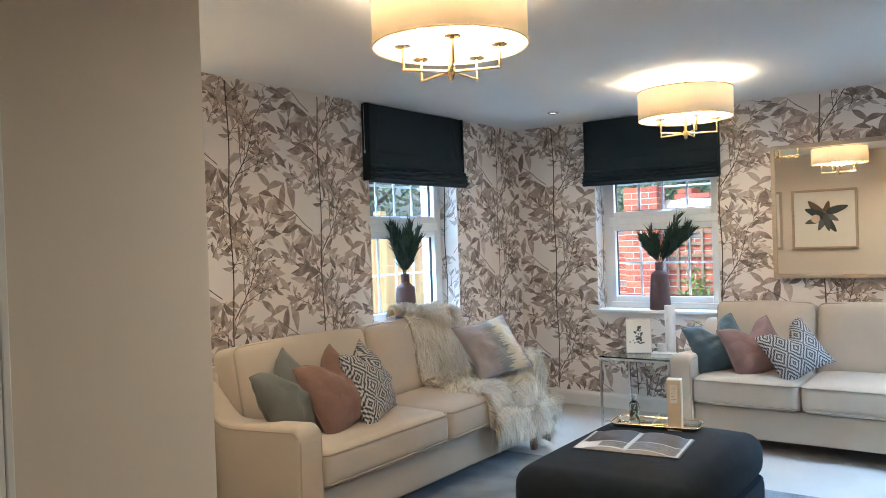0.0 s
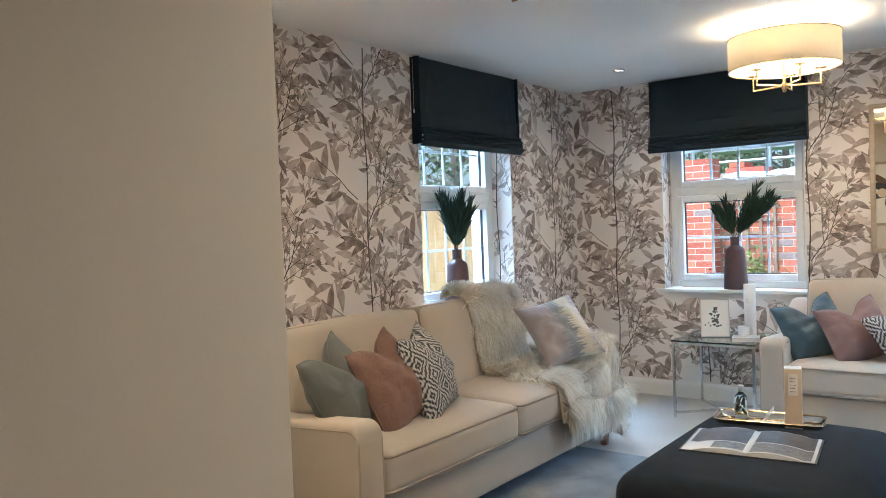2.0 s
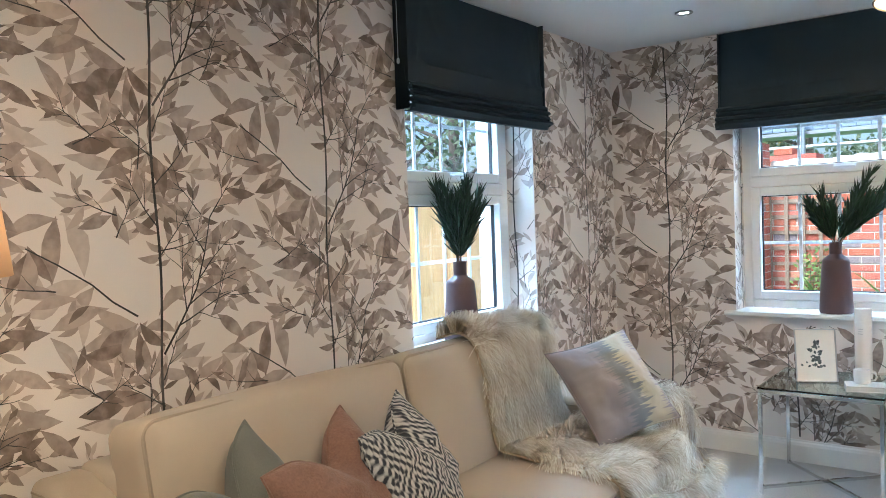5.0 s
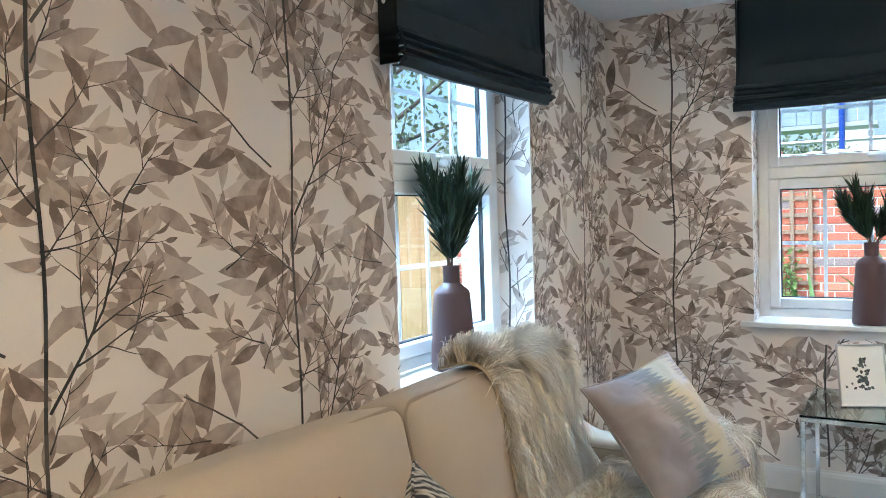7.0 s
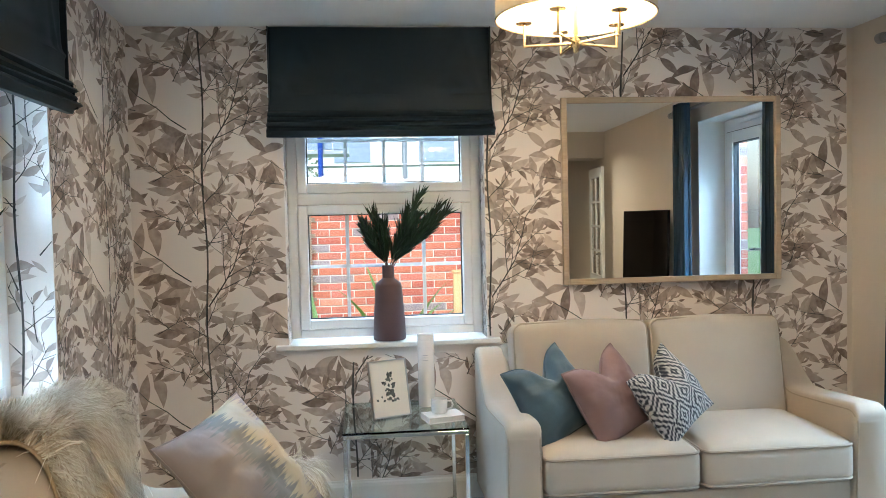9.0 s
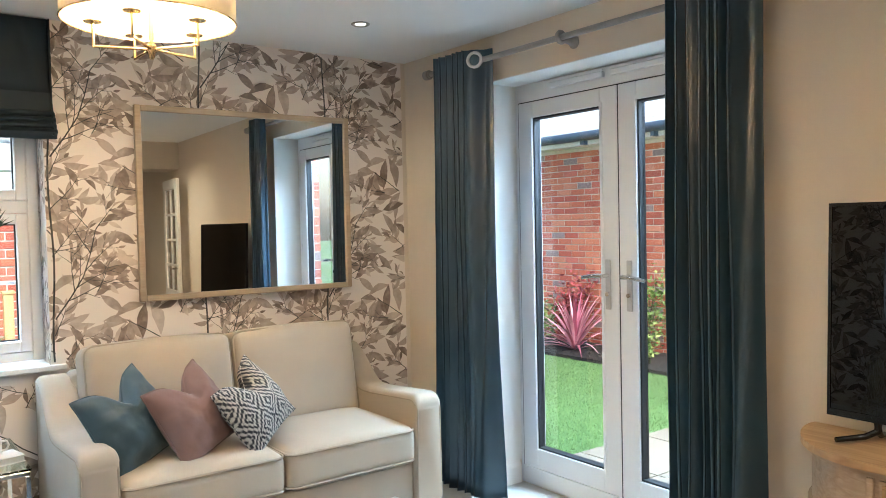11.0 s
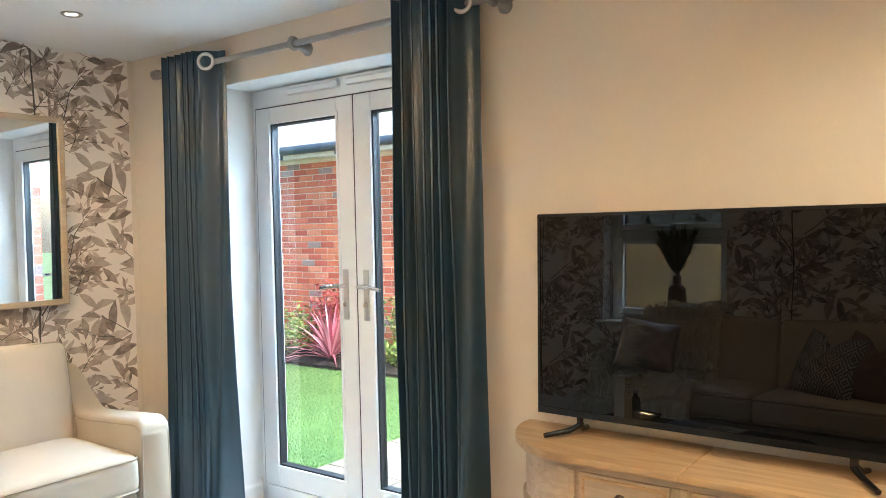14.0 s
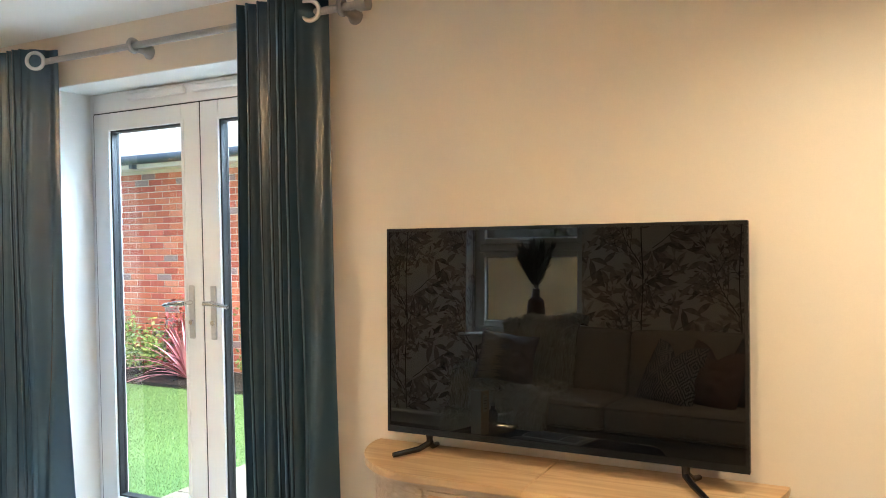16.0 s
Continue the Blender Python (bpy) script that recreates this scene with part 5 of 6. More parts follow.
o = thing("candle_tube", pose(-1.59, 6.72, TZ), "tall white paper-wrapped pillar standing on the table", "candle")
bm = bmesh.new()
lathe(bm, [(0.038, 0.0), (0.040, 0.002), (0.040, 0.348), (0.037, 0.352), (0.034, 0.348), (0.0, 0.346)], 32, cap=False)
bd = part("wrapper", bm, M_CERAM, o, "", True)
bm = bmesh.new()
for k in range(3):
    bm2 = bmesh.new()
    for i in range(6):
        a0, a1 = radians(-118 + 6 * i), radians(-118 + 6 * (i + 1) - (2 if k == 1 else 0))
        z = 0.25 - 0.012 * k
        v = [bm2.verts.new((0.0404 * math.cos(a), 0.0404 * math.sin(a), zz)) for a, zz in ((a0, z), (a1, z), (a1, z + 0.004), (a0, z + 0.004))]
        bm2.faces.new(v)
    join(bm, bm2)
part("text_bar", bm, M_STEEL, bd)

o = thing("book", pose(-1.54, 6.44, TZ, 0, 0, 14), "closed pale book lying on the glass table", "book")
boxes("cover", M_CERAM, o, (-0.085, 0.085, -0.06, 0.06, 0.0, 0.004), (-0.085, 0.085, -0.06, 0.06, 0.024, 0.028), (-0.085, -0.081, -0.06, 0.06, 0.004, 0.024), r=0.001)
boxes("pages", M_PAGE, o, (-0.081, 0.082, -0.057, 0.057, 0.004, 0.024))
o = thing("mug", pose(-1.555, 6.45, TZ + 0.0285), "small white ceramic mug standing on the book", "mug")
bm = bmesh.new()
lathe(bm, [(0.026, 0), (0.035, 0.004), (0.037, 0.03), (0.037, 0.066), (0.034, 0.066), (0.033, 0.01), (0.0, 0.008)], 28, cap=False)
part("body", bm, M_CERAM, o, "", True)
bm = bmesh.new()
tube(bm, [(0.036, 0, 0.054), (0.055, 0, 0.052), (0.061, 0, 0.036), (0.054, 0, 0.02), (0.036, 0, 0.016)], 0.0045, 8)
part("handle", bm, M_CERAM, o, "", True)

# ---- vases with greenery ----


def vase(m, label, seed, sprays):
    o = thing("vase", m, label, "vase", "vases on the window sills")
    bm = bmesh.new()
    lathe(bm, [(0.0, 0.0), (0.081, 0.0), (0.084, 0.006), (0.081, 0.09), (0.071, 0.235), (0.067, 0.280), (0.063, 0.290), (0.036, 0.312), (0.031, 0.318), (0.031, 0.372), (0.033, 0.380), (0.028, 0.380), (0.026, 0.33)], 40, cap=False)
    part("body", bm, M_VASE, o, "", True)
    rng = random.Random(seed)
    for (ax, ay, ln, cnt) in sprays:
        vs, fs = [], []
        base = Vector((0, 0, 0.37))
        ax_dir = Vector((ax, ay, 1)).normalized()
        bm = bmesh.new()
        for q in range(5):
            j = Vector((rng.uniform(-0.18, 0.18), rng.uniform(-0.18, 0.18), 0))
            tip = base + (ax_dir + j).normalized() * ln * 0.62
            tube(bm, [base + Vector((rng.uniform(-0.012, 0.012), rng.uniform(-0.012, 0.012), -0.03)), base + (tip - base) * 0.5, tip], 0.0025, 5)
        stem = part("stems", bm, M_TWIGB, o)
        twigs = []
        for q in range(11):
            j = Vector((rng.uniform(-0.27, 0.27), rng.uniform(-0.27, 0.27), rng.uniform(-0.1, 0.1)))
            twigs.append(((ax_dir + j).normalized(), ln * rng.uniform(0.62, 1.0)))
        for q in range(cnt):
            td, tl = twigs[q % 11]
            t = rng.uniform(0.16, 1.0)
            p0 = base + td * tl * t + Vector((0, 0, -0.02 * t))
            d = (td * rng.uniform(0.7, 1.2) + Vector((rng.uniform(-0.45, 0.45), rng.uniform(-0.45, 0.45), rng.uniform(-0.2, 0.45)))).normalized()
            l2 = rng.uniform(0.055, 0.115)
            w = d.cross(Vector((rng.uniform(-1, 1), rng.uniform(-1, 1), 0.1))).normalized() * 0.0040
            w2 = d.cross(w).normalized() * 0.0012
            p1, p2 = p0 + d * l2 * 0.55, p0 + d * l2
            k = len(vs)
            vs.extend((p0 - w * 0.6, p0 + w * 0.6, p1 - w, p1 + w, p2, p1 + w2))
            fs.extend(((k, k + 1, k + 5), (k, k + 5, k + 2), (k + 1, k + 3, k + 5), (k + 2, k + 5, k + 4), (k + 3, k + 4, k + 5)))
        raw("needles", vs, fs, M_NEEDLE, o)
    return o


vase(pose(-3.04, 5.295, 0.823), "tall mauve ceramic vase holding dark green needle sprays", 21, ((-0.05, 0.22, 0.39, 1500), (0.10, -0.22, 0.38, 1500)))
vase(pose(-1.755, 6.965, 0.823), "tall mauve ceramic vase with two needle sprays", 33, ((-0.30, -0.1, 0.31, 1200), (0.70, -0.05, 0.42, 1600)))

# ---- mirror ----
MX0, MX1, MZ0, MZ1 = -0.859, 0.305, 1.080, 2.038
o = thing("mirror", pose((MX0 + MX1) / 2, YB - 0.015, 0, 0, 0, -1.1), "large rectangular wall mirror in a champagne wood frame", "mirror")
w = (MX1 - MX0) / 2
bm = bmesh.new()
for b in ((-w, -w + 0.03, -0.03, 0.0, MZ0, MZ1), (w - 0.03, w, -0.03, 0.0, MZ0, MZ1), (-w + 0.03, w - 0.03, -0.03, 0.0, MZ0, MZ0 + 0.03), (-w + 0.03, w - 0.03, -0.03, 0.0, MZ1 - 0.03, MZ1)):
    bev_box(bm, *b, r=0.004)
part("frame", bm, M_MFRAME, o)
boxes("mirror_glass", M_MIRROR, o, (-w + 0.03, w - 0.03, -0.018, -0.004, MZ0 + 0.03, MZ1 - 0.03))

# ---- ceiling lamps ----


def ceiling_lamp(x, y, label):
    o = thing("ceiling_lamp", pose(x, y, HC), label, "ceiling lamp", "matching ceiling lamps")
    R, z1, z0 = 0.288, -0.075, -0.25
    bm = bmesh.new()
    lathe(bm, [(R, z0), (R, z1)], 56, cap=False)
    sh = part("shade", bm, M_SHADE, o, "", True)
    sol = sh.modifiers.new("thick", "SOLIDIFY")
    sol.thickness = 0.002
    for zz in (z0, z1):
        bm = bmesh.new()
        tube(bm, [(R * math.cos(2 * math.pi * k / 56), R * math.sin(2 * math.pi * k / 56), zz) for k in range(56)], 0.0035, 5, True)
        part("shade_rim", bm, M_BRASS, sh, "", True)
    bm = bmesh.new()
    lathe(bm, [(0.045, -0.001), (0.05, -0.004), (0.05, -0.022), (0.044, -0.026), (0.009, -0.028), (0.009, -0.325), (0.016, -0.327), (0.018, -0.350), (0.012, -0.36), (0.010, -0.372), (0.004, -0.378)], 24)
    part("stem", bm, M_BRASS, o, "brass stem with ceiling rose", True)
    for k in range(5):
        a = radians(20 + 72 * k)
        c, s = math.cos(a), math.sin(a)
        r = 0.185
        bm = bmesh.new()
        tube(bm, [(0.012 * c, 0.012 * s, -0.343), (r * c, r * s, -0.343)], 0.005, 8)
        tube(bm, [(r * c, r * s, -0.347), (r * c, r * s, -0.265)], 0.005, 8)
        arm = part("arm", bm, M_BRASS, o, "", True)
        bm = bmesh.new()
        lathe(bm, [(0.006, -0.267), (0.028, -0.263), (0.030, -0.259), (0.012, -0.258)], 20, r * c, r * s)
        part("drip_pan", bm, M_BRASS, arm, "", True)
        bm = bmesh.new()
        lathe(bm, [(0.011, -0.258), (0.011, -0.16)], 14, r * c, r * s)
        part("candle_sleeve", bm, M_SLEEVE_GLOW, arm, "cream candle sleeve with bulb glow put in", True)
        bm = bmesh.new()
        lathe(bm, [(0.006, -0.16), (0.013, -0.145), (0.014, -0.13), (0.007, -0.10), (0.001, -0.09)], 12, r * c, r * s)
        part("bulb", bm, M_BULB, arm, "glowing candle bulb", True)
    bulb_lamp(x, y, HC - 0.175, LAMP_W, (1.0, 0.67, 0.37), r=0.10)
    return o


LAMP_W = 22.0
ceiling_lamp(-1.12, 3.235, "round cream drum ceiling lamp with brass arms, lit")
ceiling_lamp(-1.095, 5.745, "round cream drum ceiling lamp with brass arms, lit")


def downlight(x, y, power=26):
    o = thing("downlight", pose(x, y, HC), "small round recessed ceiling spotlight, lit, some added unseen as fill", "downlight", "ceiling downlights")
    bm = bmesh.new()
    lathe(bm, [(0.025, -0.001), (0.045, -0.0012), (0.045, -0.005), (0.038, -0.009), (0.031, -0.006), (0.025, -0.003)], 32, cap=False)
    part("bezel", bm, M_RODG, o, "pewter rim", True)
    bm = bmesh.new()
    lathe(bm, [(0.0, -0.0022), (0.025, -0.0022), (0.025, -0.0042), (0.0, -0.0042)], 24, cap=False)
    part("lens", bm, M_SPOT, o)
    d = bpy.data.lights.new("spot_light", "SPOT")
    d.energy, d.spot_size, d.spot_blend, d.color, d.shadow_soft_size = power, radians(150), 1.0, (1.0, 0.81, 0.58), 0.03
    l = new("spot_light", d)
    l.location = (x, y, HC - 0.012)


# Last three are added out of view to brighten the room and hall.
for x, y, pw in ((-2.30, 6.27, 6), (0.03, 6.22, 10), (-2.30, 2.75, 20), (-0.05, 2.55, 43), (-0.15, 0.3, 5)):
    downlight(x, y, pw)

# ---- tripod floor lamp ----
LX, LY = -2.60, 2.90
o = thing("floor_lamp", pose(LX, LY, 0), "chrome tripod floor lamp with a cream drum shade, lit", "floor lamp")
bm = bmesh.new()
lathe(bm, [(0.195, 1.325), (0.160, 1.63)], 48, cap=False)
sh = part("shade", bm, M_SHADEI, o, "", True)
sol = sh.modifiers.new("thick", "SOLIDIFY")
sol.thickness = 0.002
for k in range(3):
    a = radians(-35 + 120 * k)
    bm = bmesh.new()
    t = bmesh.new()
    quad_box(t, -0.022, 0.022, -0.011, 0.011, 0, 1)
    top, foot = Vector((0.03 * math.cos(a), 0.03 * math.sin(a), 1.27)), Vector((0.27 * math.cos(a), 0.27 * math.sin(a), 0.0))
    ax = (top - foot)
    rot = ax.to_track_quat("Z", "Y").to_matrix().to_4x4()
    join(bm, t, Matrix.Translation(foot) @ rot @ Matrix.Diagonal((1, 1, ax.length, 1)))
    part("leg", bm, M_CHROME, o, "chrome flat-bar leg")
bm = bmesh.new()
lathe(bm, [(0.05, 1.262), (0.055, 1.267), (0.055, 1.283), (0.015, 1.288), (0.012, 1.36), (0.018, 1.362), (0.018, 1.40)], 24)
part("head", bm, M_CHROME, o, "", True)
bm = bmesh.new()
lathe(bm, [(0.012, 1.40), (0.03, 1.44), (0.03, 1.47), (0.01, 1.50)], 16)
part("bulb", bm, M_BULB, o, "", True)
bulb_lamp(LX, LY, 1.47, 5.0, (1.0, 0.70, 0.40), r=0.06)

# ---- television on its sideboard ----
CY0, CY1, CXF, CZ = 3.005, 4.372, 0.385, 0.713


def bow_outline(x_front, y0, y1, n=14):
    """Plan of the sideboard: straight front with quarter-round ends, back against the wall."""
    d = XT - 0.004 - x_front
    pts = [(XT - 0.004, y0)]
    ry = 0.33
    for k in range(1, n + 1):
        a = radians(90 * k / n)
        pts.append((XT - 0.004 - d * math.sin(a), y0 + ry - ry * math.cos(a)))
    for k in range(n, 0, -1):
        a = radians(90 * k / n)
        pts.append((XT - 0.004 - d * math.sin(a), y1 - ry + ry * math.cos(a)))
    pts.append((XT - 0.004, y1))
    return pts


def slab(bm, pts, z0, z1):
    a = [bm.verts.new((x, y, z0)) for x, y in pts]
    b = [bm.verts.new((x, y, z1)) for x, y in pts]
    for k in range(len(pts)):
        j = (k + 1) % len(pts)
        bm.faces.new((a[k], a[j], b[j], b[k]))
    bm.faces.new(a[::-1])
    bm.faces.new(b)


o = thing("sideboard", pose(0, 0, 0), "limed oak bow-ended sideboard with drawers below the television", "sideboard")
half = (CY0 + CY1) / 2
full = bow_outline(CXF, CY0, CY1)
for seg in ([q for q in full if q[1] > half] , [q for q in full if q[1] < half]):
    bm = bmesh.new()
    mid = [(CXF, half + 0.001), (XT - 0.004, half + 0.001)] if seg[0][1] > half else [(CXF, half - 0.001), (XT - 0.004, half - 0.001)]
    pts = (mid[::-1] + seg) if seg[0][1] > half else (seg + mid)
    slab(bm, pts, CZ - 0.024, CZ)
    edges = [e for e in bm.edges if abs(e.verts[0].co.z - e.verts[1].co.z) < 1e-6]
    bmesh.ops.bevel(bm, geom=edges, offset=0.006, segments=3, affect="EDGES", profile=0.5)
    part("top", bm, M_OAK, o, "limed oak top board")
bm = bmesh.new()
slab(bm, bow_outline(CXF + 0.018, CY0 + 0.016, CY1 - 0.016), CZ - 0.045, CZ - 0.0245)
part("moulding", bm, M_OAKD, o)
bm = bmesh.new()
slab(bm, bow_outline(CXF + 0.034, CY0 + 0.03, CY1 - 0.03), 0.09, CZ - 0.0455)
part("body", bm, M_OAKD, o)
bm = bmesh.new()
slab(bm, bow_outline(CXF + 0.022, CY0 + 0.02, CY1 - 0.02), CZ - 0.225, CZ - 0.205)
slab(bm, bow_outline(CXF + 0.012, CY0 + 0.012, CY1 - 0.012), 0.02, 0.10)
part("band", bm, M_OAKD, o)
fx = CXF + 0.034
for a, b in ((CY0 + 0.36, half - 0.03), (half + 0.03, CY1 - 0.36)):
    bm = bmesh.new()
    bev_box(bm, fx - 0.012, fx - 0.0005, a, b, CZ - 0.178, CZ - 0.050, 0.004)
    dr = part("drawer", bm, M_OAKD, o)
    bm = bmesh.new()
    for q in ((a + 0.012, b - 0.012, CZ - 0.070, CZ - 0.060), (a + 0.012, b - 0.012, CZ - 0.168, CZ - 0.158), (a + 0.012, a + 0.022, CZ - 0.158, CZ - 0.070), (b - 0.022, b - 0.012, CZ - 0.158, CZ - 0.070)):
        bev_box(bm, fx - 0.017, fx - 0.0125, *q, r=0.002)
    part("beading", bm, M_OAK, dr)
    bm = bmesh.new()
    lathe(bm, [(0.006, 0), (0.006, 0.012), (0.015, 0.018), (0.016, 0.024), (0.009, 0.030), (0.0, 0.031)], 18, cap=False)
    part("knob", bm, M_KNOB, dr, "round aged bronze knob", True, pose(fx - 0.012, (a + b) / 2, CZ - 0.106, 0, -90, 0))
    bm = bmesh.new()
    bev_box(bm, fx - 0.010, fx - 0.0005, a, b, 0.125, CZ - 0.24, 0.004)
    bev_box(bm, fx - 0.016, fx - 0.010, a + 0.05, b - 0.05, 0.18, CZ - 0.295, 0.004)
    part("cupboard_door", bm, M_OAKD, o)
for yy in (CY0 + 0.335, half - 0.011, half + 0.011, CY1 - 0.335):
    bm = bmesh.new()
    bev_box(bm, fx - 0.014, fx - 0.0005, yy - 0.011, yy + 0.011, 0.11, CZ - 0.047, 0.003)
    part("pilaster", bm, M_OAKD, o)

TVX = 0.60
o = thing("television", pose(TVX, 3.69, CZ, 0, 1.6, -1.5) @ pose(0, -3.69, 0), "large flat black television switched off on the sideboard", "television")
ty0, ty1, tz0, tz1 = 3.096, 4.268, 0.062, 0.758
bm = bmesh.new()
bev_box(bm, 0.0, 0.022, ty0, ty1, tz0, tz1, 0.004, 3)
bev_box(bm, 0.022, 0.06, ty0 + 0.12, ty1 - 0.12, tz0 + 0.03, tz0 + 0.42, 0.012)
part("casing", bm, M_TV, o)
boxes("screen", M_SCREEN, o, (-0.0025, -0.0005, ty0 + 0.012, ty1 - 0.012, tz0 + 0.024, tz1 - 0.012))
boxes("bezel", M_TV, o, (-0.005, -0.0003, ty0 + 0.001, ty1 - 0.001, tz0 + 0.001, tz0 + 0.0235), (-0.005, -0.0003, ty0 + 0.001, ty1 - 0.001, tz1 - 0.0115, tz1 - 0.001),
      (-0.005, -0.0003, ty0 + 0.001, ty0 + 0.0115, tz0 + 0.0235, tz1 - 0.0115), (-0.005, -0.0003, ty1 - 0.0115, ty1 - 0.001, tz0 + 0.0235, tz1 - 0.0115))
for yf, s in ((4.11, 1), (3.27, -1)):
    bm = bmesh.new()
    tube(bm, [(0.011, yf, 0.065), (0.008, yf, 0.035), (-0.02, yf + s * 0.025, 0.018), (-0.10, yf + s * 0.075, 0.010)], 0.013, 10, taper=0.65)
    tube(bm, [(0.010, yf, 0.04), (0.05, yf + s * 0.01, 0.016), (0.10, yf + s * 0.02, 0.010)], 0.012, 10, taper=0.7)
    part("foot", bm, M_TV, o, "glossy black splayed foot", True)
# ---- picture on the south wall, glazed door ----


def wall_picture(x, label, seed):
    """Framed print: a spray of broad dark leaves, two brown ones on top and a pale round fruit."""
    o = thing("wall_picture", pose(x, YS + 0.003, 0), label, "picture", "pictures on the south wall")
    w, z0, z1 = 0.39, 1.17, 1.935
    boxes("frame", M_MFRAME, o, (-w, -w + 0.03, 0, 0.03, z0, z1), (w - 0.03, w, 0, 0.03, z0, z1), (-w + 0.03, w - 0.03, 0, 0.03, z0, z0 + 0.03), (-w + 0.03, w - 0.03, 0, 0.03, z1 - 0.03, z1), r=0.004)
    pr = boxes("print", M_ART, o, (-w + 0.03, w - 0.03, 0.0, 0.014, z0 + 0.03, z1 - 0.03))
    rng = random.Random(seed)
    for nm, mt, heads in (("drawn_leaves", M_ARTLEAF, (200, 250, 300, 335, 150, 20, 275)), ("drawn_brown_leaves", M_TWIGB, (75, 125))):
        vs, fs = [], []
        for k, h in enumerate(heads):
            a, ln = radians(h) + rng.uniform(-0.15, 0.15), rng.uniform(0.22, 0.30)
            x0, zz = rng.uniform(-0.05, 0.05), 1.60 + rng.uniform(-0.05, 0.05)
            b = len(vs)
            lift = 0.0146 + 0.0004 * k
            for q in range(16):
                t = 2 * math.pi * q / 16
                u, v = 0.5 - 0.5 * math.cos(t), 0.17 * math.sin(t) * (1 + 0.35 * math.cos(t))
                vs.append((x0 + ln * (u * math.cos(a) - v * math.sin(a)), lift, zz + ln * (u * math.sin(a) + v * math.cos(a))))
            fs.append(tuple(range(b, b + 16)))
        raw(nm, vs, fs, mt, pr)
    vs = [(-0.10 + 0.055 * math.cos(2 * math.pi * q / 20), 0.0185, 1.56 + 0.055 * math.sin(2 * math.pi * q / 20)) for q in range(20)]
    raw("drawn_fruit", vs, [tuple(range(20))], M_CARD, pr)
    return o


wall_picture(-1.57, "framed botanical print with dark leaves on cream", 4)
wall_picture(-2.47, "framed botanical print of broad dark leaves", 7)

o = thing("glazed_door", pose(XT - 0.05, YH + 0.03, 0, 0, 0, 4), "white glazed internal door standing open against the wall", "door", "", "structure")
dw, dh, dt = 0.74, 1.98, 0.036
rails = [(-dt, 0, 0, 0.10, 0.006, dh), (-dt, 0, dw - 0.10, dw, 0.006, dh), (-dt, 0, 0.10, dw - 0.10, 0.006, 0.75), (-dt, 0, 0.10, dw - 0.10, dh - 0.11, dh)]
leaf = boxes("leaf", M_TRIM, o, *rails, r=0.004)
for k in (1,):
    boxes("glazing_bar", M_TRIM, leaf, (-dt + 0.004, -0.004, dw / 2 - 0.012, dw / 2 + 0.012, 0.751, dh - 0.111))
for k in range(1, 4):
    z = 0.75 + (dh - 0.86) * k / 4
    for a, b in ((0.1005, dw / 2 - 0.0125), (dw / 2 + 0.0125, dw - 0.1005)):
        boxes("glazing_bar", M_TRIM, leaf, (-dt + 0.004, -0.004, a, b, z - 0.012, z + 0.012))
boxes("pane", M_GLASS, leaf, (-dt / 2 - 0.002, -dt / 2 + 0.002, 0.1, dw - 0.1, 0.751, dh - 0.111))
bm = bmesh.new()
tube(bm, [(-dt, dw - 0.05, 1.0), (-dt - 0.045, dw - 0.05, 1.0)], 0.009, 10)
tube(bm, [(-dt - 0.045, dw - 0.045, 1.0), (-dt - 0.045, dw - 0.15, 1.0)], 0.009, 10)
part("lever", bm, M_CHROME, leaf, "chrome lever handle", True)

# ---- garden ----
structure("ground", M_LAWN, (XT + 0.37, 60, -60, 60, GROUND - 0.4, GROUND), (-60, XA - 0.37, -60, 60, GROUND - 0.4, GROUND),
          (XA - 0.37, XT + 0.37, YB + 0.37, 60, GROUND - 0.4, GROUND), label="mown green lawn running round the house", category="ground")
GX = 5.0        # face of the brick garage
BX = 4.15       # edge of the planted bed


def bricks(parent, origin, along, out, length, courses, limit, keep=None, skip=None):
    """Stretcher courses on a wall face; the pieces nearest the house are objects, the rest one joined mesh."""
    L, H, J = 0.215, 0.065, 0.010
    me = {}
    joined_v, joined_f = [], []
    a, n = Vector(along), Vector(out)
    count = 0

    def shape(w, lift):
        e = 0.004
        vs = []
        for d, ee in ((-0.012, 0.0), (lift - e, 0.0), (lift, e)):
            for u, z in ((ee, ee), (w - ee, ee), (w - ee, H - ee), (ee, H - ee)):
                vs.append(a * u + n * d + Vector((0, 0, z)))
        fs = []
        for k in range(2):
            for i in range(4):
                j = (i + 1) % 4
                fs.append((k * 4 + i, k * 4 + j, k * 4 + 4 + j, k * 4 + 4 + i))
        fs.append((8, 9, 10, 11))
        return vs, fs
    for c in range(courses):
        u = -(L + J) / 2 if c % 2 else 0.0
        while u < length - 0.03:
            u0, u1 = max(0.0, u), min(length, u + L)
            w = u1 - u0
            p0 = Vector(origin) + a * u0 + Vector((0, 0, c * (H + J) + J))
            if w > 0.03:
                key = round(w, 3)
                vs, fs = shape(w, 0.007)
                near = keep(u0, c) if keep else True
                if near and count < limit:
                    if key not in me:
                        q = bpy.data.meshes.new("brick")
                        q.from_pydata(vs, [], fs)
                        q.materials.append(M_BRICK)
                        me[key] = q
                    b = new("brick", me[key])
                    b.parent = parent
                    b.location = p0
                    count += 1
                else:
                    k = len(joined_v)
                    joined_v.extend(p0 + v for v in vs)
                    joined_f.extend(tuple(i + k for i in f) for f in fs)
            u += L + J
    if joined_f:
        tagged(raw("brickwork", joined_v, joined_f, M_BRICKJ, parent), kind="stuff")


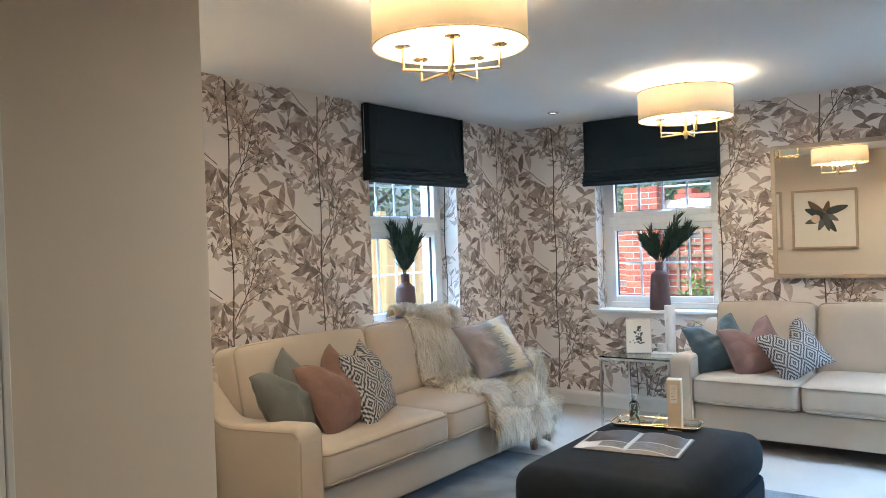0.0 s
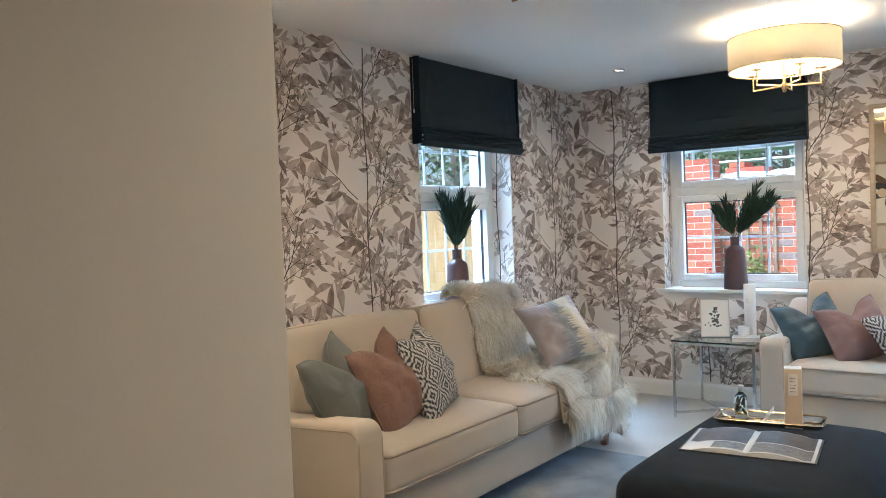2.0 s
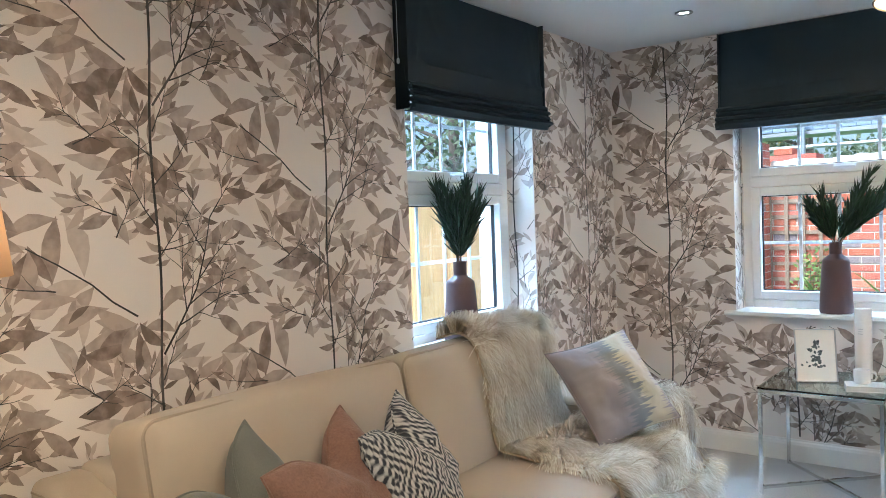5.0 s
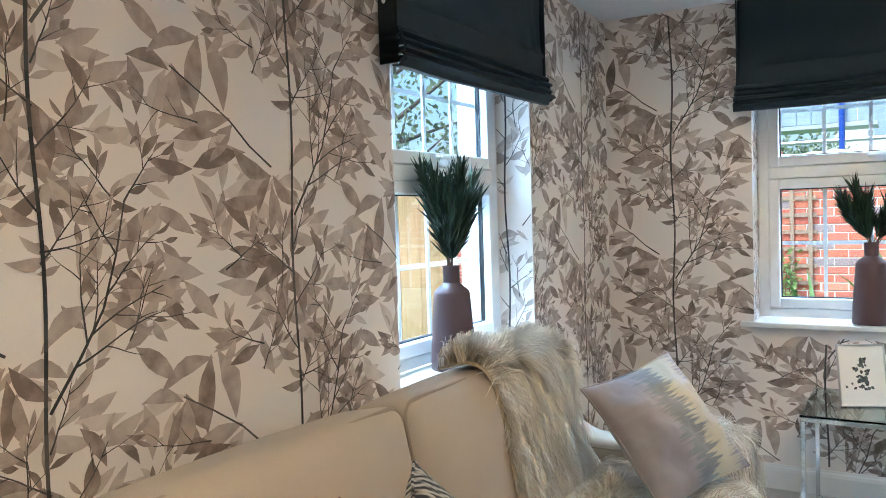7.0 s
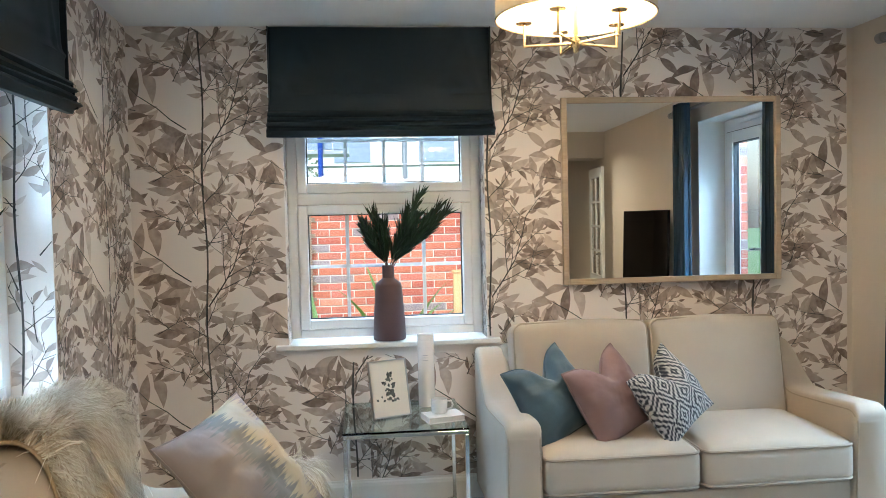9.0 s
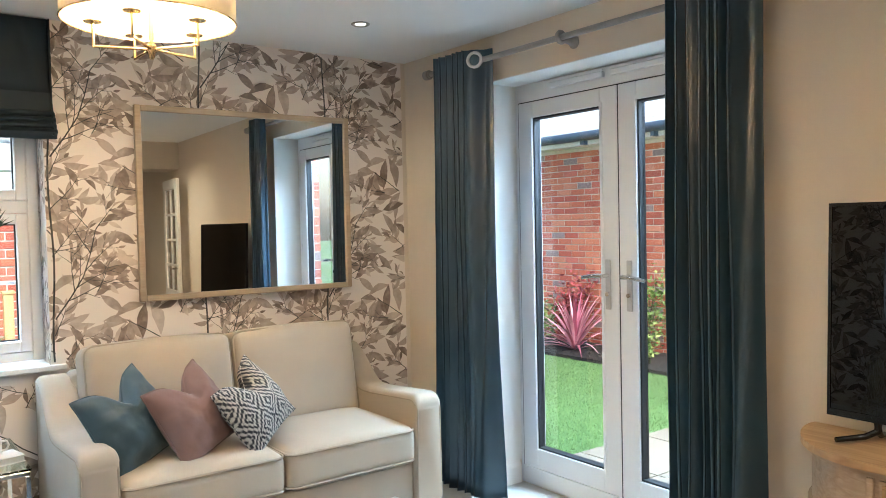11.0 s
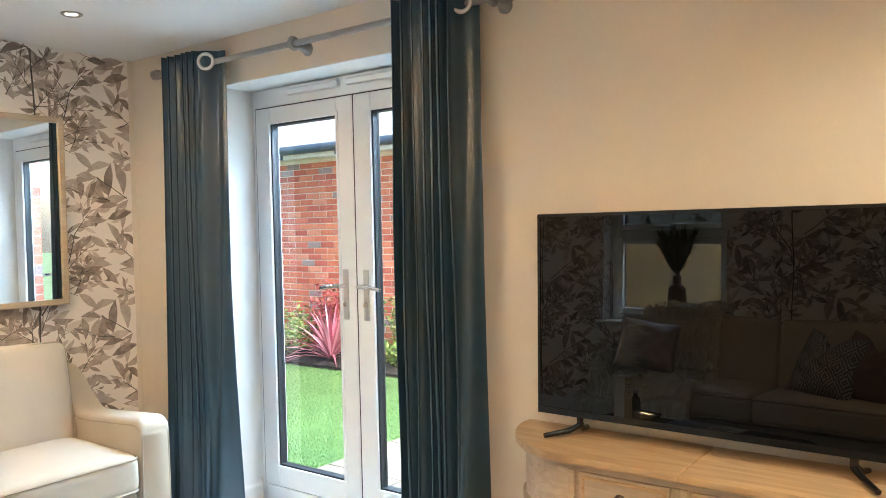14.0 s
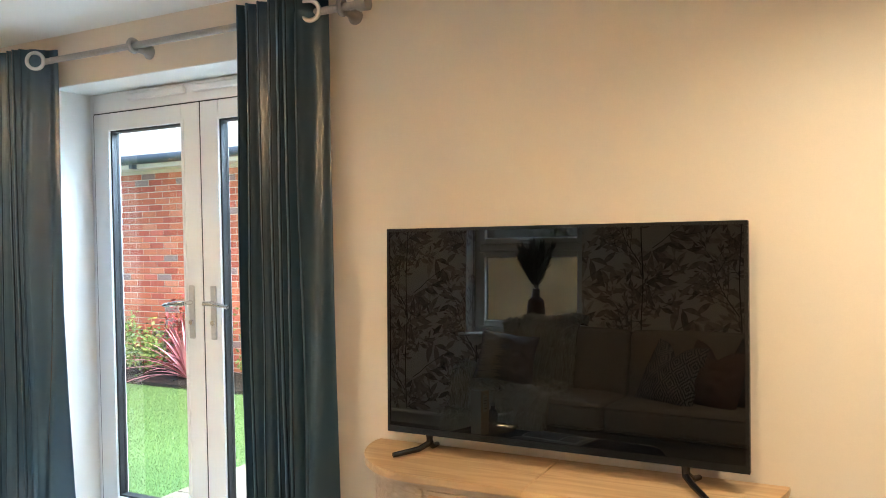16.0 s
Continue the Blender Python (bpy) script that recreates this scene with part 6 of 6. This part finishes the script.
garage = thing("garage", pose(0, 0, 0), "red brick garage with a grey slate roof across the lawn", "garage")
GY0, GY1, GH = 2.0, 13.6, 2.30
boxes("wall", M_MORTAR, garage, (GX, GX + 3.0, GY0, GY1, GROUND - 0.1, GH))
boxes("soffit", M_SOFFIT, garage, (GX - 0.20, GX + 3.2, GY0 - 0.15, GY1 + 0.15, GH + 0.002, GH + 0.09))
bm = bmesh.new()
tube(bm, [(GX - 0.25, GY0 - 0.2, GH + 0.10), (GX - 0.25, GY1 + 0.2, GH + 0.10)], 0.055, 10)
gut = part("gutter", bm, M_GUTTER, garage, "", True)
for k in range(8):
    y = 5.2 + 1.0 * k
    boxes("gutter_bracket", M_GUTTER, gut, (GX - 0.27, GX - 0.17, y, y + 0.05, GH + 0.0, GH + 0.055))
for k in range(9):
    x0, z0 = GX - 0.22 + 0.21 * k, GH + 0.13 + 0.115 * k
    bm = bmesh.new()
    v = [bm.verts.new(q) for q in ((x0, GY0 - 0.2, z0), (x0 + 0.25, GY0 - 0.2, z0 + 0.132), (x0 + 0.25, GY1 + 0.2, z0 + 0.132), (x0, GY1 + 0.2, z0))]
    f = bm.faces.new(v)
    ex = bmesh.ops.extrude_face_region(bm, geom=[f])
    bmesh.ops.translate(bm, vec=(0, 0, -0.022), verts=[q for q in ex["geom"] if isinstance(q, bmesh.types.BMVert)])
    part("slate_course", bm, M_SLATE, garage)

gw = thing("garden_wall", pose(0, 0, 0), "red brick garden wall outside the north window", "garden wall")
WY = 10.6
boxes("core", M_MORTAR, gw, (-7.6, 3.4, WY, WY + 0.215, GROUND - 0.1, 1.66))
for k in range(48):
    boxes("coping", M_BRICK, gw, (-7.6 + 0.225 * k, -7.6 + 0.225 * k + 0.215, WY - 0.03, WY + 0.245, 1.662, 1.73))

# planted bed
o = tagged(boxes("planting_bed", M_SOIL, None, (BX, GX, 3.0, 12.6, GROUND - 0.05, GROUND + 0.04)), "dark bark-mulched planting bed along the garage", "bed", "", "structure")
vs, fs = [], []
rng = random.Random(6)
for k in range(2600):
    x, y, z = rng.uniform(BX - 0.04, GX - 0.02), rng.uniform(5.5, 12.0), GROUND + 0.042 + rng.random() * 0.025
    a, ln, wd = rng.uniform(0, 6.28), rng.uniform(0.02, 0.06), rng.uniform(0.008, 0.02)
    t = rng.uniform(-0.5, 0.5)
    c, s = math.cos(a), math.sin(a)
    b = len(vs)
    for u, v in ((-1, -1), (1, -1), (1, 1), (-1, 1)):
        vs.append((x + u * ln * c / 2 - v * wd * s / 2, y + u * ln * s / 2 + v * wd * c / 2, z + u * t * ln / 2))
    fs.append((b, b + 1, b + 2, b + 3))
tagged(raw("mulch_chips", vs, fs, M_MULCH, o), kind="stuff")


def grass(x0, x1, y0, y1, cnt, seed):
    rng = random.Random(seed)
    vs, fs = [], []
    for k in range(cnt):
        x, y = rng.uniform(x0, x1), rng.uniform(y0, y1)
        h, a = rng.uniform(0.010, 0.022), rng.uniform(0, 6.28)
        w, l = 0.0022, rng.uniform(0.0, 0.018)
        c, s = math.cos(a), math.sin(a)
        b = len(vs)
        vs.extend(((x - w * c, y - w * s, GROUND), (x + w * c, y + w * s, GROUND), (x - l * s, y + l * c, GROUND + h)))
        fs.append((b, b + 1, b + 2))
    tagged(raw("grass", vs, fs, M_GRASS), "short mown lawn grass blades", "grass", "", "stuff")


grass(1.2, BX + 0.05, 6.45, 12.5, 150000, 3)


def leafy(name, label, cat, x, y, w, h, cnt, mt, seed, size=0.055, z=None):
    o = thing(name, pose(x, y, GROUND + 0.03 if z is None else z), label, cat, "garden plants")
    rng = random.Random(seed)
    bm = bmesh.new()
    tips = []
    for k in range(9):
        a, r = rng.uniform(0, 6.28), rng.uniform(0.2, 1.0) * w / 2
        tip = (r * math.cos(a), r * math.sin(a), h * rng.uniform(0.5, 0.95))
        tips.append(Vector(tip))
        tube(bm, [(0, 0, -0.03), (tip[0] * 0.4, tip[1] * 0.4, tip[2] * 0.55), tip], 0.007, 5, taper=0.3)
    part("branches", bm, M_TWIGB, o)
    vs, fs = [], []
    for k in range(cnt):
        p = tips[k % 9] * rng.uniform(0.35, 1.05) + Vector((rng.gauss(0, w * 0.11), rng.gauss(0, w * 0.11), rng.gauss(0, h * 0.07)))
        p.z = max(0.01, p.z)
        d = Vector((rng.uniform(-1, 1), rng.uniform(-1, 1), rng.uniform(-0.3, 0.9))).normalized()
        s = d.cross(Vector((rng.uniform(-1, 1), rng.uniform(-1, 1), 1))).normalized() * size * 0.32
        ln = size * rng.uniform(0.7, 1.4)
        b = len(vs)
        vs.extend((p, p + d * ln * 0.5 + s, p + d * ln, p + d * ln * 0.5 - s))
        fs.append((b, b + 1, b + 2, b + 3))
    raw("foliage", vs, fs, mt, o)
    return o


def sword_plant(label, x, y, n, ln, mt, seed, z=None, wid=0.022):
    o = thing("cordyline" if mt == M_CORD else "flax", pose(x, y, GROUND + 0.03 if z is None else z), label, "plant", "garden plants")
    rng = random.Random(seed)
    vs, fs = [], []
    for k in range(n):
        a = 6.28 * k / n + rng.uniform(-0.3, 0.3)
        e = rng.uniform(0.35, 1.45)
        l = ln * rng.uniform(0.7, 1.1)
        c, s = math.cos(a), math.sin(a)
        b = len(vs)
        for i in range(7):
            t = i / 6
            r = l * (t * math.cos(e) + 0.18 * t * t)
            zz = l * (t * math.sin(e) - (0.55 - 0.3 * e) * t ** 2.4) + 0.02
            w = wid * (0.55 + 1.2 * t * (1 - t) * 1.6) * (1 - t ** 3)
            vs.extend(((r * c - w * s, r * s + w * c, zz + 0.4 * w), (r * c, r * s, zz), (r * c + w * s, r * s - w * c, zz + 0.4 * w)))
        for i in range(6):
            q = b + 3 * i
            fs.extend(((q, q + 1, q + 4, q + 3), (q + 1, q + 2, q + 5, q + 4)))
    raw("blades", vs, fs, mt, o, "", True)
    return o


sword_plant("spiky pink-striped cordyline in the planting bed", 4.42, 9.08, 64, 0.80, M_CORD, 5, None, 0.016)
leafy("shrub", "yellow-green leafy shrub beside the cordyline", "shrub", 4.45, 9.75, 0.75, 0.62, 900, M_SHRUB, 2)
leafy("shrub", "low green shrub below the garage wall", "shrub", 4.50, 10.45, 0.9, 0.75, 900, M_SHRUB, 3)
leafy("shrub", "dark red leaved shrub behind the cordyline", "shrub", 4.74, 9.45, 0.7, 0.9, 800, M_REDL, 4)
leafy("shrub", "small green shrub on the mulch", "shrub", 4.45, 8.15, 0.42, 0.34, 420, M_SHRUB, 5)
leafy("shrub", "tall thin green shrub by the garage", "shrub", 4.75, 8.35, 0.6, 0.95, 500, M_SHRUB, 6)
leafy("shrub", "red leaved shrub further along the bed", "shrub", 4.6, 7.1, 0.6, 0.55, 500, M_REDL, 8)

# paving outside the doors
pv = thing("patio", pose(0, 0, 0), "buff square paving slabs outside the doors", "paving", "", "structure")
for i in range(6):
    for j in range(8):
        x0, y0 = 1.12 + 0.612 * i, 6.44 - 0.6 - 0.612 * j
        boxes("slab", M_SLAB, pv, (x0, x0 + 0.6, y0, y0 + 0.6, GROUND - 0.02, GROUND + 0.012))

# timber fence to the west
fence = thing("fence", pose(0, 0, 0), "tall new timber board fence beyond the west window", "fence")
rng = random.Random(1)
for k in range(34):
    y = 3.6 + 0.145 * k
    lift = rng.uniform(-0.004, 0.004)
    boxes("board", M_FENCE, fence, (-5.02 + lift, -4.998 + lift, y, y + 0.14, GROUND, 1.72 + rng.uniform(-0.008, 0.008)))
for z in (0.3, 1.0, 1.55):
    boxes("rail", M_FENCE, fence, (-5.10, -5.025, 3.6, 8.5, z, z + 0.08))
for y in (3.6, 5.4, 7.2):
    boxes("post", M_FENCE, fence, (-4.995, -4.90, y, y + 0.095, GROUND, 1.78))

# plants, trellis and post before the garden wall
sword_plant("yellow-green flax growing before the garden wall", -1.62, 9.9, 22, 1.2, M_SHRUB, 12, None, 0.034)
sword_plant("green flax growing under the window", -2.25, 9.8, 18, 1.05, M_SHRUB, 13, None, 0.030)
tr = thing("trellis", pose(-2.70, WY, 0), "weathered timber trellis panel fixed to the garden wall", "trellis")
for k in range(5):
    boxes("slat", M_TRELLIS, tr, (-0.33 + 0.155 * k, -0.295 + 0.155 * k, -0.05, -0.036, 0.12, 1.56))
for k in range(9):
    boxes("slat", M_TRELLIS, tr, (-0.36, 0.36, -0.035, -0.020, 0.20 + 0.155 * k, 0.235 + 0.155 * k))
leafy("shrub", "climbing green plant on the trellis", "shrub", -2.62, 10.42, 0.42, 1.05, 520, M_SHRUB, 15)
leafy("shrub", "small red leaved shrub below the trellis", "shrub", -3.1, 10.1, 0.5, 0.75, 380, M_REDL, 16)
pier = thing("brick_pier", pose(-3.45, WY - 0.30, GROUND), "red brick pier standing higher than the garden wall", "pier")
boxes("core", M_MORTAR, pier, (0.004, 0.436, 0.004, 0.292, -0.1, 2.10))
for k in range(28):
    z = 0.012 + 0.075 * k
    for a, b in (((0.0, 0.215), (0.225, 0.44)) if k % 2 else ((0.0, 0.1025), (0.1125, 0.3275), (0.3375, 0.44))):
        boxes("brick", M_BRICK, pier, (a, b, 0.0, 0.102, z, z + 0.065))
    boxes("brick", M_BRICK, pier, (0.338, 0.44, 0.112, 0.29, z, z + 0.065))
bm = bmesh.new()
rows = []
for i in range(61):
    u = i / 60
    sag = 0.05 * noise.noise(Vector((u * 9, 3, 1))) + 0.03 * noise.noise(Vector((u * 23, 5, 2)))
    rows.append([bm.verts.new((-3.0 + 3.1 * u, WY + d + 0.02 * noise.noise(Vector((u * 12, d * 9, 4))), z + sag * (1 if z > 1.7 else 0.4) + 0.02 * noise.noise(Vector((u * 30, z * 8, 7)))))
                 for d, z in ((-0.10, 1.62), (-0.085, 1.70), (-0.07, 1.80), (0.0, 1.86), (0.10, 1.875), (0.2, 1.86), (0.29, 1.79), (0.31, 1.62))])
for a, b in zip(rows, rows[1:]):
    for k in range(7):
        bm.faces.new((a[k], a[k + 1], b[k + 1], b[k]))
o = thing("wall_cover", pose(0, 0, 0), "crumpled cream sacking laid over the unfinished wall", "sacking")
sol = part("sheet", bm, M_TARP, o, "", True).modifiers.new("thick", "SOLIDIFY")
sol.thickness = 0.006
o = thing("timber_post", pose(-1.05, 9.9, GROUND), "pale square timber post by the garden wall", "post")
boxes("post", M_FENCE, o, (-0.035, 0.035, -0.035, 0.035, -0.05, 1.02), r=0.004)
boxes("cap", M_FENCE, o, (-0.045, 0.045, -0.045, 0.045, 1.0205, 1.045), r=0.004)

# building site beyond the wall
for (x, y, h) in ((-3.15, 12.2, 1.92), (-6.2, 13.2, 2.1)):
    o = thing("brick_pallet", pose(x, y, GROUND), "stack of red bricks on a timber pallet", "brick stack", "brick stacks on site")
    bm = bmesh.new()
    for k in range(10):
        quad_box(bm, -0.6, 0.6, -0.45, 0.45, 0.1 + (h - 0.1) * k / 10 + 0.008, 0.1 + (h - 0.1) * (k + 1) / 10)
    part("bricks", bm, M_BRICKJ, o)
    for a, b, z in ((-0.45, 0.35, 0.0), (-0.2, 0.3, 0.075), (-0.15, 0.05, 0.15)):
        boxes("loose_bricks", M_BRICK, o, (a, b, -0.3, 0.1, h + z + 0.002, h + z + 0.07))
    boxes("pallet", M_TWIGB, o, (-0.6, 0.6, -0.5, 0.5, -0.02, 0.1))
o = thing("scaffold", pose(-3.0, 17.0, GROUND), "galvanised tube scaffold on the building site", "scaffold")
for k in range(5):
    bm = bmesh.new()
    tube(bm, [(-2.6 + 1.5 * k, 0, -0.05), (-2.6 + 1.5 * k, 0, 5.2)], 0.045, 8)
    part("standard", bm, M_BLUE if k == 2 else M_SCAF, o)
boxes("deck", M_SCAF, o, (-2.4, 0.9, 0.1, 0.9, 2.72, 2.78))
bm = bmesh.new()
for k in range(14):
    quad_box(bm, -2.3 + 0.225 * k, -2.09 + 0.225 * k, 0.12 + 0.01 * (k % 2), 0.2, 2.80, 3.12 + 0.02 * (k % 3))
part("tile_load", bm, M_SLATEB, o, "stacked blue-grey roof tiles")
for z in (1.8, 2.5, 3.3, 4.0):
    bm = bmesh.new()
    tube(bm, [(-3.2, 0.05, z), (4.0, 0.05, z)], 0.035, 8)
    part("ledger", bm, M_SCAF, o)


# Added white walls that give the window's top the brightness of pale sky.
o = thing("sky_backdrop_house", pose(1.5, 27.0, GROUND), "white rendered house beyond the site, added to whiten the sky", "house")
boxes("wall", M_SOFFIT, o, (-5.0, 6.0, 0, 6.0, -0.1, 5.4))
bm = bmesh.new()
for side in (0, 1):
    v = [bm.verts.new(q) for q in ((-5.3, -0.4 if not side else 6.4, 5.35), (6.3, -0.4 if not side else 6.4, 5.35), (6.3, 3.0, 8.2), (-5.3, 3.0, 8.2))]
    bm.faces.new(v if not side else v[::-1])
sol = part("roof", bm, M_SLATEB, o).modifiers.new("thick", "SOLIDIFY")
sol.thickness = 0.12
for k in range(4):
    for z in (0.9, 3.3):
        boxes("window", M_SLATEB, o, (-4.2 + 2.6 * k, -3.1 + 2.6 * k, -0.02, 0.05, z, z + 1.2))


def tree(x, y, h, seed, leaves, label):
    o = thing("tree", pose(x, y, GROUND), label, "tree", "trees beyond the garden")
    rng = random.Random(seed)
    bm = bmesh.new()
    tube(bm, [(0, 0, -0.1), (0.05, 0.03, h * 0.3), (0.0, 0.1, h * 0.6), (0.1, 0.0, h * 0.9)], 0.16, 8, taper=0.25)
    tips = []
    for k in range(16):
        a, zz = rng.uniform(0, 6.28), h * rng.uniform(0.25, 0.8)
        r = h * rng.uniform(0.15, 0.33)
        tip = Vector((r * math.cos(a), r * math.sin(a), zz + r * rng.uniform(0.3, 0.8)))
        tips.append(tip)
        tube(bm, [(0.03, 0.03, zz), tip * 0.5 + Vector((0, 0, zz * 0.5)), tip], 0.05, 6, taper=0.2)
    part("trunk", bm, M_BARK, o)
    vs, fs = [], []
    for k in range(leaves):
        p = tips[k % 16] * rng.uniform(0.75, 1.08) + Vector([rng.gauss(0, h * 0.055) for _ in range(3)])
        d = Vector([rng.uniform(-1, 1) for _ in range(3)]).normalized()
        s = d.cross(Vector((rng.uniform(-1, 1), 1, rng.uniform(-1, 1)))).normalized() * 0.035
        b = len(vs)
        vs.extend((p, p + d * 0.06 + s, p + d * 0.13, p + d * 0.06 - s))
        fs.append((b, b + 1, b + 2, b + 3))
    raw("crown", vs, fs, M_TREE, o)


for x, y, h, s in ((-8.2, 6.2, 5.5, 1), (-8.8, 8.6, 6.0, 2), (-8.5, 11.0, 5.4, 3), (-9.5, 14.0, 6.5, 4), (-6.9, 20.5, 6.0, 5), (-8.6, 23.0, 7.0, 9), (-5.4, 23.5, 6.0, 10), (-9.0, 4.0, 5.6, 7)):
    tree(x, y, h, s, 1500 if y < 15 else 4200, "broad leafy tree standing beyond the garden")

# ---- bricks, last ----
bricks(garage, (GX - 0.001, 4.5, GROUND), (0, 1, 0), (-1, 0, 0), 8.6, 31, 300, keep=lambda u, c: 2.6 < u < 6.2 and 5 < c)
bricks(gw, (-7.6, WY - 0.001, GROUND), (1, 0, 0), (0, -1, 0), 11.0, 23, 300, keep=lambda u, c: 4.4 < u < 8.0 and c > 6)
